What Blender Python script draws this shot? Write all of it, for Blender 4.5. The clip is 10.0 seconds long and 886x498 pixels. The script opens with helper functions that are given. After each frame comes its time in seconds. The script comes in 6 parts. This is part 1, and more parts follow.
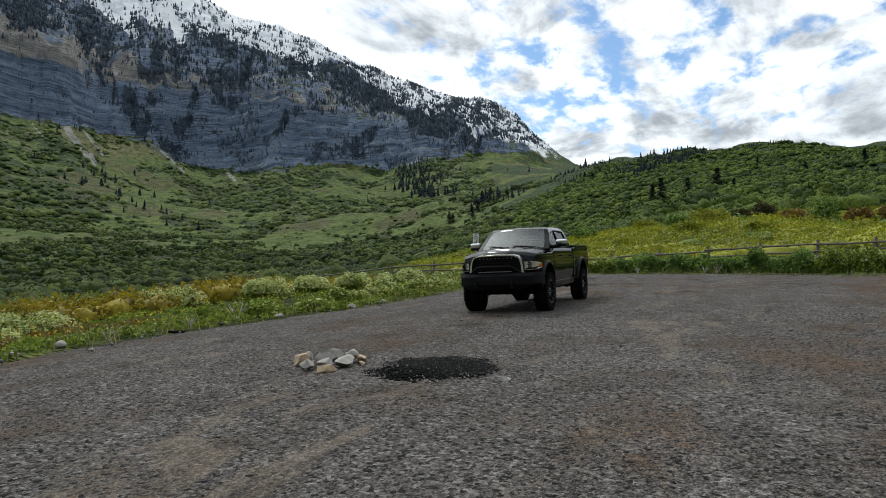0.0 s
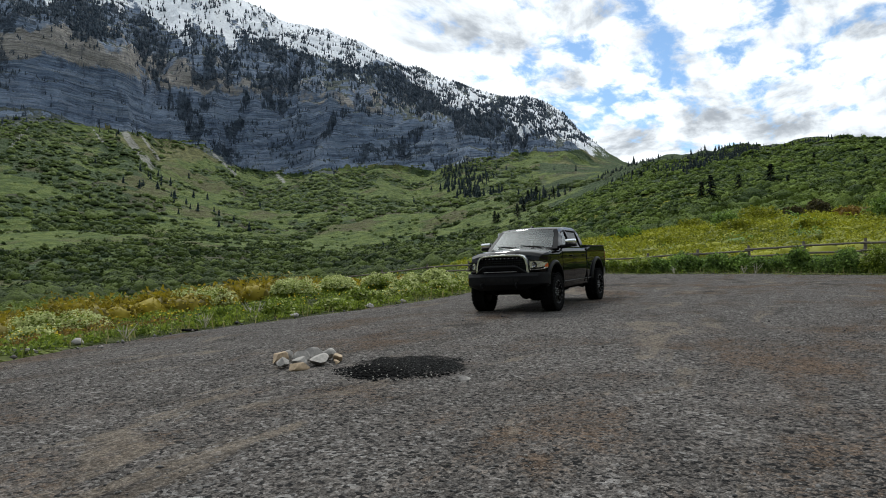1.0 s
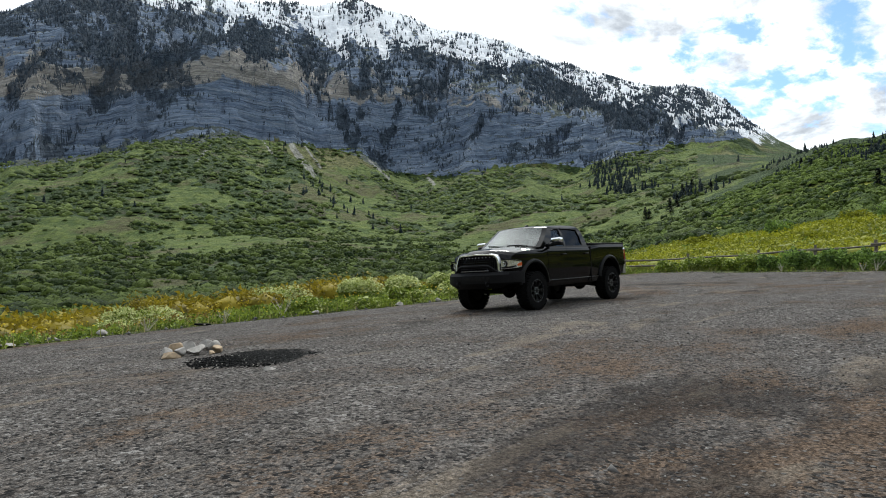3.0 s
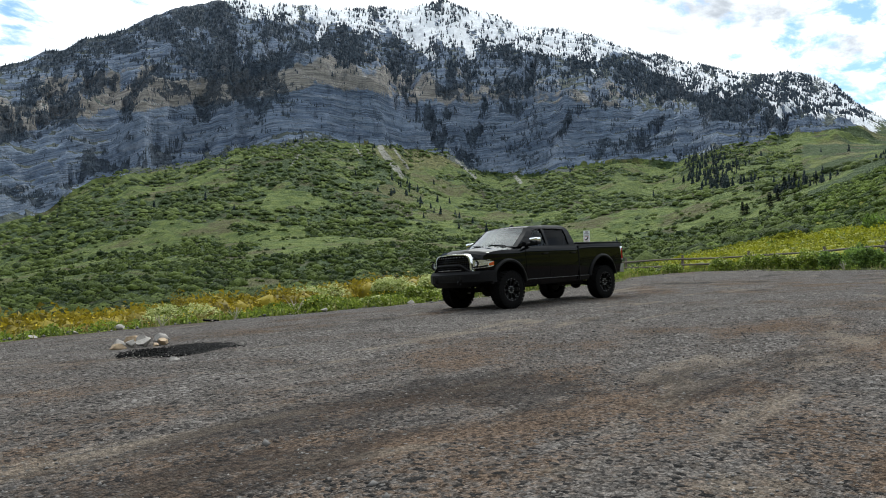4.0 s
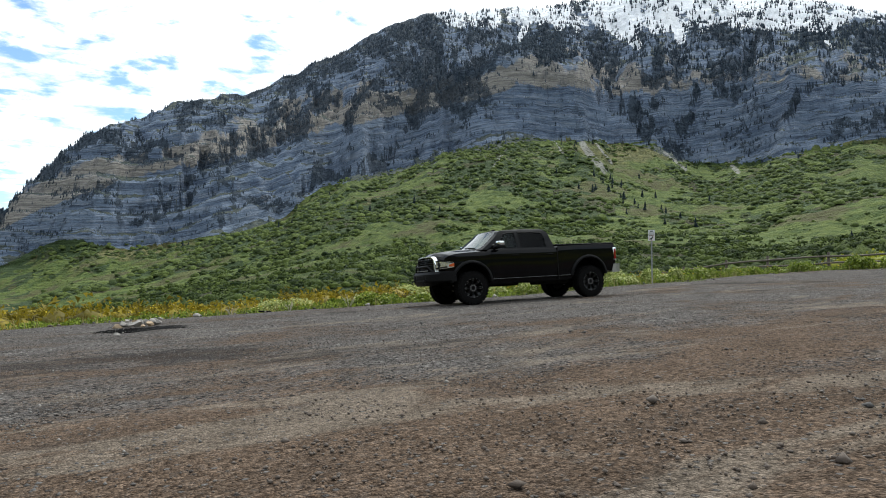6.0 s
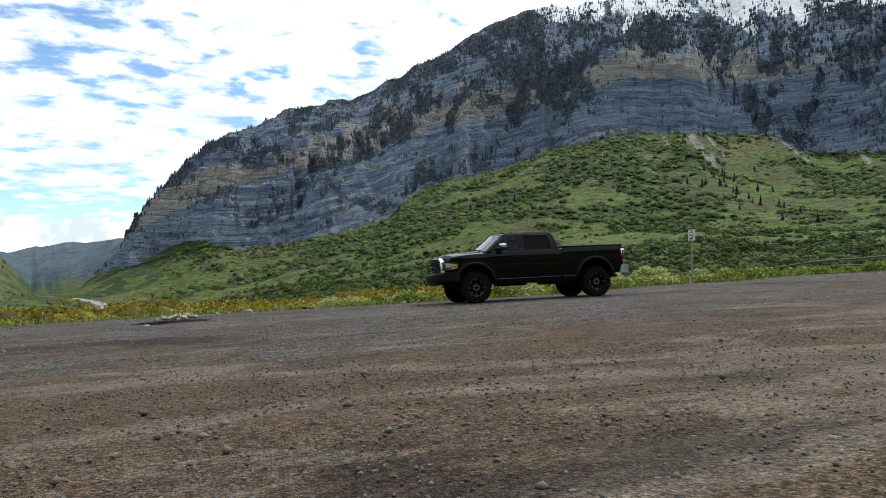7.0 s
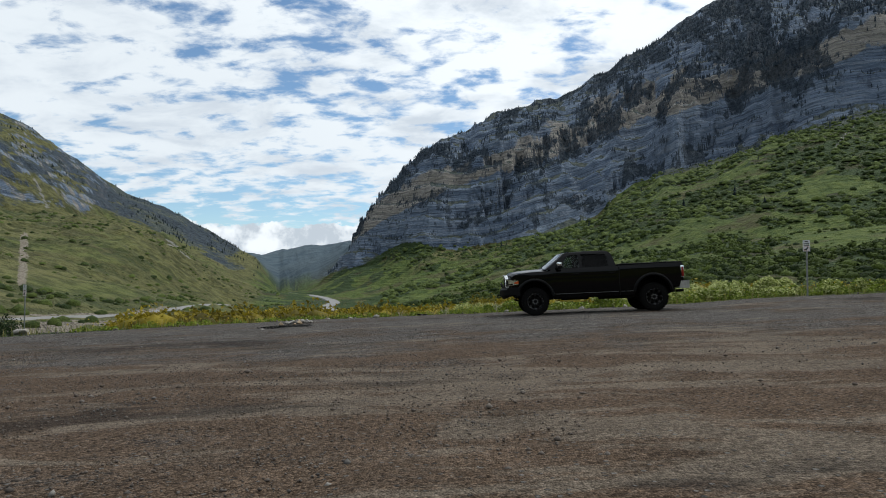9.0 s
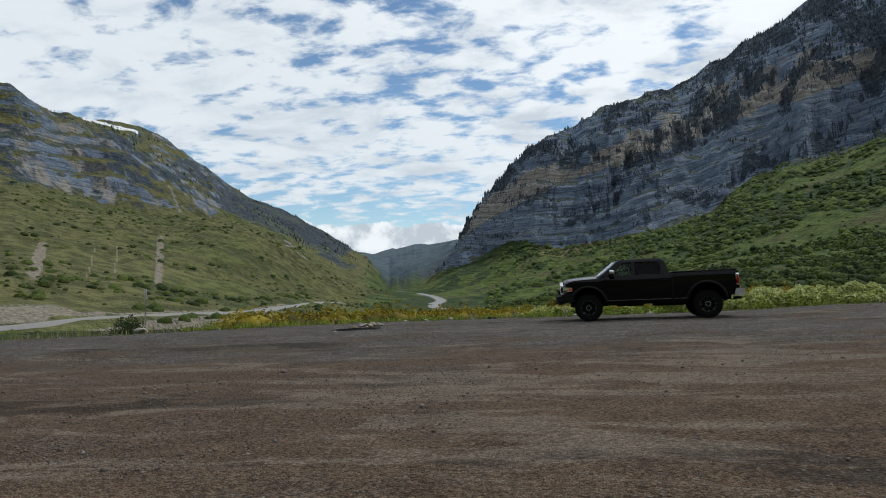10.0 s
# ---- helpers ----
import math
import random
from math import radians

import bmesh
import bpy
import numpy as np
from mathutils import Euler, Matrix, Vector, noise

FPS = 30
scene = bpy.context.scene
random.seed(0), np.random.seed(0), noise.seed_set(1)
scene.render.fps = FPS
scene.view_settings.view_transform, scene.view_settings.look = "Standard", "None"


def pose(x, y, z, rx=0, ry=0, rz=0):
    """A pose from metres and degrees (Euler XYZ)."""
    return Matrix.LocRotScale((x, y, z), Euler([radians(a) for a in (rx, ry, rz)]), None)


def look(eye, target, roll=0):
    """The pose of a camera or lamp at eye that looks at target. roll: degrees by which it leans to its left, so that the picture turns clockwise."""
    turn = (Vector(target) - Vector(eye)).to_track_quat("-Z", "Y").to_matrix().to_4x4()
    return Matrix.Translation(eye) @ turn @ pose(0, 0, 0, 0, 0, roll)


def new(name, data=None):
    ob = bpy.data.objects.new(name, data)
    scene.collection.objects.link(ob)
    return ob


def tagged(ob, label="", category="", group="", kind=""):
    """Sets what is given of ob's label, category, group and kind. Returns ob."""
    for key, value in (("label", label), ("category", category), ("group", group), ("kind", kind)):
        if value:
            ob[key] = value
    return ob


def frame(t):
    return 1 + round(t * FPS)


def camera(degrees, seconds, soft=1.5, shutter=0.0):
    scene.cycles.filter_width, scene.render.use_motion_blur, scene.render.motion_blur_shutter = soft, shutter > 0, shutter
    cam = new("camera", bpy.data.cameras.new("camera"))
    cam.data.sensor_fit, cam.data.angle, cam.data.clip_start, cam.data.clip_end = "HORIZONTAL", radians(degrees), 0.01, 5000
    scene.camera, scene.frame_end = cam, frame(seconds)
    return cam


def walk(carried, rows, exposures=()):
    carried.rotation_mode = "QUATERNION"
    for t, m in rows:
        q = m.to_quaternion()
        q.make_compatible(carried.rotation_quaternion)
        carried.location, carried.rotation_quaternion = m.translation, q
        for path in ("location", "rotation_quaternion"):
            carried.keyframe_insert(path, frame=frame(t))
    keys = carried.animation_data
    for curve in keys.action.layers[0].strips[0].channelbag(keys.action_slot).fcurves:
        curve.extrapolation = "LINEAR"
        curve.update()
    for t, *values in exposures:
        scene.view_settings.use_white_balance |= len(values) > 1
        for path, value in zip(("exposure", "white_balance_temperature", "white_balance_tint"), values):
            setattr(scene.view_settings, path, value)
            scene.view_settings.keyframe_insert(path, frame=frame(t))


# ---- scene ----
FOV = 67.93
# seconds, x, y, z, pitch, roll, yaw
PATH = [
    (0, -17.095, -4.904, 0.626, 2.78, -0.05, -66.27),
    (0.5, -16.957, -5.279, 0.629, 2.77, -0.07, -64.21),
    (1, -16.762, -5.784, 0.631, 2.77, -0.06, -62.21),
    (1.5, -16.452, -6.545, 0.633, 2.77, -0.05, -59.13),
    (2, -16.069, -7.336, 0.634, 2.74, -0.01, -56.19),
    (2.5, -15.517, -8.335, 0.625, 2.74, 0.02, -52.59),
    (4, -13.458, -11.641, 0.629, 2.64, 0.14, -41.37),
    (4.5, -12.580, -12.989, 0.631, 2.60, 0.11, -36.56),
    (5, -11.734, -14.194, 0.634, 2.56, 0.11, -32.42),
    (5.5, -10.680, -15.508, 0.648, 2.54, 0.06, -27.95),
    (7, -7.568, -18.933, 0.698, 2.40, -0.01, -14.58),
    (7.5, -6.455, -20.041, 0.807, 2.35, -0.05, -9.88),
    (8, -5.545, -21.012, 0.964, 2.35, -0.05, -5.74),
    (8.5, -4.468, -21.752, 1.102, 2.32, -0.12, -0.78),
    (9, -3.573, -22.425, 1.228, 2.30, -0.05, 3.55),
    (9.5, -2.590, -23.111, 1.385, 2.23, -0.03, 8.48),
    (10, -1.752, -23.697, 1.538, 2.16, 0.07, 12.87),
]
# seconds, stops, white balance
EXPOSURES = [(0, -0.10, 6180, 6), (2.5, 0.22, 6180, 6), (5.5, 0.40, 6180, 6), (7.5, 0.06, 6180, 6), (10, -0.44, 6180, 6)]
cam = camera(FOV, 10.0, soft=1.0)
walk(cam, [(t, pose(x, y, z, 90 + p, ro, ya)) for t, x, y, z, p, ro, ya in PATH], EXPOSURES)

# ---- light: a thin broken overcast with the sun behind it, over the ridge ----
SUN_AZ, SUN_EL = -48.0, 52.0


def direction(az, el):
    """Unit vector for a bearing (degrees, left of +y is positive) and a height angle."""
    a, e = radians(az), radians(el)
    return Vector((-math.sin(a) * math.cos(e), math.cos(a) * math.cos(e), math.sin(e)))


sun_data = bpy.data.lights.new("sun", "SUN")
sun_data.energy, sun_data.angle, sun_data.color = 1.9, radians(7), (1.0, 0.95, 0.87)
sun = new("sun", sun_data)
sun.matrix_world = look(direction(SUN_AZ, SUN_EL) * 50, (0, 0, 0))


class Nodes:
    """Small helper that adds nodes to a tree and links them."""

    def __init__(self, tree):
        self.tree = tree
        tree.nodes.clear()

    def add(self, kind, inputs=None, **props):
        node = self.tree.nodes.new("ShaderNode" + kind)
        for key, value in props.items():
            setattr(node, key, value)
        for key, value in (inputs or {}).items():
            self.put(node.inputs[key], value)
        return node

    def put(self, socket, value):
        if hasattr(value, "is_output"):
            self.tree.links.new(value, socket)
        elif hasattr(value, "outputs"):
            self.tree.links.new(value.outputs[0], socket)
        else:
            if socket.type == "RGBA" and len(value) == 3:
                value = (*value, 1)
            socket.default_value = value

    def math(self, op, a, b=0.0, clamp=False):
        n = self.add("Math", operation=op, use_clamp=clamp)
        self.put(n.inputs[0], a), self.put(n.inputs[1], b)
        return n.outputs[0]

    def ramp(self, value, low, high):
        n = self.add("MapRange", {"Value": value, "From Min": low, "From Max": high}, interpolation_type="SMOOTHSTEP")
        return n.outputs[0]

    def mix(self, fac, a, b, blend="MIX"):
        n = self.add("Mix", data_type="RGBA", blend_type=blend)
        self.put(n.inputs[0], fac), self.put(n.inputs[6], a), self.put(n.inputs[7], b)
        return n.outputs[2]

    def noise(self, vector, scale, detail=4.0, rough=0.55, distort=0.0):
        n = self.add("TexNoise", {"Vector": vector, "Scale": scale, "Detail": detail, "Roughness": rough, "Distortion": distort})
        return n.outputs["Fac"]

    def scaled(self, vector, s):
        return self.add("VectorMath", {0: vector, 1: s}, operation="MULTIPLY").outputs[0]


world = bpy.data.worlds.new("sky")
scene.world = world
world.use_nodes = True
w = Nodes(world.node_tree)
sky = w.add("TexSky", sky_type="NISHITA", sun_disc=False, sun_elevation=radians(SUN_EL), sun_rotation=radians(-SUN_AZ), altitude=1600.0)
way = w.add("TexCoord").outputs["Generated"]
sep = w.add("SeparateXYZ", {0: way})
up = w.math("MAXIMUM", sep.outputs["Z"], 0.0)
flat = w.math("ADD", up, 0.20)
px, py = w.math("DIVIDE", sep.outputs["X"], flat), w.math("DIVIDE", sep.outputs["Y"], flat)
plane = w.add("CombineXYZ", {0: px, 1: py}).outputs[0]
big = w.noise(plane, 0.55, 3.0, 0.5)
small = w.noise(w.scaled(plane, (1.1, 1.5, 1.0)), 5.6, 9.0, 0.60, 0.2)
cover = w.math("ADD", w.math("MULTIPLY", big, 0.60), w.math("MULTIPLY", small, 0.77))
# thicker towards the sun and the ridge
sun_way = direction(SUN_AZ, SUN_EL)
near = w.add("VectorMath", {0: way, 1: tuple(sun_way)}, operation="DOT_PRODUCT").outputs["Value"]
cover = w.math("ADD", cover, w.math("MULTIPLY", w.ramp(near, 0.72, 0.98), 0.26))
east = w.add("VectorMath", {0: way, 1: tuple(direction(-92, 12))}, operation="DOT_PRODUCT").outputs["Value"]
# clearer low over the canyon, with a bank of cumulus on the horizon
low = w.ramp(sep.outputs["Z"], 0.125, 0.070)
cover = w.math("SUBTRACT", cover, w.math("MULTIPLY", low, 0.12))
cloud = w.ramp(w.math("ADD", cover, w.math("MULTIPLY", w.ramp(east, 0.6, 0.9), -0.02)), 0.550, 0.695)
heap = w.math("ADD", 0.048, w.math("MULTIPLY", w.noise(w.scaled(way, (1.0, 1.0, 1.6)), 15.0, 8, 0.66), 0.056))
bank = w.ramp(w.math("SUBTRACT", heap, sep.outputs["Z"]), -0.001, 0.003)
thick = w.ramp(w.noise(w.scaled(plane, (1.0, 1.3, 1.0)), 2.3, 8.0, 0.6, 0.3), 0.45, 0.66)
lit = w.ramp(near, 0.84, 0.98)
base = w.mix(w.ramp(east, 0.55, 0.92), (8.4, 8.9, 9.7), (4.6, 4.8, 5.2))
tops = w.mix(w.ramp(near, 0.35, 0.75), (10.8, 11.1, 11.5), (13.0, 13.1, 13.3))
shade = w.mix(thick, tops, base)
shade = w.mix(lit, shade, (15.0, 15.0, 15.0))
shade = w.mix(w.ramp(near, 0.88, 0.998), shade, (30.0, 29.5, 28.5))
blue = w.mix(1.0, sky.outputs[0], (1.40, 1.50, 1.50), "MULTIPLY")
colour = w.mix(cloud, blue, shade)
puffs = w.mix(w.ramp(w.noise(way, 26.0, 5, 0.6), 0.40, 0.62), (7.4, 7.9, 8.6), (12.5, 12.6, 12.8))
colour = w.mix(bank, colour, puffs)
back = w.add("Background", {"Color": colour, "Strength": 0.10})
w.put(w.add("OutputWorld").inputs[0], back)

# ---- materials ----
def material(name):
    m = bpy.data.materials.new(name)
    m.use_nodes = True
    return m, Nodes(m.node_tree)


def finish(m, n, colour, rough=0.9, bump=None, strength=0.3, dist=0.02, **more):
    b = n.add("BsdfPrincipled", {"Base Color": colour, "Roughness": rough})
    for key, value in more.items():
        n.put(b.inputs[key.replace("_", " ")], value)
    if bump is not None:
        n.put(b.inputs["Normal"], n.add("Bump", {"Height": bump, "Strength": strength, "Distance": dist}).outputs[0])
    n.put(n.add("OutputMaterial").inputs[0], b)
    return m


def simple(name, colour, rough=0.6, metal=0.0, vary=0.15, scale=12.0, bump=0.15, **more):
    """Colour with a two-scale variation and a fine relief."""
    m, n = material(name)
    at = n.add("TexCoord").outputs["Object"]
    v = n.math("ADD", n.math("MULTIPLY", n.noise(at, scale, 5), 0.6), n.math("MULTIPLY", n.noise(at, scale * 7, 3), 0.4))
    lo, hi = [c * (1 - vary) for c in colour], [min(1, c * (1 + vary)) for c in colour]
    return finish(m, n, n.mix(n.ramp(v, 0.3, 0.7), lo, hi), rough, v, bump, 0.005, Metallic=metal, **more)


def terrain_material():
    m, n = material("mountain_ground")
    at = n.add("TexCoord").outputs["Object"]

    def channels(name):
        return n.add("SeparateColor", {0: n.add("Attribute", attribute_name=name).outputs["Color"]}).outputs

    rock, snow, bare = channels("zone")[:3]
    tan, yellow, scree = channels("extra")[:3]
    upper, dryness, far_haze = channels("third")[:3]
    brush, steep, veins = channels("fourth")[:3]
    bed = n.add("Attribute", attribute_name="bed").outputs["Fac"]
    wobble = lambda value, noise, much: n.math("ADD", value, n.math("MULTIPLY", n.math("SUBTRACT", noise, 0.5), much))
    g1, g2, g3 = n.noise(at, 0.012, 6, 0.6), n.noise(at, 0.09, 6, 0.65), n.noise(at, 0.9, 5, 0.6)
    g4 = n.noise(at, 0.035, 6, 0.7)
    # meadow, brush and dry ground
    meadow = n.mix(n.ramp(g2, 0.38, 0.62), (0.066, 0.100, 0.025), (0.136, 0.170, 0.044))
    meadow = n.mix(n.ramp(g1, 0.52, 0.60), meadow, n.mix(n.ramp(g2, 0.4, 0.6), (0.088, 0.082, 0.038), (0.112, 0.120, 0.044)))
    thicket = n.mix(n.ramp(g3, 0.40, 0.62), (0.020, 0.038, 0.016), (0.066, 0.098, 0.034))
    earthy = n.mix(n.ramp(g2, 0.4, 0.6), (0.050, 0.046, 0.028), (0.080, 0.080, 0.038))
    thicket = n.mix(n.ramp(n.noise(at, 0.02, 5, 0.6), 0.55, 0.63), thicket, earthy)
    green = n.mix(n.ramp(wobble(brush, g2, 1.1), 0.36, 0.62), meadow, thicket)
    green = n.mix(n.math("MULTIPLY", n.ramp(g3, 0.60, 0.40), 0.35), green, (0.030, 0.046, 0.014))
    olive = n.mix(n.ramp(g2, 0.4, 0.6), (0.078, 0.080, 0.032), (0.160, 0.152, 0.062))
    green = n.mix(n.math("MULTIPLY", n.ramp(dryness, 0.2, 0.75), 0.9), green, olive)
    field = n.mix(n.ramp(g3, 0.4, 0.62), (0.090, 0.105, 0.012), (0.260, 0.265, 0.022))
    green = n.mix(yellow, green, field)
    soil = n.mix(n.ramp(g3, 0.35, 0.65), (0.17, 0.145, 0.110), (0.30, 0.265, 0.215))
    # bedded limestone, broken by joints; its blue tone carries the haze of the air
    bedz = n.math("ADD", bed, n.math("MULTIPLY", g4, 4.0))
    flat = n.scaled(at, (1.0, 1.0, 0.0))
    thick_at = n.add("VectorMath", {0: n.scaled(flat, (0.004, 0.004, 0.0)), 1: n.add("CombineXYZ", {2: n.math("MULTIPLY", bedz, 0.085)}).outputs[0]}, operation="ADD").outputs[0]
    thin_at = n.add("VectorMath", {0: n.scaled(flat, (0.016, 0.016, 0.0)), 1: n.add("CombineXYZ", {2: n.math("MULTIPLY", bedz, 0.36)}).outputs[0]}, operation="ADD").outputs[0]
    beds, thin = n.noise(thick_at, 1.0, 6, 0.7), n.noise(thin_at, 1.0, 4, 0.7)
    joints = n.noise(n.scaled(at, (0.055, 0.055, 0.011)), 1.0, 6, 0.75)
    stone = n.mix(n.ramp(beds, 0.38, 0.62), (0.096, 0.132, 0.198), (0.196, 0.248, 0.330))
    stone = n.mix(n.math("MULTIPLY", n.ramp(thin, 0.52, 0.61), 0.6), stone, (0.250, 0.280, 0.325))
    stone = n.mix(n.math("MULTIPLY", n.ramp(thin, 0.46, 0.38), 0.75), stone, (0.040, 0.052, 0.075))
    warm = n.mix(n.ramp(thin, 0.36, 0.64), (0.200, 0.182, 0.155), (0.380, 0.340, 0.280))
    warm_here = n.math("MULTIPLY", n.ramp(n.math("ADD", tan, n.math("MULTIPLY", n.math("SUBTRACT", n.noise(at, 0.016, 6, 0.65), 0.5), 2.2)), 0.42, 0.62), n.ramp(steep, 0.25, 0.6))
    stone = n.mix(n.math("MULTIPLY", warm_here, 0.8), stone, warm)
    stone = n.mix(n.math("MULTIPLY", n.ramp(joints, 0.54, 0.64), 0.5), stone, (0.036, 0.046, 0.066))
    ledge = n.mix(n.ramp(g2, 0.4, 0.6), (0.030, 0.040, 0.030), (0.085, 0.094, 0.062))
    stone = n.mix(n.math("MULTIPLY", n.ramp(wobble(steep, g4, 0.9), 0.50, 0.30), 0.85), stone, ledge)
    # the wooded ground has the same distance haze put into its blue-grey
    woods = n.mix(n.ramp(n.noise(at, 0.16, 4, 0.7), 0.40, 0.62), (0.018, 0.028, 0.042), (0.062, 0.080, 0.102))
    wooded = n.ramp(wobble(n.math("MAXIMUM", upper, n.math("MULTIPLY", veins, 0.85)), n.noise(at, 0.06, 6, 0.72), 1.5), 0.46, 0.62)
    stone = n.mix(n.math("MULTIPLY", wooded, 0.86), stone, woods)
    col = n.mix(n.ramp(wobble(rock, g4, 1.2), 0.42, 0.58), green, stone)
    col = n.mix(n.ramp(wobble(bare, g3, 0.7), 0.4, 0.6), col, soil)
    col = n.mix(n.math("MULTIPLY", n.ramp(wobble(scree, g2, 1.3), 0.38, 0.66), 0.8), col, (0.27, 0.262, 0.248))
    # air haze over the far ridges is mixed into the ground colour
    col = n.mix(far_haze, col, n.mix(n.ramp(g1, 0.4, 0.6), (0.052, 0.080, 0.104), (0.085, 0.115, 0.135)))
    white = n.ramp(wobble(snow, n.noise(n.scaled(at, (1.0, 1.0, 0.45)), 0.07, 6, 0.72), 1.1), 0.45, 0.55)
    col = n.mix(white, col, (0.82, 0.84, 0.87))
    relief = n.math("ADD", n.math("MULTIPLY", n.math("ADD", thin, beds), 3.0), n.math("ADD", n.math("MULTIPLY", g2, 3.0), n.math("MULTIPLY", joints, 1.5)))
    return finish(m, n, col, 0.95, relief, 1.0, 2.8, Specular_IOR_Level=0.15)


def gravel_material():
    m, n = material("gravel")
    at = n.add("TexCoord").outputs["Object"]
    bent = n.add("VectorMath", {0: at, 1: n.scaled(n.add("TexNoise", {"Vector": at, "Scale": 9.0, "Detail": 2.0}).outputs["Color"], (0.012, 0.012, 0.0))}, operation="ADD").outputs[0]
    stones = n.add("TexVoronoi", {"Vector": bent, "Scale": 64.0})
    coarse = n.add("TexVoronoi", {"Vector": bent, "Scale": 30.0})
    grain = n.add("SeparateColor", {0: stones.outputs["Color"]}).outputs[0]
    grain2 = n.add("SeparateColor", {0: coarse.outputs["Color"]}).outputs[1]
    long = n.add("Mapping", {"Vector": at, "Rotation": (0, 0, radians(-24)), "Scale": (0.34, 1.0, 1.0)}).outputs[0]
    fine = n.noise(at, 60.0, 4, 0.7)
    # single larger stones lying in the finer ones
    single = n.add("TexVoronoi", {"Vector": bent, "Scale": 19.0})
    pick = n.add("SeparateColor", {0: single.outputs["Color"]}).outputs
    lump = n.math("MULTIPLY", n.ramp(single.outputs["Distance"], 0.36, 0.24), n.ramp(pick[0], 0.76, 0.80))
    grey = n.mix(grain, (0.034, 0.031, 0.029), (0.166, 0.152, 0.141))
    grey = n.mix(n.ramp(grain2, 0.78, 0.92), grey, (0.215, 0.205, 0.195))
    grey = n.mix(n.ramp(grain2, 0.20, 0.08), grey, (0.022, 0.0215, 0.0215))
    brown = n.mix(grain, (0.043, 0.029, 0.0195), (0.172, 0.119, 0.081))
    sandy = n.mix(grain, (0.130, 0.107, 0.084), (0.225, 0.192, 0.155))
    place = n.add("SeparateXYZ", {0: at})
    # less gravelled towards the middle of the lot
    middle = n.ramp(place.outputs["Y"], -5.0, -18.0)

    def around(x, y, sx, sy):
        """1 at a place on the lot, fading outwards."""
        d = n.scaled(n.add("VectorMath", {0: at, 1: (x, y, 0.0)}, operation="SUBTRACT").outputs[0], (1 / sx, 1 / sy, 0.0))
        return n.ramp(n.add("VectorMath", {0: d}, operation="LENGTH").outputs["Value"], 1.4, 0.2)

    dusty = n.math("MAXIMUM", around(-2.6, -15.0, 4.2, 3.0), around(1.0, -12.5, 3.0, 1.6))
    damp = n.math("MAXIMUM", around(-12.3, -9.5, 1.3, 0.6), around(-8.3, -16.2, 2.6, 1.2))
    worn = n.math("MULTIPLY", n.math("ADD", n.noise(long, 0.62, 7, 0.68, 0.5), n.noise(at, 0.30, 6, 0.68, 0.3)), 0.5)
    worn = n.math("ADD", worn, n.math("MULTIPLY", middle, 0.20))
    worn = n.math("ADD", worn, n.math("MULTIPLY", n.math("SUBTRACT", n.math("ADD", grain2, n.noise(at, 3.5, 6, 0.75)), 1.0), 0.10))
    col = n.mix(n.math("MULTIPLY", n.ramp(worn, 0.52, 0.62), 0.85), grey, brown)
    col = n.mix(n.math("MULTIPLY", n.ramp(n.math("ADD", n.noise(long, 0.9, 7, 0.66, 0.6), n.math("ADD", n.math("MULTIPLY", middle, 0.045), n.math("MULTIPLY", dusty, 0.11))), 0.562, 0.640), 0.72), col, sandy)
    # dark damp tyre marks
    col = n.mix(n.math("MULTIPLY", n.ramp(n.math("ADD", n.noise(long, 0.45, 6, 0.66, 0.3), n.math("MULTIPLY", damp, 0.10)), 0.575, 0.65), 0.62), col, (0.026, 0.023, 0.022))
    mottle = n.math("ADD", n.math("MULTIPLY", n.noise(at, 26.0, 7, 0.8), 1.35), n.math("MULTIPLY", n.noise(at, 1.6, 6, 0.7), 0.42))
    col = n.mix(1.0, col, n.mix(n.ramp(mottle, 0.66, 1.11), (0.50, 0.495, 0.49), (1.52, 1.50, 1.48)), "MULTIPLY")
    col = n.mix(n.math("MULTIPLY", lump, 0.85), col, n.mix(pick[1], (0.045, 0.043, 0.043), (0.205, 0.195, 0.185)))
    # old fire scar beside the stones
    off = n.add("VectorMath", {0: at, 1: (-9.85, -1.62, 0.0)}, operation="SUBTRACT").outputs[0]
    far = n.add("VectorMath", {0: n.scaled(off, (1.0, 1.12, 0.0))}, operation="LENGTH").outputs["Value"]
    far = n.math("ADD", far, n.math("MULTIPLY", n.math("SUBTRACT", n.noise(at, 2.6, 8, 0.82), 0.5), 2.0))
    burnt = n.ramp(far, 0.92, 0.70)
    col = n.mix(burnt, col, n.mix(n.ramp(grain, 0.82, 0.97), (0.005, 0.005, 0.005), (0.075, 0.073, 0.070)))
    relief = n.math("ADD", n.math("MULTIPLY", stones.outputs["Distance"], -1.0), n.math("ADD", n.math("MULTIPLY", coarse.outputs["Distance"], -0.7), n.math("ADD", n.math("MULTIPLY", fine, 0.4), n.math("MULTIPLY", lump, 0.9))))
    return finish(m, n, col, 0.93, relief, 1.0, 0.024, Specular_IOR_Level=0.04)


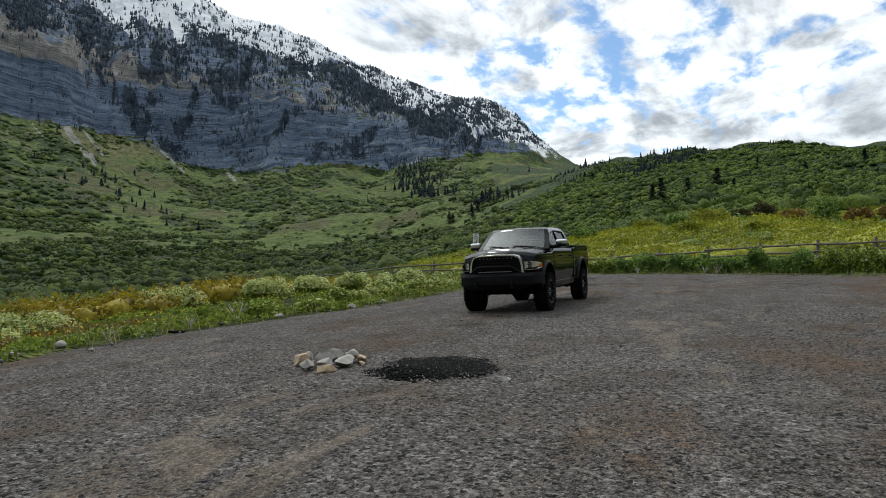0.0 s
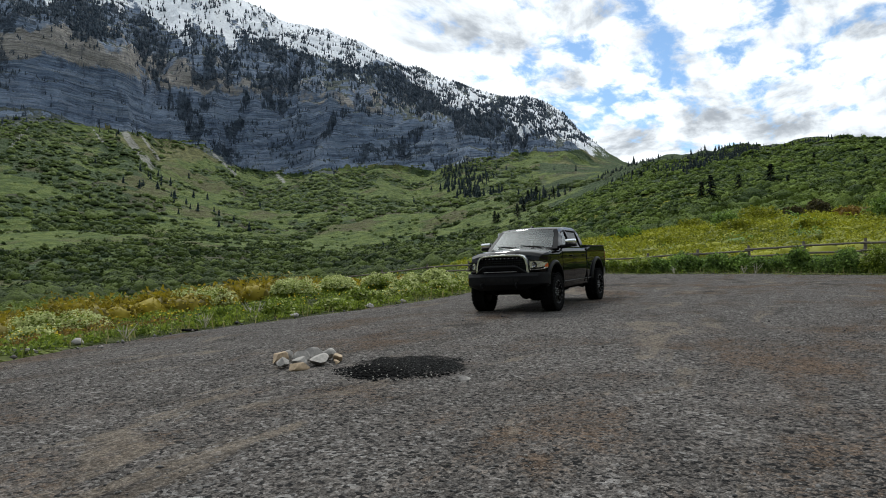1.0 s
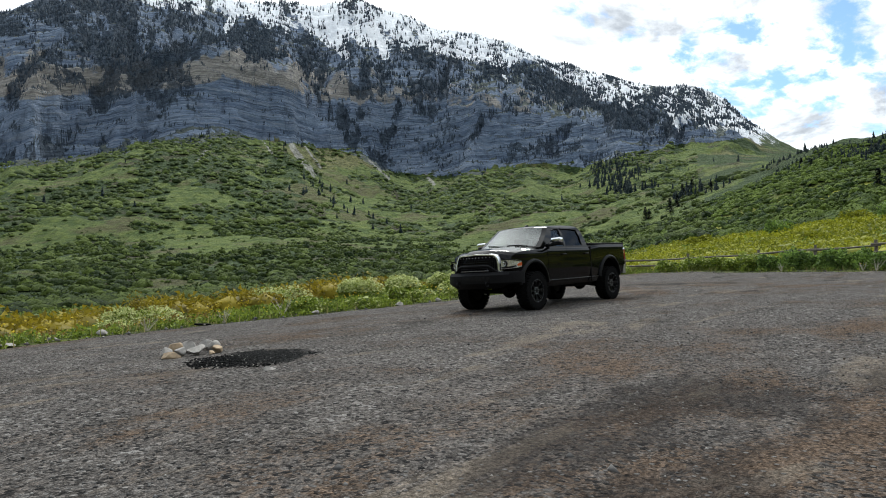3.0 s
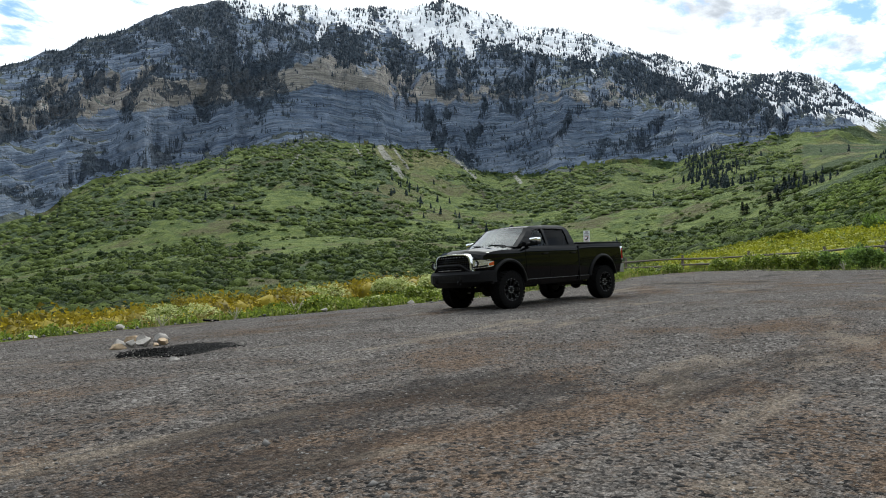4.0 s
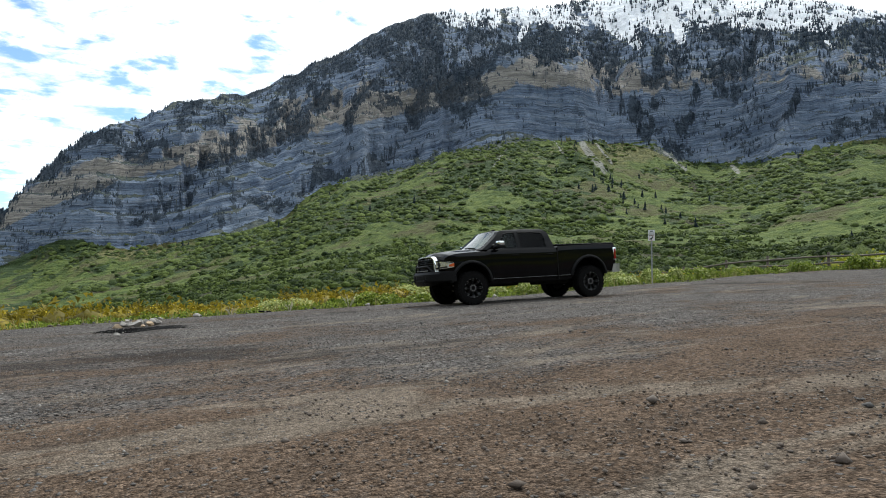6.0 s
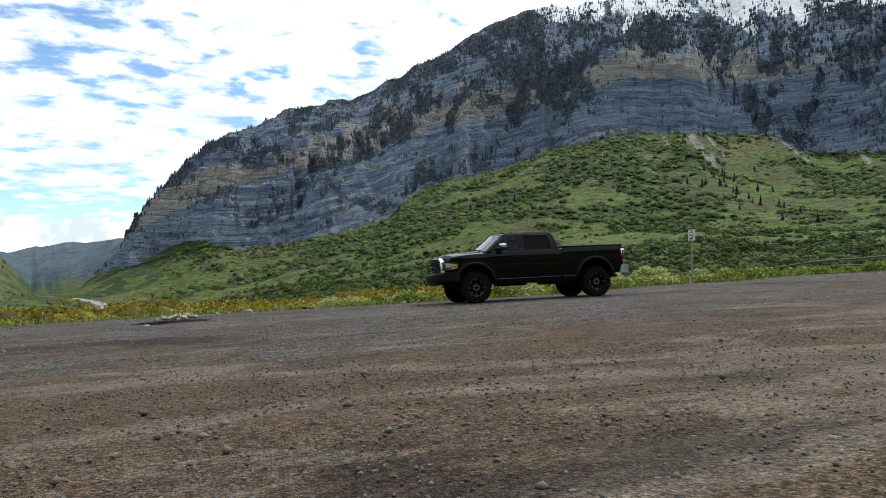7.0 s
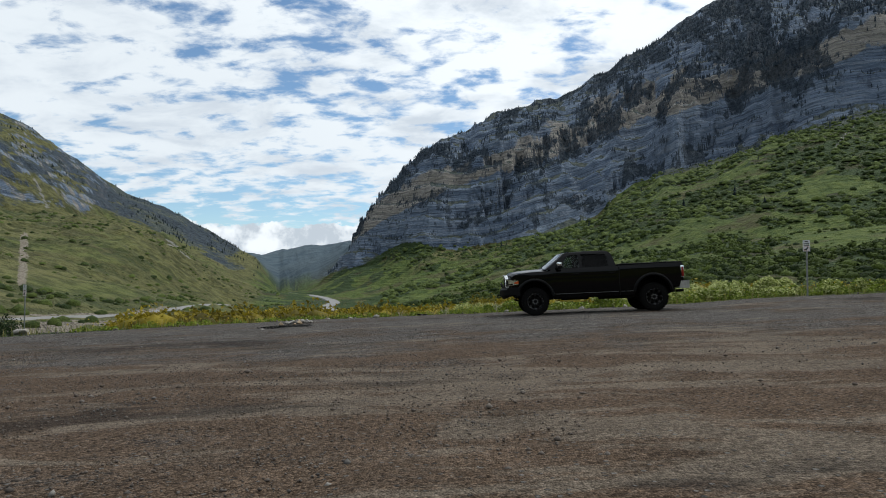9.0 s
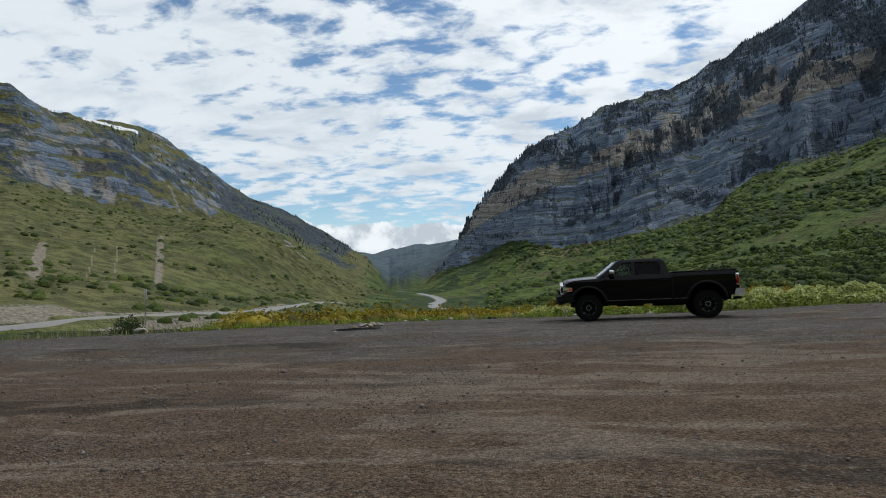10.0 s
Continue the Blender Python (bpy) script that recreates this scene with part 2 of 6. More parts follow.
def leaf_material(name, dark, light, tip=None, scale=0.6, grain=0.55, gloss=0.25):
    """Leaves: colour differs from leaf to leaf and from clump to clump; a little light comes through."""
    m, n = material(name)
    at = n.add("TexCoord").outputs["Object"]
    island = n.add("NewGeometry").outputs["Random Per Island"]
    v = n.math("ADD", n.math("MULTIPLY", island, grain), n.math("MULTIPLY", n.noise(at, scale, 3), 1.15 - grain))
    col = n.mix(n.ramp(v, 0.25, 0.85), dark, light)
    if tip:
        col = n.mix(n.ramp(n.math("ADD", island, n.math("MULTIPLY", n.noise(at, scale * 1.7, 2), 0.8)), 1.05, 1.2), col, tip)
    b = n.add("BsdfPrincipled", {"Base Color": col, "Roughness": 0.7, "Specular IOR Level": gloss})
    t = n.add("BsdfTranslucent", {"Color": col})
    n.put(n.add("OutputMaterial").inputs[0], n.add("MixShader", {0: 0.3, 1: b.outputs[0], 2: t.outputs[0]}))
    return m


GROUND, GRAVEL = terrain_material(), gravel_material()
LUSH = leaf_material("hill_shrub_leaves", (0.032, 0.056, 0.013), (0.200, 0.250, 0.050), scale=0.09, grain=0.28)
CONIFER = leaf_material("conifer_needles", (0.010, 0.017, 0.018), (0.029, 0.043, 0.040), scale=0.05, gloss=0.04)
# paler, bluer conifer needles: distance haze is put into their colour
HAZED_CONIFER = leaf_material("hazed_conifer_needles", (0.020, 0.031, 0.045), (0.052, 0.070, 0.090), scale=0.02, gloss=0.04)


def shrub_material(name, dark, light, scale):
    """Shrubs seen from afar: each one its own green, with a leafy relief."""
    m, n = material(name)
    at = n.add("TexCoord").outputs["Object"]
    island = n.add("NewGeometry").outputs["Random Per Island"]
    fine, broad = n.noise(at, 1.6, 5, 0.7), n.noise(at, scale, 4, 0.6)
    v = n.math("ADD", n.math("ADD", n.math("MULTIPLY", island, 0.45), n.math("MULTIPLY", broad, 0.65)), n.math("MULTIPLY", n.math("SUBTRACT", fine, 0.5), 0.9))
    return finish(m, n, n.mix(n.ramp(v, 0.22, 0.85), dark, light), 0.8, n.noise(at, 0.9, 6, 0.75), 1.0, 1.6, Specular_IOR_Level=0.1)


SHRUB = shrub_material("valley_shrub_leaves", (0.013, 0.027, 0.007), (0.094, 0.128, 0.026), 0.03)
SLOPESHRUB = shrub_material("slope_shrub_leaves", (0.030, 0.047, 0.016), (0.112, 0.146, 0.036), 0.015)
HILLSHRUB = shrub_material("hill_brush_leaves", (0.020, 0.042, 0.008), (0.132, 0.185, 0.028), 0.022)
YELLOW = leaf_material("yellow_scrub_leaves", (0.072, 0.060, 0.006), (0.31, 0.245, 0.018), scale=0.25, grain=0.4)
RUST = leaf_material("rusty_scrub_leaves", (0.095, 0.064, 0.015), (0.24, 0.158, 0.034), scale=0.5)
HEDGE = leaf_material("hedge_leaves", (0.022, 0.048, 0.011), (0.230, 0.345, 0.066), scale=1.1, grain=0.35)
FLOWER = leaf_material("cream_flowers", (0.30, 0.35, 0.11), (0.64, 0.66, 0.32), scale=0.8, grain=0.35)
LIME = leaf_material("young_leaves", (0.056, 0.090, 0.010), (0.240, 0.305, 0.036), scale=0.5)
GRASS = leaf_material("grass_blades", (0.07, 0.095, 0.018), (0.20, 0.22, 0.05), (0.30, 0.26, 0.11), 0.7)
DEAD = simple("bleached_twigs", (0.42, 0.38, 0.31), 0.85, scale=30)
BARK = simple("bark", (0.10, 0.08, 0.06), 0.95, vary=0.4, scale=20)
RAIL = simple("weathered_rail", (0.125, 0.105, 0.085), 0.9, vary=0.35, scale=9, bump=0.4)
STONE = simple("pale_stone", (0.27, 0.25, 0.225), 0.85, vary=0.3, scale=6, bump=0.5)
TANSTONE = simple("tan_stone", (0.33, 0.245, 0.155), 0.85, vary=0.3, scale=6, bump=0.5)
ROAD = simple("pale_road", (0.21, 0.205, 0.20), 0.85, vary=0.1, scale=0.2)
CHAR = simple("charcoal", (0.007, 0.007, 0.007), 0.9, vary=0.4, scale=20, Specular_IOR_Level=0.03)

# ---- the land ----
def lattice(ix, iy, seed):
    h = (ix * 374761393 + iy * 668265263 + seed * 974634777) & 0xFFFFFFFF
    h = ((h ^ (h >> 13)) * 1274126177) & 0xFFFFFFFF
    return ((h ^ (h >> 16)) & 0xFFFF) / 65535.0


def value_noise(x, y, seed):
    ix, iy = np.floor(x).astype(np.int64), np.floor(y).astype(np.int64)
    fx, fy = x - ix, y - iy
    fx, fy = fx * fx * fx * (fx * (fx * 6 - 15) + 10), fy * fy * fy * (fy * (fy * 6 - 15) + 10)
    a, b = lattice(ix, iy, seed), lattice(ix + 1, iy, seed)
    c, d = lattice(ix, iy + 1, seed), lattice(ix + 1, iy + 1, seed)
    return (a + (b - a) * fx) * (1 - fy) + (c + (d - c) * fx) * fy


def fbm(x, y, octaves, seed, gain=0.5):
    total, amp, norm = 0, 1.0, 0
    for k in range(octaves):
        total, norm = total + amp * value_noise(x * 2**k + 17.3 * k, y * 2**k - 9.1 * k, seed + k), norm + amp
        amp *= gain
    return total / norm * 2 - 1


def ridged(x, y, octaves, seed):
    total, amp, norm = 0, 1.0, 0
    for k in range(octaves):
        total, norm = total + amp * (1 - np.abs(value_noise(x * 2**k + 5.7 * k, y * 2**k + 3.3 * k, seed + k) * 2 - 1)), norm + amp
        amp *= 0.5
    return total / norm


def step(a, b, v):
    t = np.clip((v - a) / (b - a), 0, 1)
    return t * t * (3 - 2 * t)


CX, CY, EYE = -8.0, -14.0, 0.9
# Lines of the land round the lot: bearing, distance, height angle.
BELT = [(-120, 55, 2.4), (-98, 55, 2.6), (-90, 52, 2.4), (-78, 50, 1.8), (-66, 52, 0.9), (-50, 54, -0.3), (-42, 55, -1.2), (-35, 54, -2.1), (-22, 52, -3.7), (-10, 52, -4.3), (10, 52, -4.8), (30, 52, -4.9), (50, 55, -4.6), (70, 55, -4)]
VALLEY = [(-120, 150, 5.5), (-98, 150, 5.6), (-86, 150, 5.2), (-79, 160, 4.4), (-72, 180, 3.5), (-66, 185, 2.8), (-61, 190, 1.7), (-55, 220, 0.4), (-46, 250, -0.4), (-33, 250, -1.2), (-15, 250, -2.2), (0, 260, -3.6), (10, 270, -4.3), (20, 220, -5.0), (30, 160, -5.6), (50, 150, -5.6), (70, 150, -5.6)]
FOOT = [(-120, 300, 9), (-98, 300, 9.0), (-86, 300, 8.8), (-77, 330, 8.0), (-69, 400, 5.3), (-62, 470, 3.3), (-48, 600, 3.4), (-33, 600, 4.0), (-15, 560, 2.4), (-3, 560, -0.6), (7, 600, -3.0), (14, 650, -2.6), (21, 620, -2.6), (30, 480, -1.0), (38, 440, 0.8), (46, 430, 2.2), (70, 430, 3)]
BENCH = [(-120, 450, 10.5), (-98, 450, 10.0), (-94, 450, 10.8), (-86, 460, 10.9), (-78.5, 480, 10.0), (-75, 600, 8.7), (-69, 800, 7.6), (-57, 900, 7.2), (-45, 900, 6.4), (-35, 950, 9.6), (-28, 950, 10.4), (-23, 930, 9.0), (-16, 900, 7.3), (-12, 880, 6.0), (-10, 870, 4.5), (-5.7, 850, 2.9), (-1.3, 850, 1.6), (2, 850, 0.7), (7, 880, -0.5), (14, 1000, -1.7), (18.6, 860, -1.4), (21.7, 800, -0.3), (23.5, 760, 0.6), (26.4, 720, 2.2), (29.4, 690, 3.7), (33, 680, 4.2), (37, 690, 4.1), (43, 740, 5.1), (46.5, 780, 6.6), (70, 800, 8)]
CLIFF_BASE = [(-120, 800, 7), (-98, 800, 7), (-82, 900, 8.0), (-76, 1250, 9.4), (-70, 1290, 10.2), (-64, 1290, 10.2), (-60, 1290, 9.4), (-57, 1290, 10.0), (-52, 1300, 9.2), (-47.6, 1340, 8.6), (-44.7, 1330, 9.0), (-41.7, 1270, 11.3), (-35, 1260, 11.9), (-30, 1280, 11.6), (-21, 1280, 9.7), (-16, 1220, 8.4), (-12.6, 1130, 7.5), (-9.7, 1040, 4.9), (-5.7, 1000, 3.5), (-1, 1000, 2.8), (3, 1020, 2.3), (6.6, 1060, 2.2), (10, 1110, 0.8), (12.7, 1150, 0.0), (15, 1180, -1.4), (18, 1180, -1.6), (22, 1180, 0.3), (26.5, 1180, 2.8), (30, 1180, 4.4), (38, 1150, 5.2), (46.5, 1100, 7.2), (70, 1100, 9)]
CLIFF_TOP = [(-120, 1200, 6), (-98, 1200, 6), (-82, 1300, 8), (-76.5, 1700, 10.0), (-72, 1560, 11.8), (-67, 1460, 12.9), (-61, 1430, 13.7), (-54.6, 1430, 14.5), (-47.6, 1480, 14.9), (-44, 1450, 15.6), (-40, 1370, 16.6), (-35, 1350, 17.4), (-28, 1390, 17.3), (-21, 1400, 15.2), (-14, 1360, 13.6), (-7.4, 1310, 11.8), (-2.8, 1290, 11.0), (3, 1270, 9.8), (6.3, 1250, 8.2), (9.3, 1240, 4.9), (11.7, 1230, 1.0), (15, 1240, -1.6), (18, 1300, -1.7), (21, 1350, -1.3), (26, 1400, 1.2), (30.7, 1400, 3.4), (32.5, 1400, 4.8), (33.8, 1380, 6.5), (37.2, 1350, 8.6), (41.2, 1330, 11.1), (44.5, 1300, 12.6), (46.7, 1300, 13.8), (70, 1300, 18)]
CREST = [(-120, 2600, 5), (-98, 2600, 6), (-80, 3300, 8.6), (-76.3, 3300, 10.5), (-74.2, 3250, 12.1), (-72.4, 3200, 14.1), (-69.8, 3100, 15.6), (-67.4, 3000, 15.8), (-63.7, 2900, 16.9), (-58.8, 2750, 18.3), (-53.8, 2600, 20.2), (-48.8, 2450, 21.7), (-43.5, 2350, 22.8), (-41.3, 2320, 23.1), (-38, 2320, 22.5), (-32.8, 2300, 22.5), (-25.9, 2200, 22.2), (-21.7, 2100, 21.9), (-18.5, 2050, 21.2), (-16, 2000, 20.2), (-12.4, 1950, 17.9), (-9.5, 1900, 16.3), (-6.1, 1850, 15.2), (-2.2, 1780, 14.4), (3, 1650, 11.9), (5.2, 1560, 10.7), (7, 1500, 8.3)]
CREST += [(9.2, 1430, 5.6), (11.7, 1380, 1.5), (14, 1380, -0.8), (15.6, 1500, -1.4), (17.5, 1900, -1.5), (19.5, 2400, 1.6), (23.4, 2500, 3.9), (26.7, 2500, 5.4), (29.4, 2500, 6.4), (32.5, 2450, 8.6), (36.4, 2400, 10.8), (40.8, 2350, 11.7), (44.5, 2350, 12.3), (50, 2350, 14), (70, 2350, 16)]
FAR = [(-120, 4300, 3), (-80, 4300, 6), (-60, 4300, 8), (-20, 4000, 8), (0, 3800, 3.5), (8, 3900, 2.6), (11.2, 4000, 2.75), (15.1, 4100, 2.45), (17.1, 4200, 2.2), (19.5, 4300, 1.5), (23, 4300, 1.6), (28, 4300, 3), (45, 4300, 8), (70, 4300, 9)]
LINES = [np.array(sorted(c)) for c in (BELT, VALLEY, FOOT, BENCH, CLIFF_BASE, CLIFF_TOP, CREST, FAR)]


def lot_height(x, y):
    """The gravel lot: a plane that falls to the west, and faster near its downhill edge."""
    k = 1 - step(0, 10, x)
    dip = 0.10 * np.exp(-((x + 9.5) ** 2 / 18 + (y + 9.5) ** 2 / 30))
    cross = 0.017 * (1 - 0.8 * step(2, 9, x) * step(-8, 0, y))
    return 0.01 + 0.0447 * x - 0.34 * step(8, 25, x) * step(8, 2, y) - cross * (y + 2) - 0.02 * np.log1p(np.exp(np.clip((y - 2) * 1.5, -30, 30))) * k - dip


def bed_shift(az):
    """The beds fall away to the west in mid-face, tilted to fit the camera's view."""
    total = 0
    for off in (-4, -2, 0, 2, 4):
        total = total + np.interp(az + off, [-80, -58, -46, -38, -28, -18, -4, 3, 15, 40], [-60, -30, 10, 25, 0, 60, 175, 190, 190, 120])
    return total / 5


def veins_of(az, z, x, y):
    """Slanting wooded gullies and ledges of the face."""
    along = np.radians(az) * 1300.0
    bend = 0.5 * fbm(x / 130, y / 130, 3, 141)
    slant = np.interp(az, [-80, -50, -30, -15, 10, 30], [-0.2, -0.2, 0.3, 0.9, 0.7, 0.3])
    a = ridged((along + slant * z) / 105.0 + bend, z / 260.0, 4, 143)
    b = fbm(along / 34.0, (z + bed_shift(az)) / 16.0, 4, 147)
    c = fbm(along / 45.0, z / 45.0, 3, 149)
    return step(0.60, 0.86, a + 0.16 * c) * 0.66 * np.interp(az, [-34, -24], [0.35, 1.0]) + 0.42 * step(0.0, 0.5, b + 0.3 * c)


def brush_of(x, y):
    """Where shrubs grow thick on the green slopes."""
    az, r = bearing(x, y)
    # the 0.16 term adds dark brush that also stands in for cloud shadow
    lush_or_shaded = 0.42 * step(-64, -74, az) + 0.16 * step(-32, -24, az) * step(16, 6, az) - 0.10 * step(-62, -56, az) * step(-36, -42, az) * step(350, 500, r) + 0.42 * (1 - step(330, 520, r)) * step(18, 8, az)
    return step(-0.14, 0.16, lush_or_shaded + fbm(x / 80, y / 80, 4, 95) + 0.6 * fbm(x / 24, y / 24, 3, 96))


# Bearings and height angles on the mountain: where bare rock begins, where the woods begin, and the snow line.
ROCK_LINE = [(-80, 11.5), (-68.2, 11.2), (-66, 10.4), (-62.5, 10.1), (-61, 9.5), (-57.5, 10.3), (-54, 9.8), (-51.5, 9.3), (-47, 9.0), (-43.2, 9.5), (-41.3, 10.9), (-39.8, 11.3), (-33.4, 11.7), (-29.3, 11.6), (-27.4, 11.1), (-23.6, 11.0), (-22.8, 9.9), (-21, 9.5), (-16, 8.4), (-13.1, 7.8), (-11.6, 6.8), (-9.7, 4.9), (-5.7, 3.7), (-0.8, 3.0), (2, 2.4), (6.6, 3.0), (10, 1.0), (12.7, 0.3), (15.3, -0.9)]
LEFT_LINE = [(15.8, -1.4), (17.8, -0.9), (21.7, 0.7), (26.5, 3.0), (31.2, 4.8), (37.6, 5.0), (41.6, 5.9), (47.1, 6.4), (70, 8)]
WOOD_LINE = [(-70, 11.8), (-64.6, 12.5), (-60.6, 14.0), (-58.1, 14.9), (-55.5, 17.1), (-52.7, 16.5), (-49.4, 15.6), (-47, 15.5), (-45, 16.5), (-42.2, 15.2), (-38.7, 17.1), (-35.2, 18.3), (-29.7, 18.8), (-26.8, 17.3), (-23.9, 15.6), (-21.1, 16.1), (-17.9, 18.4), (-13.5, 16.9), (-9.4, 15.3), (-5.6, 14.4), (-2.1, 13.5), (3, 11.2), (6, 9.4), (9, 6.0), (12, 2)]
SNOW_LINE = [(-80, 9.0), (-70.5, 11.9), (-66.6, 13.7), (-61.9, 15.1), (-59, 17.0), (-56.4, 18.1), (-51.9, 18.3), (-47.1, 19.3), (-39.7, 19.1), (-36.2, 20.3), (-32.2, 21.0), (-27.3, 20.6), (-24.6, 21.2), (-21, 23), (-10, 26)]
# Wooded gullies: upper end, lower end, half-width in degrees.
GULLIES = [((-36.7, 18.5), (-42.4, 10.7), 0.75), ((-42.4, 10.7), (-43.6, 9.4), 0.4), ((-21.5, 20.1), (-23.9, 15.6), 1.0), ((-27.3, 18.3), (-24.6, 15.6), 0.8), ((-21.6, 15.7), (-20.5, 10.8), 0.55), ((-14.8, 15.5), (-8.0, 11.1), 0.5), ((-8.0, 11.1), (-2.6, 8.3), 0.45), ((-19.3, 11.2), (-11.6, 7.1), 0.4), ((-49.9, 17.1), (-47.0, 15.2), 0.8), ((-58.5, 16.2), (-68.3, 12.2), 0.9), ((-45.1, 15.1), (-43.6, 12.3), 0.5), ((-18.8, 18.1), (-14.9, 13.3), 0.4), ((-0.4, 6.8), (-6.8, 11.7), 0.55), ((-6.8, 11.7), (-12.8, 14.8), 0.5), ((3.9, 10.9), (-1.9, 9.7), 0.35), ((1.5, 5.3), (-3.4, 6.8), 0.4), ((-54.5, 15.5), (-50.5, 12.0), 0.3), ((-60.0, 13.4), (-57.5, 11.0), 0.3)]


def line_at(line, az):
    return np.interp(az, [p[0] for p in line], [p[1] for p in line])


def gully_of(az, el):
    """1 in the wooded gullies of the face."""
    bend, warp = 1.1 * fbm(az / 1.5, el / 1.3, 4, 401), 1.1 * fbm(az / 1.5, el / 1.3, 4, 405)
    total = np.zeros(np.shape(az))
    for a, b, wide in GULLIES:
        total = np.maximum(total, streak(az + bend, el + warp, a, b, wide * 1.5))
    return total * step(-0.55, 0.15, fbm(az / 0.8, el / 0.8, 3, 409))


def woods_of(az, el):
    """How thick the conifers stand on the mountain."""
    n1 = fbm(az / 2.2, el / 1.6, 4, 411)
    n2 = fbm(az / 0.7 + 0.4 * n1, el / 1.4, 3, 415)
    above = el - line_at(WOOD_LINE, az) + 0.9 * n1
    zone = step(-0.7, 0.5, above) * (0.56 + 0.6 * n2 + 0.6 * n1) * np.interp(az, [-70, -62, -56], [0.55, 0.7, 1.0])
    snowy = step(-0.3, 1.2, el - line_at(SNOW_LINE, az) + 0.7 * n1)
    zone = zone * (1 - snowy) + snowy * (0.07 + 0.55 * step(0.0, 0.4, n2 + 0.3 * n1)) * step(-0.7, 0.5, above)
    ledges = 0.75 * step(0.02, 0.40, fbm(az / 1.3, (el + 0.012 * bed_shift(az)) / 0.34, 4, 417) + 0.55 * n1)
    broken = 0.85 * step(0.05, 0.34, n1 + 0.4 * n2)
    face = np.maximum(ledges, broken) * np.interp(az, [-66, -50, -44, -40, -30, -26, -10, 10], [0.7, 0.6, 0.65, 0.18, 0.2, 0.8, 0.8, 0.6])
    on_rock = step(-0.1, 0.5, el - line_at(ROCK_LINE, az))
    return np.clip(np.maximum(np.maximum(zone, face * on_rock), 0.95 * gully_of(az, el) * on_rock), 0, 1)


def knots(az):
    az = np.clip(az, -120, 70)
    rs = [np.interp(az, c[:, 0], c[:, 1]) for c in LINES]
    hs = [EYE + r * np.tan(np.radians(np.interp(az, c[:, 0], c[:, 2]))) for r, c in zip(rs, LINES)]
    return rs, hs


def bearing(x, y):
    return np.degrees(np.arctan2(-(x - CX), y - CY)), np.hypot(x - CX, y - CY)


def land(x, y):
    """Height of the land, with its gullies, benches and beds."""
    x, y = np.asarray(x, float), np.asarray(y, float)
    az, r = bearing(x, y)
    rs, hs = knots(az)
    # buttresses and gullies push the cliffs out and in
    across = np.radians(az) * 1300.0
    push = (ridged(across / 230.0 + 0.2 * fbm(x / 150, y / 150, 3, 201), r / 2600.0, 4, 203) - 0.62) * 170.0
    push = push + (ridged(across / 62.0, r / 900.0, 3, 207) - 0.6) * 34.0 * (1 - 0.75 * step(-14, -6, az))
    ro, r = r, r + push * step(720, 1120, r) * (1 - step(-420, -60, r - rs[6])) * step(-80, -70, az) * (1 - 0.5 * step(10, 24, az))
    z = hs[0]
    seg = np.zeros_like(r)
    for k in range(7):
        t = np.clip((r - rs[k]) / (rs[k + 1] - rs[k]), 0, 1)
        inside = r >= rs[k]
        z = np.where(inside, hs[k] + (hs[k + 1] - hs[k]) * t, z)
        seg = np.where(inside, k + t, seg)
    far = r > rs[7]
    z = np.where(far, hs[7] - (r - rs[7]) * 0.25, z)
    # distance factor so that noise never moves the skyline much
    along = np.radians(az) * 1300.0
    gully = ridged(along / 190.0 + 0.15 * fbm(x / 220, y / 220, 3, 41), r / 1500.0, 4, 7) - 0.6
    lumps = fbm(x / 120.0, y / 120.0, 5, 3) * (0.3 + 0.7 * step(-78, -66, az))
    small = fbm(x / 22.0, y / 22.0, 4, 11)
    canyon = step(11, 13, az) * (1 - step(19, 21, az))
    on_slope = (1 - 0.85 * canyon) * step(1.2, 2.6, seg) * (1 - step(6.3, 7.0, seg))
    el0 = np.degrees(np.arctan2(z - EYE, ro))
    carved = gully_of(az, el0) * step(3.9, 4.3, seg) * (1 - step(5.7, 5.95, seg))
    ribs = (ridged(along / 46.0 + 0.3 * lumps, r / 900.0, 3, 37) - 0.55) * step(2.9, 3.4, seg) * (1 - step(3.9, 4.1, seg)) * step(-76, -70, az)
    z = z + on_slope * (gully * np.where(seg < 3.9, 17.0, 34.0) * (0.25 + 0.75 * step(-78, -68, az)) * step(2.0, 3.5, seg) * (1 - 0.55 * step(5.6, 6.0, seg)) + lumps * np.where(seg < 3.9, 7.0, 12.0) + 9.0 * ribs) - 26.0 * carved
    z = z + lumps * 3.5 * step(0.25, 1.0, seg) * (1 - on_slope) + small * (0.25 + 1.1 * step(0.1, 0.8, seg) + 2.2 * on_slope)
    # beds of the cliffs: steps that follow level beds with a slight dip
    rocky = step(3.85, 4.1, seg) * (1 - step(5.55, 6.0, seg)) * step(-77, -72, az) * (1 - step(13, 15, az))
    left_rock = step(4.05, 4.4, seg) * (1 - step(5.9, 6.1, seg)) * step(28, 33, az)
    dip = z + bed_shift(az) + 4.0 * lumps
    for size, weight in ((31.0, 0.75), (11.0, 0.5)):
        f = dip / size
        frac = f - np.floor(f)
        z = z + (rocky + 0.6 * left_rock) * weight * size * (step(0.30, 0.72, frac) - frac) * 0.9
    z = z + (rocky + left_rock) * ((ridged(along / 85.0 + z / 400.0, z / 300.0, 4, 23) - 0.6) * 44.0 * (1 - 0.6 * step(-12, -4, az)) + (ridged(along / 260.0, z / 900.0, 3, 24) - 0.6) * 45.0)
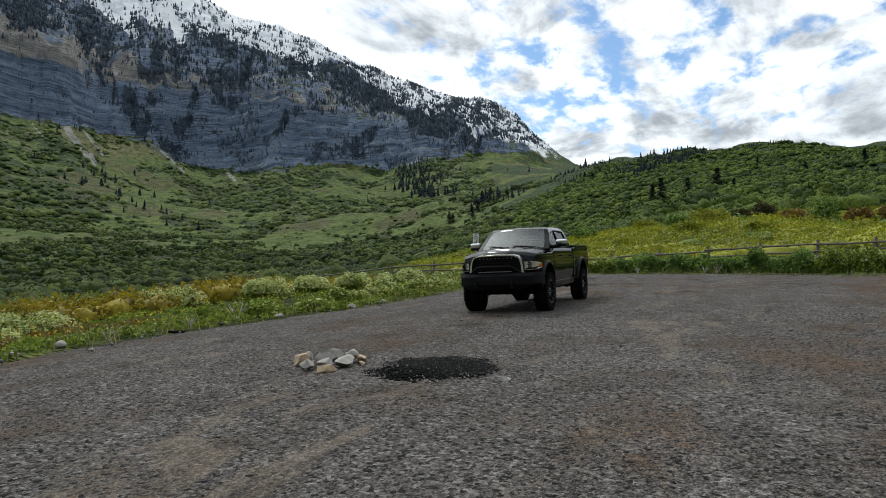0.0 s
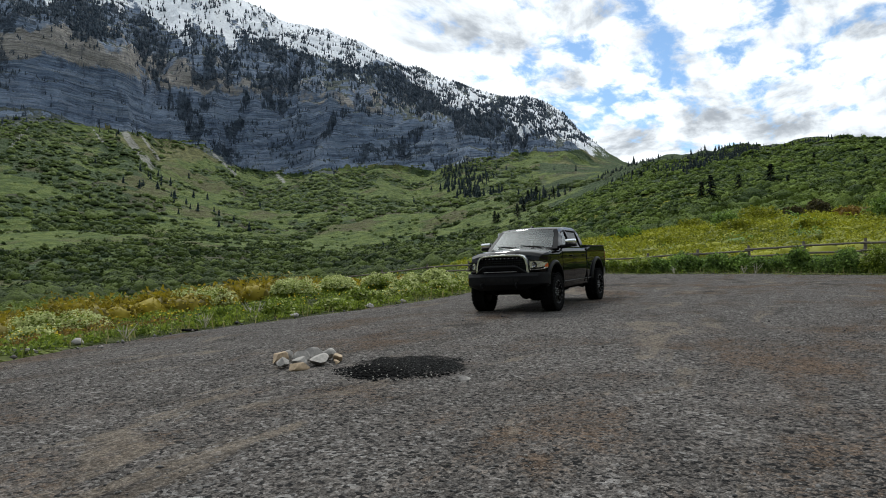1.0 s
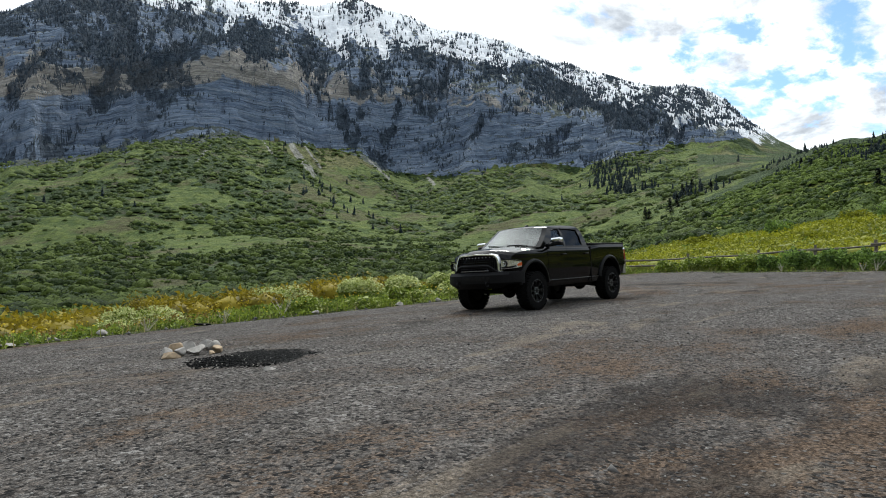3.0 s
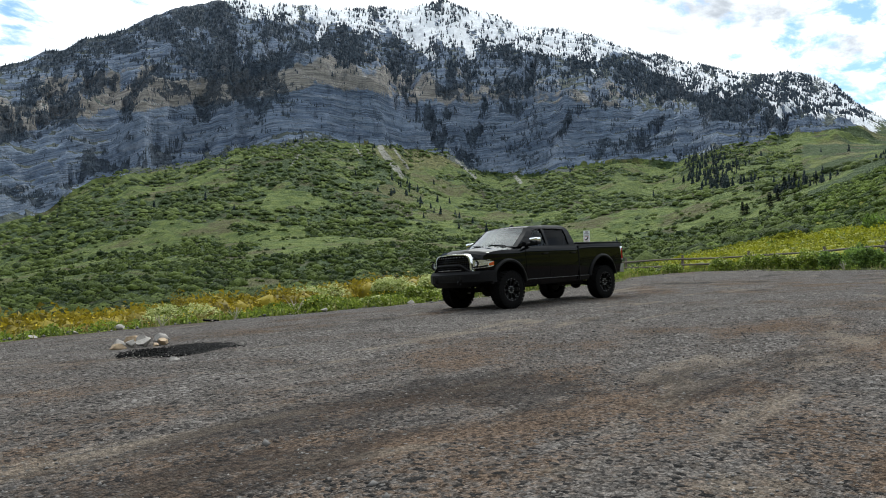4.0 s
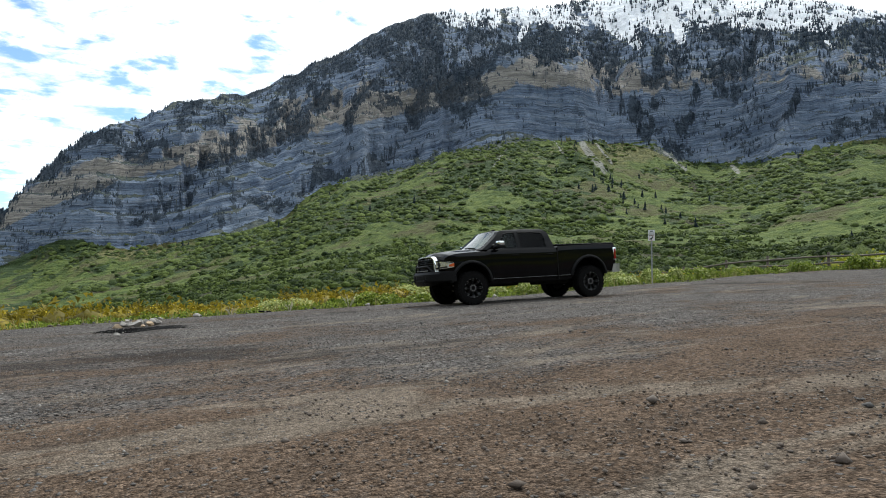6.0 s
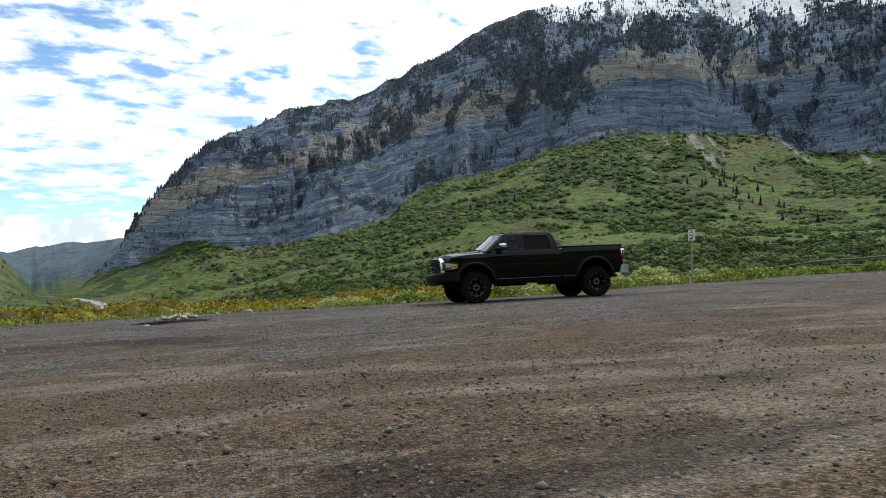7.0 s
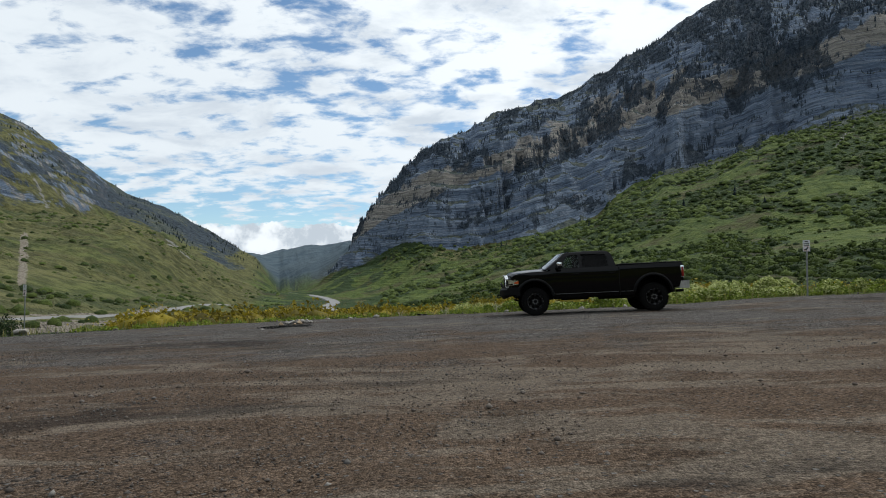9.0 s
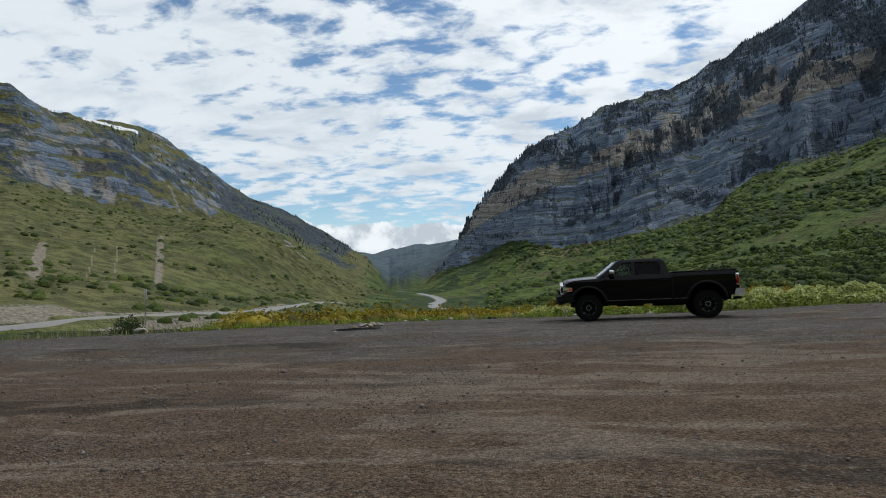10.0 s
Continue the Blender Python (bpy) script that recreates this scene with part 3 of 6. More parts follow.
    z = z + step(5.2, 5.9, seg) * (1 - step(6.2, 7, seg)) * (ridged(along / 120.0 + 0.4 * fbm(x / 260, y / 260, 3, 43), r / 500.0, 5, 29) - 0.6) * np.where(az > 15, 30.0, 62.0) * (1 - 0.9 * canyon)
    # spurs of the far ridges beyond the canyon
    z = z + step(6.2, 6.8, seg) * step(8, 11, az) * (1 - step(20, 24, az)) * (ridged(along / 110.0, r / 1500.0, 4, 93) - 0.6) * 75.0
    # near the lot: its own plane
    lot = lot_height(x, y)
    lot = lot - 0.45 * step(0.8, 7.0, -edge_distance(x, y)) * (1 - step(-7, 0.5, x)) * (y > -12)
    hill = 1 - step(28, 52, r)
    return lot * hill + z * (1 - hill), seg, az, ro


EDGE = [(-90, -40), (-60, -22), (-40, -10.5), (-27, -3.5), (-20, -0.2), (-15, 2.6), (-11.5, 5.2), (-9, 6.3), (-5, 6.2), (0, 5.6), (4, 5.2), (8, 4.7), (12, 5.4), (17, 7.6), (22, 8.8), (25.5, 5), (25, -4), (22.5, -12), (24, -22), (34, -34), (42, -60), (10, -75), (-40, -75), (-80, -60)]


def edge_distance(x, y):
    """Metres inside the lot's edge (negative outside)."""
    best = np.full(np.shape(x), 1e9)
    inside = np.zeros(np.shape(x), bool)
    for (ax, ay), (bx, by) in zip(EDGE, EDGE[1:] + EDGE[:1]):
        t = np.clip(((x - ax) * (bx - ax) + (y - ay) * (by - ay)) / ((bx - ax) ** 2 + (by - ay) ** 2), 0, 1)
        best = np.minimum(best, np.hypot(x - ax - t * (bx - ax), y - ay - t * (by - ay)))
        inside ^= ((ay > y) != (by > y)) & (x < (bx - ax) * (y - ay) / (by - ay + 1e-12) + ax)
    return np.where(inside, best, -best)


def streak(az, el, a, b, width):
    """1 along the line from a to b on the mountain face."""
    t = np.clip(((az - a[0]) * (b[0] - a[0]) + (el - a[1]) * (b[1] - a[1])) / ((b[0] - a[0]) ** 2 + (b[1] - a[1]) ** 2), 0, 1)
    d = np.hypot(az - a[0] - t * (b[0] - a[0]), el - a[1] - t * (b[1] - a[1]))
    return 1 - step(width * 0.4, width * (0.9 + 0.6 * t), d)


def road_distance(az):
    return np.interp(az, [21, 25, 30, 38, 46, 60], [570, 380, 255, 197, 176, 165])


def make_land():
    cols = np.concatenate([np.arange(-260, -112, 6.0), np.arange(-112, -70, 0.25), np.arange(-70, 18, 0.15), np.arange(18, 58, 0.2), np.arange(58, 100, 6.0)])
    counts = [(14, 2.0, None), (30, None, 0), (34, 0, 1), (34, 1, 2), (34, 2, 3), (50, 3, 4), (84, 4, 5), (80, 5, 6), (10, 6, 7)]
    rs, _ = knots(cols)
    rows = [np.full_like(cols, 0.5)]
    for n_rows, lo, hi in counts:
        start = rows[-1]
        end = np.full_like(cols, 24.0) if hi is None else rs[hi]
        for k in range(1, n_rows + 1):
            rows.append(start + (end - start) * k / n_rows)
    rows.append(rs[7] + 450)
    r = np.array(rows)
    a = np.radians(cols)[None, :]
    x, y = CX - r * np.sin(a), CY + r * np.cos(a)
    z, seg, az, rr = land(x, y)
    z = np.where(edge_distance(x, y) > 0.3, z - 0.25, z)
    nr, nc = r.shape
    me = bpy.data.meshes.new("ground")
    idx = np.arange(nr * nc).reshape(nr, nc)
    nxt = np.roll(idx, -1, axis=1)
    quads = np.stack([idx[:-1], idx[1:], nxt[1:], nxt[:-1]], -1).reshape(-1, 4)
    # the last column joins the first
    me.vertices.add(nr * nc)
    me.vertices.foreach_set("co", np.stack([x, y, z], -1).astype(np.float32).ravel())
    me.loops.add(len(quads) * 4)
    me.loops.foreach_set("vertex_index", quads.ravel().astype(np.int32))
    me.polygons.add(len(quads))
    me.polygons.foreach_set("loop_start", np.arange(0, len(quads) * 4, 4, dtype=np.int32))
    me.update(calc_edges=True)
    me.polygons.foreach_set("use_smooth", np.ones(len(quads), bool))
    el = np.degrees(np.arctan2(z - EYE, rr))
    gr, ga = np.gradient(z, axis=0), np.gradient(z, axis=1)
    dr, da = np.gradient(r, axis=0), np.gradient(np.unwrap(np.radians(cols)))[None, :] * r
    slope = np.hypot(gr / np.maximum(dr, 1e-3), ga / np.maximum(np.abs(da), 1e-3))
    steep = step(0.45, 1.5, slope)
    bed = z + bed_shift(az)
    n1 = fbm(x / 160, y / 160, 5, 51)
    n2 = fbm(np.radians(az) * 1300 / 45, rr / 400, 5, 61)
    right = step(-78, -74, az) * (1 - step(14, 16, az))
    over = el - line_at(ROCK_LINE, az) + 0.35 * n1 + 0.25 * n2
    rock = right * step(-0.25, 0.15, over) * step(2.85, 3.0, seg) * (0.86 + 0.2 * steep)
    over_left = el - line_at(LEFT_LINE, az) + 0.5 * n1
    left = step(18, 23, az) * step(-0.3, 0.5, over_left) * step(2.9, 3.1, seg) * (0.36 + 0.20 * steep + 0.30 * n1 + 0.30 * step(0.05, 0.45, fbm(az / 5.0, (el + 0.16 * az) / 0.8, 4, 67)) + 0.25 * step(36, 28, az))
    rock = np.maximum(rock, left)
    wood = right * woods_of(az, el)
    snow = right * step(-0.6, 0.9, el - line_at(SNOW_LINE, az) + 1.1 * n2 + 0.5 * n1) * (0.74 + 0.62 * fbm(az / 0.8, el / 1.3, 4, 301) - 0.22 * step(0.45, 0.9, wood)) * step(4.6, 4.9, seg)
    for a1, b1, wd in (((-31.7, 22.6), (-30.5, 20.1), 0.35), ((-40.0, 22.7), (-37.8, 20.7), 0.40), ((-37.8, 20.7), (-40.3, 18.9), 0.38), ((-42.5, 22.4), (-43.8, 18.9), 0.34), ((-36.2, 22.3), (-39.2, 20.3), 0.30), ((-34.2, 22.0), (-33.7, 20.9), 0.28), ((-54.1, 17.5), (-54.8, 16.8), 0.16), ((-68.0, 13.9), (-68.7, 12.6), 0.2)):
        snow = np.maximum(snow, 0.9 * streak(az + 0.35 * n2, el + 0.4 * n1, a1, b1, wd * 1.25))
    snow = np.maximum(snow, 0.85 * streak(az, el + 0.2 * n2, (41.8, 11.95), (38.0, 11.25), 0.14))
    scree = np.zeros_like(x)
    for a1, b1, wd in (((-35.6, 11.4), (-37.4, 9.1), 0.36), ((-36.7, 11.5), (-38.1, 9.7), 0.12), ((-29.2, 11.4), (-27.8, 9.4), 0.16), ((-42.3, 10.4), (-44.0, 8.7), 0.14), ((-33.2, 11.7), (-34.4, 10.2), 0.10), ((-47.2, 9.2), (-47.9, 8.3), 0.2), ((26.5, 2.9), (24.6, 1.5), 0.12), ((35.6, 7.1), (34.7, 5.1), 0.12), ((39.8, 10.6), (39.7, 8.6), 0.06)):
        scree = np.maximum(scree, 0.66 * streak(az + 0.12 * n2, el + 0.3 * n1, a1, b1, wd * 1.2))
    road = rr - road_distance(az)
    bare = step(24, 27, az) * step(4, 7, road) * (1 - step(14, 24 + 40 * step(42, 44.5, az), road + 8 * n1)) * 0.85
    bare = np.maximum(bare, step(24, 27, az) * step(-75, -55, road) * (1 - step(-22, -9, road)) * step(-0.2, 0.45, n1 + fbm(x / 9, y / 9, 4, 77)) * 0.75)
    for a1, b1, wd in (((36.2, 3.0), (36.4, -0.6), 0.35), ((44.6, 2.3), (45.2, 0.3), 0.5), ((41.0, 2.2), (41.6, 0.0), 0.12), ((39.3, 2.3), (39.6, 0.2), 0.12)):
        bare = np.maximum(bare, 0.66 * streak(az + 0.25 * fbm(x / 30, y / 30, 3, 88), el + 0.3 * n1, a1, b1, wd * 1.2))
    upper = wood * (1.0 + 0.3 * n1)
    veins = 0.45 * right * step(3.85, 4.1, seg) * veins_of(az, z, x, y)
    upper = np.maximum(upper, step(17, 21, az) * step(-0.2, 0.6, over_left) * (0.44 + 0.26 * step(36, 24, az) + 0.7 * fbm(x / 90, y / 90, 4, 57)))
    dryness = step(17, 21, az) * step(0.8, 1.3, seg) * np.maximum(0.68 + 0.6 * n1, step(0.0, 0.8, over_left))
    dryness = np.maximum(dryness, 0.75 * right * step(2.9, 3.8, seg + 0.3 * n1) * step(-0.05, 0.3, n1))
    tan_line = np.interp(az, [-60, -52, -44, -40, -37, -32, -28, -25, -18, -10, -3, 3, 6, 12], [14.0, 15.0, 15.1, 15.6, 16.2, 16.6, 16.0, 15.0, 14.0, 12.0, 9.2, 7.4, 6.0, 2.5])
    tan = right * step(-0.35, 0.3, el - tan_line + 0.9 * n1) * (1 - step(1.0, 3.4, el - tan_line + 1.6 * fbm(x / 70, y / 70, 4, 64))) * (0.55 + 0.5 * step(-44, -36, az))
    tan = np.maximum(tan * 0.85, 0.45 * step(20, 30, az))
    yellow = step(0.12, 0.45, seg) * (1 - step(1.25, 1.7, seg + 0.35 * n1)) * (1 - step(-62, -54, az))
    yellow = np.maximum(yellow, (rr < 75) * 0.3 * (1 - step(18, 26, az)))
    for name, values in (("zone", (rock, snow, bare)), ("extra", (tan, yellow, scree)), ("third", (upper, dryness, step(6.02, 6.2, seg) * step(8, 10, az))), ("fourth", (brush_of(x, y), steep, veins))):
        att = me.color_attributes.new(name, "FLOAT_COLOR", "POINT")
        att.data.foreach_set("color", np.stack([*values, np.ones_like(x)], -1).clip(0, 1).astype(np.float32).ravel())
    att = me.attributes.new("bed", "FLOAT", "POINT")
    att.data.foreach_set("value", bed.astype(np.float32).ravel())
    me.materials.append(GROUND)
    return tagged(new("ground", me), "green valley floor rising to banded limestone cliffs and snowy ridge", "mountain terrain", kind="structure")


ground = make_land()


def make_lot():
    xs = np.concatenate([np.arange(-92, -26, 1.5), np.arange(-26, 27, 0.16), np.arange(27, 46, 1.0)])
    ys = np.concatenate([np.arange(-78, -26, 1.5), np.arange(-26, 13.6, 0.16)])
    x, y = np.meshgrid(xs, ys)
    d = edge_distance(x, y) + 0.35 * fbm(x / 2.2, y / 2.2, 4, 5)
    z = land(x, y)[0] + 0.03 * fbm(x / 3.5, y / 3.5, 3, 8) + 0.022 * fbm(x / 0.8, y / 0.8, 3, 9) + 0.02 * (1 - step(0.0, 0.6, d)) * fbm(x / 0.5, y / 0.5, 2, 6)
    z = np.where(d > 0, z + 0.03 * step(0, 0.5, d), z - 0.35 * step(0, 0.8, -d) - 0.02)
    near = (d > -2.0)
    keep = near[:-1, :-1] & near[1:, :-1] & near[:-1, 1:] & near[1:, 1:]
    idx = np.arange(x.size).reshape(x.shape)
    quads = np.stack([idx[:-1, :-1], idx[:-1, 1:], idx[1:, 1:], idx[1:, :-1]], -1)[keep]
    used, inv = np.unique(quads, return_inverse=True)
    me = bpy.data.meshes.new("gravel_lot")
    me.from_pydata(np.stack([x.ravel(), y.ravel(), z.ravel()], -1)[used].tolist(), [], inv.reshape(-1, 4).tolist())
    me.polygons.foreach_set("use_smooth", np.ones(len(me.polygons), bool))
    me.materials.append(GRAVEL)
    return tagged(new("pavement", me), "dark grey gravel parking lot with brown earth patches and tyre marks", "gravel lot", kind="structure")


lot = make_lot()


def lot_z(x, y):
    return float(land(x, y)[0]) + 0.03

# ---- tools for building things ----
def part(name, bm, mat, parent, label="", angle=35.0):
    """One mesh object under a thing or a part (or a top-level mesh when parent is None)."""
    me = bpy.data.meshes.new(name)
    bmesh.ops.recalc_face_normals(bm, faces=bm.faces)
    bm.to_mesh(me)
    bm.free()
    me.polygons.foreach_set("use_smooth", np.ones(len(me.polygons), bool))
    me.set_sharp_from_angle(angle=radians(angle))
    me.materials.append(mat)
    ob = new(name, me)
    if parent:
        ob.parent = parent
    return tagged(ob, label)


def thing(name, m, label, category, group=""):
    ob = new(name)
    ob.empty_display_size = 0.2
    ob.matrix_basis = m
    return tagged(ob, label, category, group)


def box(bm, centre, size, bevel=0.0, m=None):
    made = bmesh.ops.create_cube(bm, size=1.0)["verts"]
    bmesh.ops.scale(bm, vec=size, verts=made)
    if m:
        bmesh.ops.transform(bm, matrix=m, verts=made)
    bmesh.ops.translate(bm, vec=centre, verts=made)
    if bevel:
        edges = list({e for v in made for e in v.link_edges})
        bmesh.ops.bevel(bm, geom=edges, offset=bevel, segments=2, affect="EDGES", profile=0.6)
    return bm


def prism(bm, outline, lo, hi, axes="xzy"):
    """Extrudes a closed outline; axes names the outline's two axes and then the one it is pushed along."""
    order = ["xyz".index(a) for a in axes]

    def at(p, d):
        v = [0, 0, 0]
        v[order[0]], v[order[1]], v[order[2]] = p[0], p[1], d
        return v

    a = [bm.verts.new(at(p, lo)) for p in outline]
    b = [bm.verts.new(at(p, hi)) for p in outline]
    bm.faces.new(a), bm.faces.new(b[::-1])
    for k in range(len(a)):
        bm.faces.new((a[k], b[k], b[(k + 1) % len(a)], a[(k + 1) % len(a)]))
    return bm


def tube(bm, points, radius, sides=8, closed=False):
    points = [Vector(p) for p in points]
    rings = []
    for k, p in enumerate(points):
        r = radius[k] if isinstance(radius, (list, tuple)) else radius
        d = (points[min(k + 1, len(points) - 1)] - points[max(k - 1, 0)]).normalized()
        u = d.orthogonal().normalized()
        v = d.cross(u)
        rings.append([bm.verts.new(p + r * (math.cos(6.2832 * j / sides) * u + math.sin(6.2832 * j / sides) * v)) for j in range(sides)])
    for a, b in zip(rings, rings[1:]):
        # keep the rings from twisting
        off = min(range(sides), key=lambda s: sum((a[j].co - b[(j + s) % sides].co).length for j in range(sides)))
        for j in range(sides):
            bm.faces.new((a[j], a[(j + 1) % sides], b[(j + 1 + off) % sides], b[(j + off) % sides]))
    bm.faces.new(rings[0][::-1]), bm.faces.new(rings[-1])
    return bm


def lathe(bm, profile, sides=32, m=None, capped=True):
    """Turns a profile of (radius, along) about the y axis."""
    made = []
    rings = []
    for r, d in profile:
        ring = [bm.verts.new((r * math.cos(6.28318 * k / sides), d, r * math.sin(6.28318 * k / sides))) for k in range(sides)]
        rings.append(ring)
        made += ring
    for a, b in zip(rings, rings[1:]):
        for k in range(sides):
            bm.faces.new((a[k], b[k], b[(k + 1) % sides], a[(k + 1) % sides]))
    if capped:
        bm.faces.new(rings[0]), bm.faces.new(rings[-1][::-1])
    if m:
        bmesh.ops.transform(bm, matrix=m, verts=made)
    return bm


def cut(bm, point, normal):
    bmesh.ops.bisect_plane(bm, geom=bm.verts[:] + bm.edges[:] + bm.faces[:], plane_co=point, plane_no=normal, dist=0.0005)


def boulder(size, seed, detail=2, sharp=0.35):
    """A broken stone: a ball cut flat by a few planes and roughened."""
    rng = random.Random(seed)
    bm = bmesh.new()
    bmesh.ops.create_icosphere(bm, subdivisions=detail, radius=1.0)
    planes = [(Vector((rng.uniform(-1, 1), rng.uniform(-1, 1), rng.uniform(-1, 1))).normalized(), rng.uniform(0.40, 0.80)) for _ in range(11)]
    for v in bm.verts:
        for normal, d in planes:
            over = v.co.dot(normal) - d
            if over > 0:
                v.co -= normal * over
        v.co *= 1 + 0.06 * noise.noise(v.co * 2.3 + Vector((seed, 0, 0)))
        v.co = Vector((v.co.x * size[0], v.co.y * size[1], v.co.z * size[2]))
    return bm

# ---- the pickup truck ----
PAINT = simple("black_paint", (0.0026, 0.0026, 0.0030), 0.04, vary=0.1, bump=0.0, Specular_IOR_Level=0.16)
SATIN = simple("satin_black_steel", (0.0065, 0.0065, 0.007), 0.5, vary=0.3, scale=30, Specular_IOR_Level=0.08)
RUBBER = simple("tyre_rubber", (0.007, 0.007, 0.007), 0.85, vary=0.35, scale=25, bump=0.3, Specular_IOR_Level=0.02)
CHROME = simple("chrome", (0.80, 0.81, 0.82), 0.16, 1.0, vary=0.04, bump=0.02)
SILVER = simple("silver_reflector", (0.74, 0.75, 0.76), 0.26, 1.0, vary=0.12, scale=25)
DULL = simple("dull_metal", (0.42, 0.42, 0.43), 0.35, 1.0)
RIMBLACK = simple("satin_black_rim", (0.005, 0.005, 0.0055), 0.35, Specular_IOR_Level=0.04)
FLARE = simple("black_flare_plastic", (0.006, 0.006, 0.0065), 0.36, vary=0.2, scale=30, Specular_IOR_Level=0.10)
# also the shade colour of the cab gap and bumper openings
UNDER = simple("dirty_underbody_and_shade", (0.012, 0.0115, 0.011), 0.85, vary=0.4, Specular_IOR_Level=0.05)
AMBER = simple("amber_lens", (0.42, 0.075, 0.02), 0.15, bump=0.0)
RED = simple("red_lens", (0.20, 0.008, 0.007), 0.12, bump=0.0)
SEAT = simple("dark_upholstery", (0.030, 0.029, 0.028), 0.85)


def glass(name, tint, ior=1.5):
    m, n = material(name)
    return finish(m, n, tint, 0.0, Transmission_Weight=1.0, IOR=ior)


CLEAR, TINTED, LENS = glass("window_glass", (0.40, 0.47, 0.47)), glass("privacy_glass", (0.030, 0.036, 0.044), 1.18), glass("lamp_glass", (0.92, 0.93, 0.94))

SIDEGLASS = glass("side_window_glass", (0.34, 0.42, 0.44), 1.22)
STRIP = simple("dark_sill_metal", (0.16, 0.16, 0.165), 0.3, 1.0)
AXLE_F, AXLE_R, TYRE = -1.89, 1.89, 0.445


def body_half(z):
    return float(np.interp(z, [0.45, 0.6, 0.75, 0.95, 1.15, 1.28, 1.36, 1.43, 1.5], [0.87, 0.92, 0.95, 0.97, 0.965, 0.955, 0.965, 0.94, 0.90]))


def body_shape(v):
    """Shoulders, crowned hood and rounded nose of the body."""
    x, y, z = v
    side = y / 0.97
    half = body_half(z)
    if x > 0.84:
        half = float(np.interp(z, [0.5, 0.75, 1.1, 1.3, 1.46, 1.53], [0.90, 0.95, 0.965, 0.96, 0.955, 0.93]))
    if x < -2.1:
        half *= 1 - 0.13 * min(1.0, (-2.1 - x) / 0.7) ** 2
    nz = z
    if x < -1.35 and z > 1.2:
        k = min(1.0, (z - 1.2) / 0.15)
        nz += k * (0.035 * (1 - side * side) + (0.016 if abs(side) < 0.42 else 0.0) - 0.05 * max(0, abs(side) - 0.7) / 0.3)
    nx = x
    if x < -2.2:
        nx += 0.17 * side * side * min(1, (-2.2 - x) / 0.5)
    if x > 2.6:
        nx -= 0.05 * side * side * (x - 2.6) / 0.28
    return Vector((nx, side * half, nz))


def arch(cx, cz, r, a0, a1, n=14):
    return [(cx + r * math.cos(radians(a0 + (a1 - a0) * k / n)), cz + r * math.sin(radians(a0 + (a1 - a0) * k / n))) for k in range(n + 1)]


def make_body(truck):
    bm = bmesh.new()
    outline = [(-2.80, 0.98), (-2.74, 0.80), (-2.50, 0.74)]
    outline += arch(AXLE_F, 0.57, 0.565, 160, 0)
    outline += [(-1.28, 0.50), (1.26, 0.53)]
    outline += arch(AXLE_R, 0.60, 0.565, 180, 15)
    outline += [(2.60, 0.72), (2.86, 0.74), (2.89, 1.10), (2.88, 1.49), (2.85, 1.525), (0.87, 1.49), (0.84, 1.46), (-1.40, 1.46), (-1.62, 1.462), (-2.05, 1.448), (-2.45, 1.418), (-2.66, 1.385), (-2.77, 1.32), (-2.81, 1.18)]
    prism(bm, outline, -0.97, 0.97)
    for z in (0.62, 0.75, 0.95, 1.15, 1.28, 1.36, 1.43):
        cut(bm, (0, 0, z), (0, 0, 1))
    for x in (-2.62, -2.45, -2.3, -2.1, -1.9, -1.7, -1.5, -1.32, -0.6, 0.3, 0.83, 0.88, 1.4, 2.0, 2.6, 2.75):
        cut(bm, (x, 0, 0), (1, 0, 0))
    for y in (-0.9, -0.7, -0.42, -0.38, -0.2, 0, 0.2, 0.38, 0.42, 0.7, 0.9):
        cut(bm, (0, y, 0), (0, 1, 0))
    for v in bm.verts:
        v.co = body_shape(v.co)
    part("body", bm, PAINT, truck, angle=38)
    # a dark strip stands in for the shaded gap between cab and bed
    for s in (-1, 1):
        bm = bmesh.new()
        box(bm, (0.835, s * 0.958, 1.0), (0.022, 0.03, 0.90))
        part("gap_shade_strip", bm, UNDER, truck)


def cab_half(z):
    return float(np.interp(z, [1.44, 1.6, 1.85, 1.97, 2.05], [0.915, 0.885, 0.80, 0.73, 0.62]))


def cab_shape(v):
    x, y, z = v
    side = y / 0.92
    nx = x
    if x < -0.7:
        nx += 0.20 * side * side * min(1, (-0.7 - x) / 0.5) - 0.06 * min(1, (-0.7 - x) / 0.5)
    if x > 0.5:
        nx -= 0.05 * side * side
    nz = z + (0.03 * (1 - side * side) if z > 1.9 else 0)
    return Vector((nx, side * cab_half(z), nz))


FRONT_WINDOW = [(-1.23, 1.485), (-0.83, 1.865), (-0.66, 1.905), (-0.44, 1.915), (-0.40, 1.485)]
REAR_WINDOW = [(-0.32, 1.485), (-0.34, 1.915), (0.10, 1.915), (0.44, 1.895), (0.57, 1.49)]


def inside(p, poly):
    hit = False
    for (ax, ay), (bx, by) in zip(poly, poly[1:] + poly[:1]):
        if (ay > p[1]) != (by > p[1]) and p[0] < (bx - ax) * (p[1] - ay) / (by - ay) + ax:
            hit = not hit
    return hit


def pane(name, truck, corners, out, mat, label=""):
    """A 5 mm pane through the corners, on the side named by out."""
    bm = bmesh.new()
    a = [bm.verts.new(c) for c in corners]
    b = [bm.verts.new(Vector(c) - out * 0.005) for c in corners]
    bm.faces.new(a), bm.faces.new(b[::-1])
    for k in range(len(a)):
        bm.faces.new((a[k], b[k], b[(k + 1) % len(a)], a[(k + 1) % len(a)]))
    return part(name, bm, mat, truck, label)


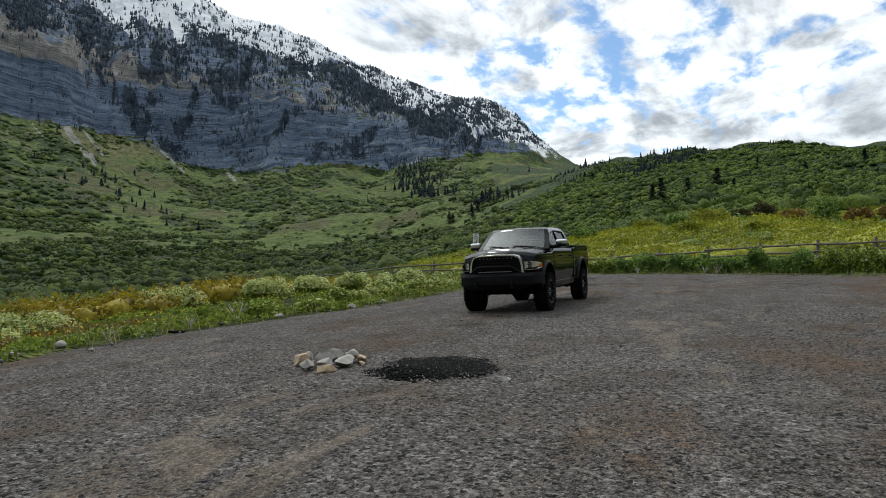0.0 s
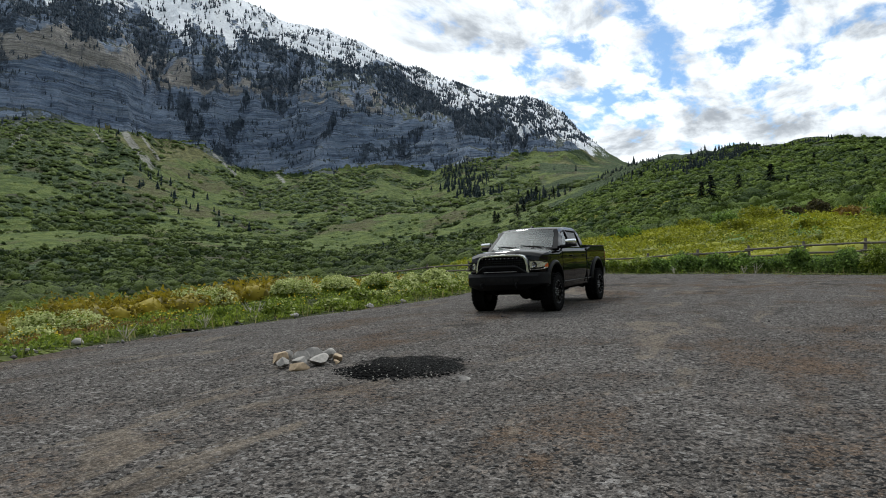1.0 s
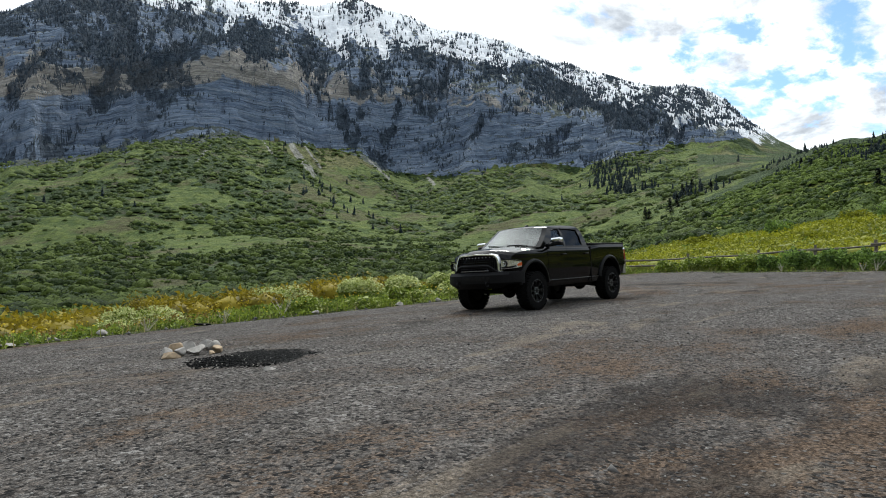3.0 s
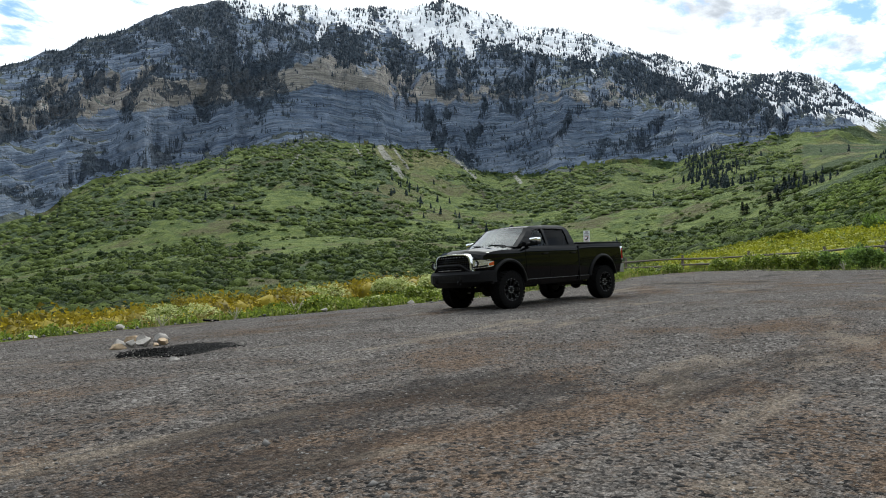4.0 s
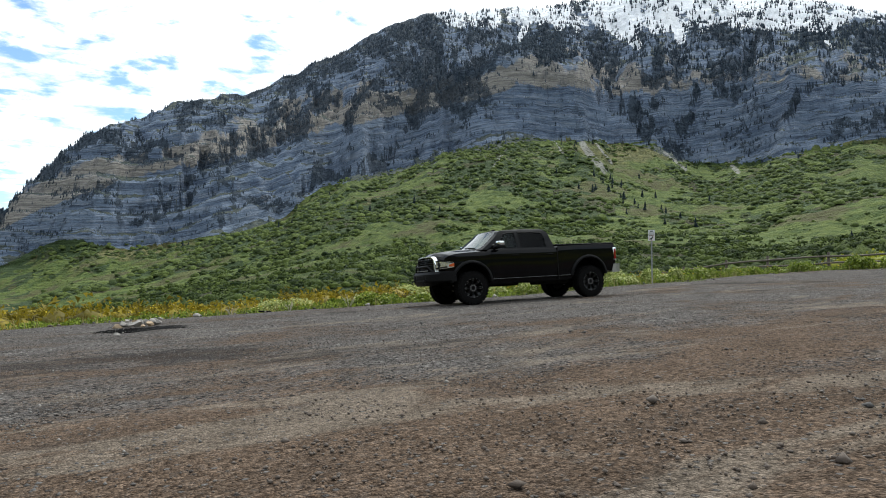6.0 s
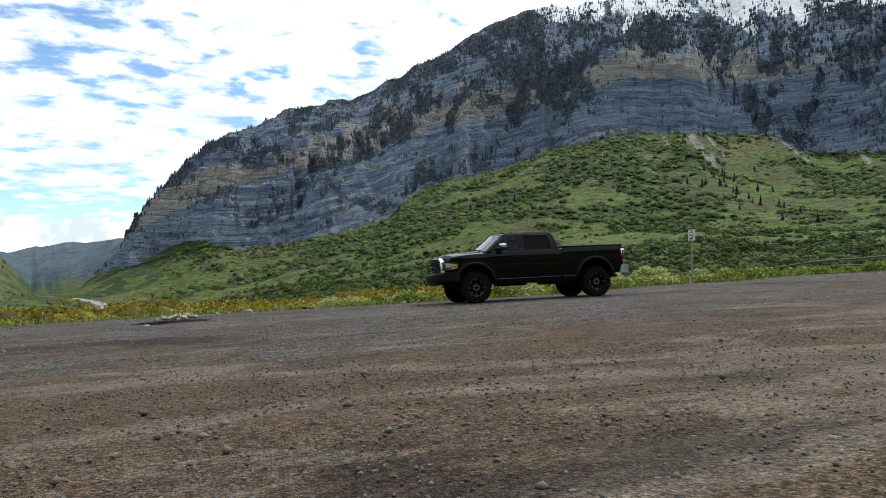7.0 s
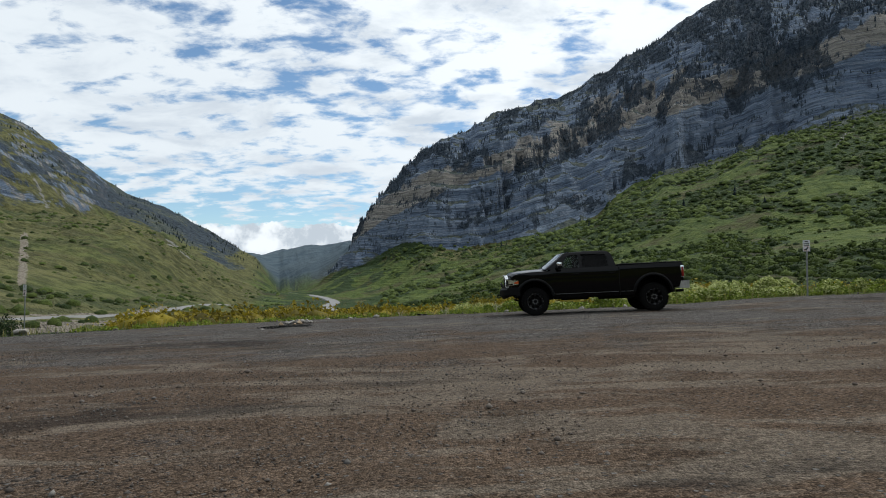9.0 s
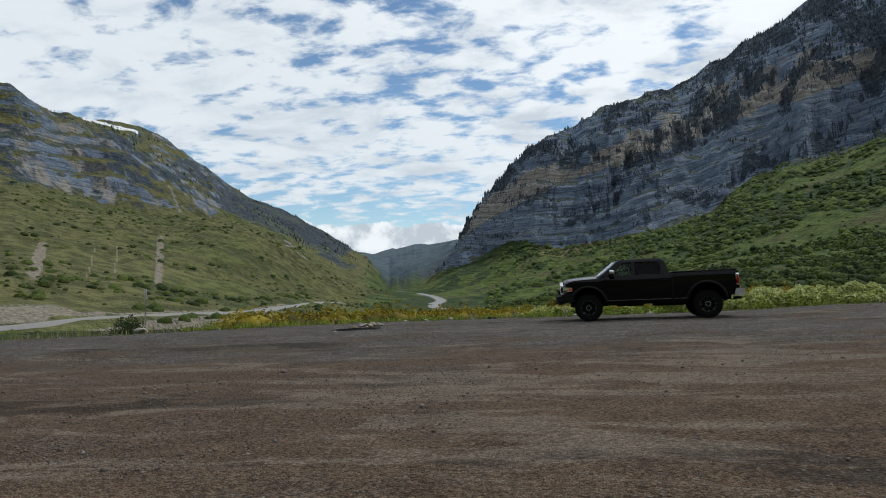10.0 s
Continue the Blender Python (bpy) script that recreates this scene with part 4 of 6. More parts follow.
def make_cab(truck):
    bm = bmesh.new()
    outline = [(-1.66, 1.462), (-1.00, 1.955), (-0.86, 1.985), (-0.65, 2.00), (-0.1, 2.02), (0.42, 2.012), (0.58, 1.985), (0.68, 1.91), (0.82, 1.462)]
    prism(bm, outline, -0.92, 0.92)
    for poly in (FRONT_WINDOW, REAR_WINDOW):
        for (ax, az), (bx, bz) in zip(poly, poly[1:] + poly[:1]):
            cut(bm, (ax, 0, az), (bz - az, 0, ax - bx))
    for y in (-0.80, -0.72, -0.5, -0.25, 0, 0.25, 0.5, 0.72, 0.80):
        cut(bm, (0, y, 0), (0, 1, 0))
    for z in (1.50, 1.6, 1.72, 1.85, 1.935):
        cut(bm, (0, 0, z), (0, 0, 1))
    gone = []
    for f in bm.faces:
        c = f.calc_center_median()
        if abs(c.y) > 0.915 and (inside((c.x, c.z), FRONT_WINDOW) or inside((c.x, c.z), REAR_WINDOW)):
            gone.append(f)
        elif abs(c.y) < 0.80 and 1.50 < c.z < 1.93 and (c.x < -1.0 or (c.x > 0.62 and c.z < 1.90)) and abs(f.normal.y) < 0.5:
            gone.append(f)
        elif c.z < 1.47 and abs(f.normal.z) > 0.9:
            gone.append(f)
    bmesh.ops.delete(bm, geom=gone, context="FACES")
    for v in bm.verts:
        v.co = cab_shape(v.co)
    bmesh.ops.recalc_face_normals(bm, faces=bm.faces)
    bmesh.ops.solidify(bm, geom=bm.faces[:], thickness=0.035)
    part("cab", bm, PAINT, truck, angle=30)
    for s in (-1, 1):
        out = Vector((0, s, 0.35)).normalized()
        for poly, mat, label in ((FRONT_WINDOW, SIDEGLASS, "clear front door glass"), (REAR_WINDOW, TINTED, "dark privacy glass")):
            pane("window", truck, [cab_shape(Vector((x, s * 0.92, z))) - out * 0.012 for x, z in poly], out, mat, label)
            bm = bmesh.new()
            tube(bm, [cab_shape(Vector((x, s * 0.92, z))) + out * 0.012 for x, z in (poly[1:4] if poly is FRONT_WINDOW else poly[1:4])], 0.012, 6)
            part("rain_guard", bm, SATIN, truck, "glossy dark rain guard")
    # windscreen and rear window follow the curve of the cab
    for name, lo, hi, mat in (("windscreen", (-1.608, 1.50), (-1.027, 1.935), CLEAR), ("rear_window", (0.808, 1.50), (0.682, 1.905), TINTED)):
        bm = bmesh.new()
        grid = [[bm.verts.new(cab_shape(Vector((lo[0] + (hi[0] - lo[0]) * k / 4, y, lo[1] + (hi[1] - lo[1]) * k / 4)))) for y in np.linspace(-0.80, 0.80, 13)] for k in range(5)]
        for a, b in zip(grid, grid[1:]):
            for j in range(12):
                bm.faces.new((a[j], a[j + 1], b[j + 1], b[j]))
        bmesh.ops.recalc_face_normals(bm, faces=bm.faces)
        bmesh.ops.solidify(bm, geom=bm.faces[:], thickness=0.006)
        part(name, bm, mat, truck, "clear curved windscreen" if name == "windscreen" else "dark rear window")
    # wipers, antenna
    for y0, y1 in ((-0.62, -0.02), (0.05, 0.62)):
        bm = bmesh.new()
        tube(bm, [cab_shape(Vector((-1.60, y0, 1.50))) + Vector((-0.02, 0, 0.02)), cab_shape(Vector((-1.53, y1, 1.55))) + Vector((-0.025, 0, 0.015))], 0.010, 6)
        part("wiper", bm, SATIN, truck)
    bm = bmesh.new()
    prism(bm, [(-0.08, 0), (0.09, 0), (0.075, 0.045), (0.03, 0.05)], -0.018, 0.018)
    bmesh.ops.translate(bm, vec=cab_shape(Vector((-0.70, 0, 1.995))), verts=bm.verts)
    part("roof_antenna", bm, SATIN, truck, "small black antenna fin")
    # seats, dashboard, steering wheel
    for y in (-0.42, 0.42):
        bm = bmesh.new()
        box(bm, (-0.28, y, 1.52), (0.16, 0.50, 0.46), 0.05, pose(0, 0, 0, 0, 14))
        seat = part("front_seat", bm, SEAT, truck)
        bm = bmesh.new()
        box(bm, (-0.20, y, 1.80), (0.10, 0.26, 0.16), 0.04)
        part("headrest", bm, SEAT, seat)
    bm = bmesh.new()
    box(bm, (0.50, 0, 1.55), (0.14, 1.50, 0.34), 0.05)
    part("rear_seat", bm, SEAT, truck)
    bm = bmesh.new()
    box(bm, (-1.22, 0, 1.48), (0.42, 1.56, 0.10), 0.04)
    part("dashboard", bm, SEAT, truck)
    bm = bmesh.new()
    tube(bm, [(-0.92 + 0.06 * math.sin(a), -0.42 + 0.19 * math.cos(a), 1.53 + 0.16 * math.sin(a)) for a in np.linspace(0, 6.2832, 20)], 0.014, 6)
    part("steering_wheel", bm, SEAT, truck)


def make_doors(truck):
    for s in (-1, 1):
        for name, outline in (("front_door", [(-1.27, 0.56), (-1.27, 1.452), (-0.385, 1.452), (-0.385, 0.56)]), ("rear_door", [(-0.375, 0.56), (-0.375, 1.452), (0.76, 1.452), (0.74, 1.08), (0.62, 0.90), (0.60, 0.56)])):
            bm = bmesh.new()
            prism(bm, outline, 0, 1)
            for z in (0.62, 0.75, 0.95, 1.15, 1.28, 1.36, 1.43):
                cut(bm, (0, 0, z), (0, 0, 1))
            for v in bm.verts:
                y = body_half(v.co.z) + (0.007 if v.co.y > 0.5 else -0.02)
                v.co.y = s * y
            door = part(name, bm, PAINT, truck)
            bm = bmesh.new()
            hx = outline[3][0] - 0.16 if name == "front_door" else 0.58
            y = s * (body_half(1.27) + 0.03)
            box(bm, (hx, y, 1.275), (0.20, 0.03, 0.035), 0.012)
            box(bm, (hx - 0.08, y - s * 0.02, 1.275), (0.03, 0.05, 0.03), 0.008)
            box(bm, (hx + 0.08, y - s * 0.02, 1.275), (0.03, 0.05, 0.03), 0.008)
            part("door_handle", bm, PAINT, door)
        for x0, x1 in ((-1.24, 0.80), (0.87, 1.27)):
            bm = bmesh.new()
            box(bm, ((x0 + x1) / 2, s * 0.945, 0.66), (x1 - x0, 0.025, 0.010), 0.003)
            part("chrome_strip", bm, STRIP, truck, "thin bright sill strip")
        # mirror
        bm = bmesh.new()
        tube(bm, [(-1.16, s * 0.90, 1.50), (-1.10, s * 1.02, 1.52), (-1.08, s * 1.10, 1.53)], 0.045, 8)
        box(bm, (-1.07, s * 1.115, 1.525), (0.15, 0.28, 0.07), 0.025)
        mirror = part("mirror", bm, SATIN, truck, "black mirror arm with chrome cap")
        bm = bmesh.new()
        box(bm, (-1.09, s * 1.125, 1.615), (0.15, 0.27, 0.125), 0.045)
        part("mirror_cap", bm, CHROME, mirror, "chrome cap")
        bm = bmesh.new()
        box(bm, (-1.008, s * 1.125, 1.605), (0.012, 0.23, 0.12), 0.004)
        part("mirror_glass", bm, DULL, mirror)


def make_wheel(truck, x, s):
    bm = bmesh.new()
    w = 0.16
    lathe(bm, [(0.27, -w * 0.95), (0.33, -w * 1.02), (0.40, -w), (0.43, -w * 0.86), (0.432, -0.05), (0.432, 0.05), (0.43, w * 0.86), (0.40, w), (0.33, w * 1.02), (0.27, w * 0.95)], 40, None, False)
    for k in range(30):
        a = 360 * k / 30
        for j, (off, wide) in enumerate(((-0.125, 0.075), (-0.043, 0.06), (0.043, 0.06), (0.125, 0.075))):
            m = pose(0, 0, 0, 0, a + 6 * (j % 2)) @ pose(0.433, off, 0, 0, 0, 14 if j in (0, 3) else -18)
            box(bm, (0, 0, 0), (0.022, wide, 0.066), 0, None)
            bmesh.ops.transform(bm, matrix=m, verts=bm.verts[-8:])
        for side in (-1, 1):
            m = pose(0, 0, 0, 0, a + 3) @ pose(0.405, side * 0.158, 0)
            box(bm, (0, 0, 0), (0.045, 0.012, 0.045))
            bmesh.ops.transform(bm, matrix=m, verts=bm.verts[-8:])
    tyre = part("wheel", bm, RUBBER, truck, "knobbly off-road tyre on a black rim")
    tyre.location = (x, s * 0.865, TYRE)
    bm = bmesh.new()
    o = s
    lathe(bm, [(0.285, o * 0.150), (0.275, o * 0.158), (0.255, o * 0.150), (0.235, o * 0.08), (0.225, -o * 0.10), (0.20, -o * 0.12), (0.02, -o * 0.12)], 40, None, False)
    lathe(bm, [(0.09, o * 0.02), (0.09, o * 0.10), (0.07, o * 0.125), (0.045, o * 0.13), (0.02, o * 0.13)], 20)
    for k in range(8):
        for d in (-5.5, 5.5):
            m = pose(0, 0, 0, 0, 45 * k + d) @ pose(0.165, o * 0.105, 0, 0, 0, o * 8)
            box(bm, (0, 0, 0), (0.19, 0.035, 0.022))
            bmesh.ops.transform(bm, matrix=m, verts=bm.verts[-8:])
    part("rim", bm, RIMBLACK, tyre)
    for k in range(8):
        for d in (-5.5, 5.5):
            bm = bmesh.new()
            m = pose(0, 0, 0, 0, 45 * k + d) @ pose(0.215, o * 0.128, 0, 0, 0, o * 8)
            box(bm, (0, 0, 0), (0.030, 0.006, 0.012))
            bmesh.ops.transform(bm, matrix=m, verts=bm.verts[-8:])
            part("milled_accent", bm, STRIP, tyre, "bright milled accent")
    for k in range(16):
        bm = bmesh.new()
        a = radians(22.5 * k)
        lathe(bm, [(0.008, 0), (0.008, o * 0.012), (0.004, o * 0.015)], 8, pose(0.255 * math.cos(a), o * 0.148, 0.255 * math.sin(a)))
        part("rim_bolt", bm, DULL, tyre, "bright bolt")
    for k in range(8):
        bm = bmesh.new()
        a = radians(45 * k + 20)
        lathe(bm, [(0.014, 0), (0.014, o * 0.03), (0.008, o * 0.035)], 8, pose(0.075 * math.cos(a), o * 0.10, 0.075 * math.sin(a)))
        part("lug_nut", bm, DULL, tyre, "bright lug nut")
    bm = bmesh.new()
    lathe(bm, [(0.17, -o * 0.05), (0.17, -o * 0.02), (0.06, -o * 0.02)], 24)
    part("brake_disc", bm, UNDER, tyre)


def make_flare(truck, x, cz, s):
    bm = bmesh.new()
    rings = []
    for k in range(17):
        a = radians(6 + 168 * k / 16)
        ca, sa = math.cos(a), math.sin(a)
        taper = min(1.0, 0.45 + 0.9 * math.sin(max(0.0, min(math.pi, a))))
        ring = []
        for r, y in ((0.645, 0.945), (0.638, 0.955 + 0.03 * taper), (0.605, 0.962 + 0.05 * taper), (0.570, 0.962 + 0.05 * taper), (0.558, 0.955 + 0.04 * taper), (0.558, 0.90)):
            ring.append(bm.verts.new((x + r * ca, s * y, cz + r * sa)))
        rings.append(ring)
    for a, b in zip(rings, rings[1:]):
        for j in range(5):
            bm.faces.new((a[j], a[j + 1], b[j + 1], b[j]))
    part("fender_flare", bm, FLARE, truck)
    bm = bmesh.new()
    lathe(bm, [(0.02, -s * 0.26), (0.555, -s * 0.26), (0.560, s * 0.17)], 32, None, False)
    bmesh.ops.delete(bm, geom=[v for v in bm.verts if v.co.z < -0.05], context="VERTS")
    bmesh.ops.translate(bm, vec=(x, s * 0.74, cz), verts=bm.verts)
    part("wheel_well", bm, RUBBER, truck)


def make_front(truck):
    # grille: chrome surround open at the bottom, black mesh behind it
    outer = [(-0.66, 0.90), (-0.645, 1.10), (-0.60, 1.25), (-0.54, 1.315), (-0.44, 1.345), (0, 1.36), (0.44, 1.345), (0.54, 1.315), (0.60, 1.25), (0.645, 1.10), (0.66, 0.90)]
    inner = [(-0.585, 0.90), (-0.58, 1.09), (-0.55, 1.215), (-0.505, 1.275), (-0.42, 1.302), (0, 1.318), (0.42, 1.302), (0.505, 1.275), (0.55, 1.215), (0.58, 1.09), (0.585, 0.90)]

    def face(y, z, push):
        return (-2.90 + push + 0.16 * (y / 0.9) ** 2 + 0.03 * (z - 0.9), y, z)

    bm = bmesh.new()
    rings = [[bm.verts.new(face(*p, 0.10)) for p in outer], [bm.verts.new(face(p[0] * 0.985, p[1] - 0.008, 0.0)) for p in outer], [bm.verts.new(face(p[0] * 1.02, p[1] + 0.008, 0.0)) for p in inner], [bm.verts.new(face(*p, 0.08)) for p in inner]]
    for a, b in zip(rings, rings[1:]):
        for k in range(len(a) - 1):
            bm.faces.new((a[k], a[k + 1], b[k + 1], b[k]))
    part("grille_surround", bm, SILVER, truck, "heavy chrome grille surround")
    bm = bmesh.new()
    bm.faces.new([bm.verts.new(face(p[0] * 1.03, p[1] + 0.02, 0.085)) for p in inner])
    part("grille_backing", bm, RUBBER, truck)
    bm = bmesh.new()
    for k in range(8):
        z = 0.92 + 0.048 * k
        tube(bm, [face(y, z, 0.05) for y in np.linspace(-0.55, 0.55, 7)], 0.007, 5)
    for k in range(21):
        y = -0.54 + 0.054 * k
        tube(bm, [face(y, 0.90, 0.052), face(y, 1.25 + 0.03 * (1 - (y / 0.54) ** 2), 0.052)], 0.006, 5)
    part("grille_mesh", bm, SATIN, truck, "black wire mesh")
    for y in np.linspace(-0.48, 0.48, 11):
        bm = bmesh.new()
        lathe(bm, [(0.010, 0), (0.010, 0.012), (0.005, 0.016)], 8, pose(*face(float(y), 1.268, 0.035), 0, 0, 90))
        part("grille_rivet", bm, DULL, truck)
    # headlamps
    for s in (-1, 1):
        zs = (0.985, 1.205)
        plan = [(-2.775, 0.67), (-2.745, 0.78), (-2.66, 0.875), (-2.52, 0.925), (-2.40, 0.942)]

        def shell(push, lo, hi):
            bm = bmesh.new()
            grid = []
            for k, (x, y) in enumerate(plan):
                t = k / (len(plan) - 1)
                col = []
                for j in range(4):
                    z = lo + (hi - lo) * j / 3 - 0.0 * t
                    z = z + (1.09 - z) * 0.38 * t * t
                    col.append(bm.verts.new((x - push * (1 - 0.5 * t), s * (y + push * t), z)))
                grid.append(col)
            for a, b in zip(grid, grid[1:]):
                for j in range(3):
                    bm.faces.new((a[j], a[j + 1], b[j + 1], b[j]))
            return bm

        lamp = part("headlight", shell(0.022, *zs), SILVER, truck, "clear headlight with chrome reflector and amber marker")
        bm = bmesh.new()
        for y in (0.755,):
            lathe(bm, [(0.075, 0.02), (0.075, -0.004), (0.06, -0.008), (0.05, -0.002)], 20, pose(-2.775, s * y, 1.10, 0, 0, -90 + s * 14))
        part("projector", bm, SATIN, lamp)
        bm = bmesh.new()
        lathe(bm, [(0.05, 0.0), (0.046, -0.012), (0.03, -0.018), (0.01, -0.02)], 16, pose(-2.78, s * 0.755, 1.10, 0, 0, -90 + s * 14))
        part("projector_lens", bm, LENS, lamp)
        bm = bmesh.new()
        tube(bm, [(-2.80, s * 0.685, 1.015), (-2.77, s * 0.79, 1.02), (-2.69, s * 0.885, 1.03), (-2.58, s * 0.935, 1.045)], 0.016, 6)
        part("lamp_bezel", bm, UNDER, lamp, "dark lower bezel")
        bm = bmesh.new()
        box(bm, (-2.80, s * 0.735, 1.195), (0.02, 0.12, 0.03), 0.006)
        part("lamp_strip", bm, UNDER, lamp)
        bm = bmesh.new()
        tube(bm, [(-2.80, s * 0.68, 1.20), (-2.77, s * 0.79, 1.20), (-2.69, s * 0.885, 1.19), (-2.55, s * 0.94, 1.165), (-2.42, s * 0.965, 1.15)], 0.012, 6)
        part("lamp_eyelid", bm, UNDER, lamp, "dark upper edge")
        bm = bmesh.new()
        tube(bm, [(-2.80, s * 0.68, 0.99), (-2.77, s * 0.79, 0.995), (-2.69, s * 0.885, 1.005), (-2.55, s * 0.94, 1.02)], 0.008, 6)
        part("lamp_trim", bm, CHROME, lamp, "chrome lower edge")
        bm = bmesh.new()
        grid = []
        for x, y in ((-2.54, 0.944), (-2.47, 0.961), (-2.40, 0.969)):
            t = (x + 2.66) / 0.26
            grid.append([bm.verts.new((x, s * y, z)) for z in (1.045, 1.05 + 0.085 * t)])
        for a, b in zip(grid, grid[1:]):
            bm.faces.new((a[0], a[1], b[1], b[0]))
        part("amber_marker", bm, AMBER, lamp, "amber marker")
    # steel bumper with a low hoop
    bm = bmesh.new()
    plan = [(-2.98, -0.55), (-2.98, 0.55), (-2.80, 0.86), (-2.50, 1.0), (-2.36, 1.0), (-2.36, 0.90), (-2.60, 0.80), (-2.60, -0.80), (-2.36, -0.90), (-2.36, -1.0), (-2.50, -1.0), (-2.80, -0.86)]
    prism(bm, plan, 0.55, 0.93, "xyz")
    cut(bm, (0, 0, 0.68), (0, 0, 1)), cut(bm, (0, 0, 0.86), (0, 0, 1))
    for v in bm.verts:
        if v.co.x < -2.7:
            v.co.x += 0.10 if v.co.z < 0.65 else (0.06 if v.co.z > 0.9 else 0)
        if abs(v.co.y) > 0.7 and v.co.z < 0.65:
            v.co.z += 0.10
    bumper = part("front_bumper", bm, SATIN, truck, "satin black steel winch bumper")
    bm = bmesh.new()
    tube(bm, [(-2.86, -0.62, 0.92), (-2.93, -0.42, 1.06), (-2.94, -0.36, 1.075), (-2.94, 0.36, 1.075), (-2.93, 0.42, 1.06), (-2.86, 0.62, 0.92)], 0.028, 10)
    for y in (-0.42, 0.42):
        tube(bm, [(-2.90, y, 0.92), (-2.935, y, 1.06)], 0.018, 8)
    part("bumper_hoop", bm, SATIN, bumper)
    bm = bmesh.new()
    tube(bm, [(-2.925, -0.40, 0.965), (-2.925, 0.40, 0.965)], 0.010, 6)
    part("light_bar", bm, DULL, bumper, "thin bright light bar")
    # dark plates on the steel stand in for the shade inside its openings
    bm = bmesh.new()
    box(bm, (-2.982, 0, 0.775), (0.012, 0.62, 0.11), 0.004)
    part("winch_shade_plate", bm, UNDER, bumper)
    for y in (-0.42, 0.42):
        bm = bmesh.new()
        box(bm, (-2.982, y, 0.775), (0.014, 0.12, 0.10), 0.004)
        part("slot_shade_plate", bm, UNDER, bumper)
        bm = bmesh.new()
        tube(bm, [(-3.0 + 0.055 * math.cos(a) - 0.03, y * 1.0, 0.66 + 0.055 * math.sin(a)) for a in np.linspace(0, 6.0, 10)], 0.014, 6)
        part("shackle", bm, SATIN, bumper)


def make_rear(truck):
    bm = bmesh.new()
    box(bm, (2.90, 0, 1.14), (0.03, 1.56, 0.70), 0.012)
    tailgate = part("tailgate", bm, PAINT, truck)
    bm = bmesh.new()
    box(bm, (2.922, 0, 1.34), (0.02, 0.26, 0.07), 0.006)
    part("tailgate_handle", bm, SATIN, tailgate)
    bm = bmesh.new()
    box(bm, (1.85, 0, 1.53), (1.94, 1.74, 0.045), 0.015)
    part("bed_cover", bm, SATIN, truck, "flat black tonneau cover over the bed")
    for s in (-1, 1):
        bm = bmesh.new()
        box(bm, (2.83, s * 0.895, 1.215), (0.115, 0.135, 0.39), 0.02)
        light = part("tail_light", bm, CHROME, truck, "red tail light with bright bezel")
        bm = bmesh.new()
        box(bm, (2.835, s * 0.905, 1.215), (0.085, 0.120, 0.31), 0.015)
        part("red_lens", bm, RED, light, "red lens")
        bm = bmesh.new()
        box(bm, (1.86, s * 0.925, 1.528), (1.96, 0.05, 0.03), 0.01)
        part("bed_rail", bm, SATIN, truck)
    bm = bmesh.new()
    plan = [(2.92, -0.93), (3.06, -0.86), (3.08, -0.4), (3.08, 0.4), (3.06, 0.86), (2.92, 0.93), (2.80, 0.96), (2.72, 0.95), (2.72, 0.90), (2.88, 0.86), (2.88, -0.86), (2.72, -0.90), (2.72, -0.95), (2.80, -0.96)]
    prism(bm, plan, 0.68, 0.92, "xyz")
    bumper = part("rear_bumper", bm, DULL, truck, "chrome rear step bumper")
    bm = bmesh.new()
    box(bm, (3.02, 0, 0.925), (0.12, 1.5, 0.016), 0.004)
    part("step_pad", bm, SATIN, bumper)
    bm = bmesh.new()
    box(bm, (2.98, 0, 0.60), (0.26, 0.09, 0.09), 0.01)
    part("hitch", bm, SATIN, truck)


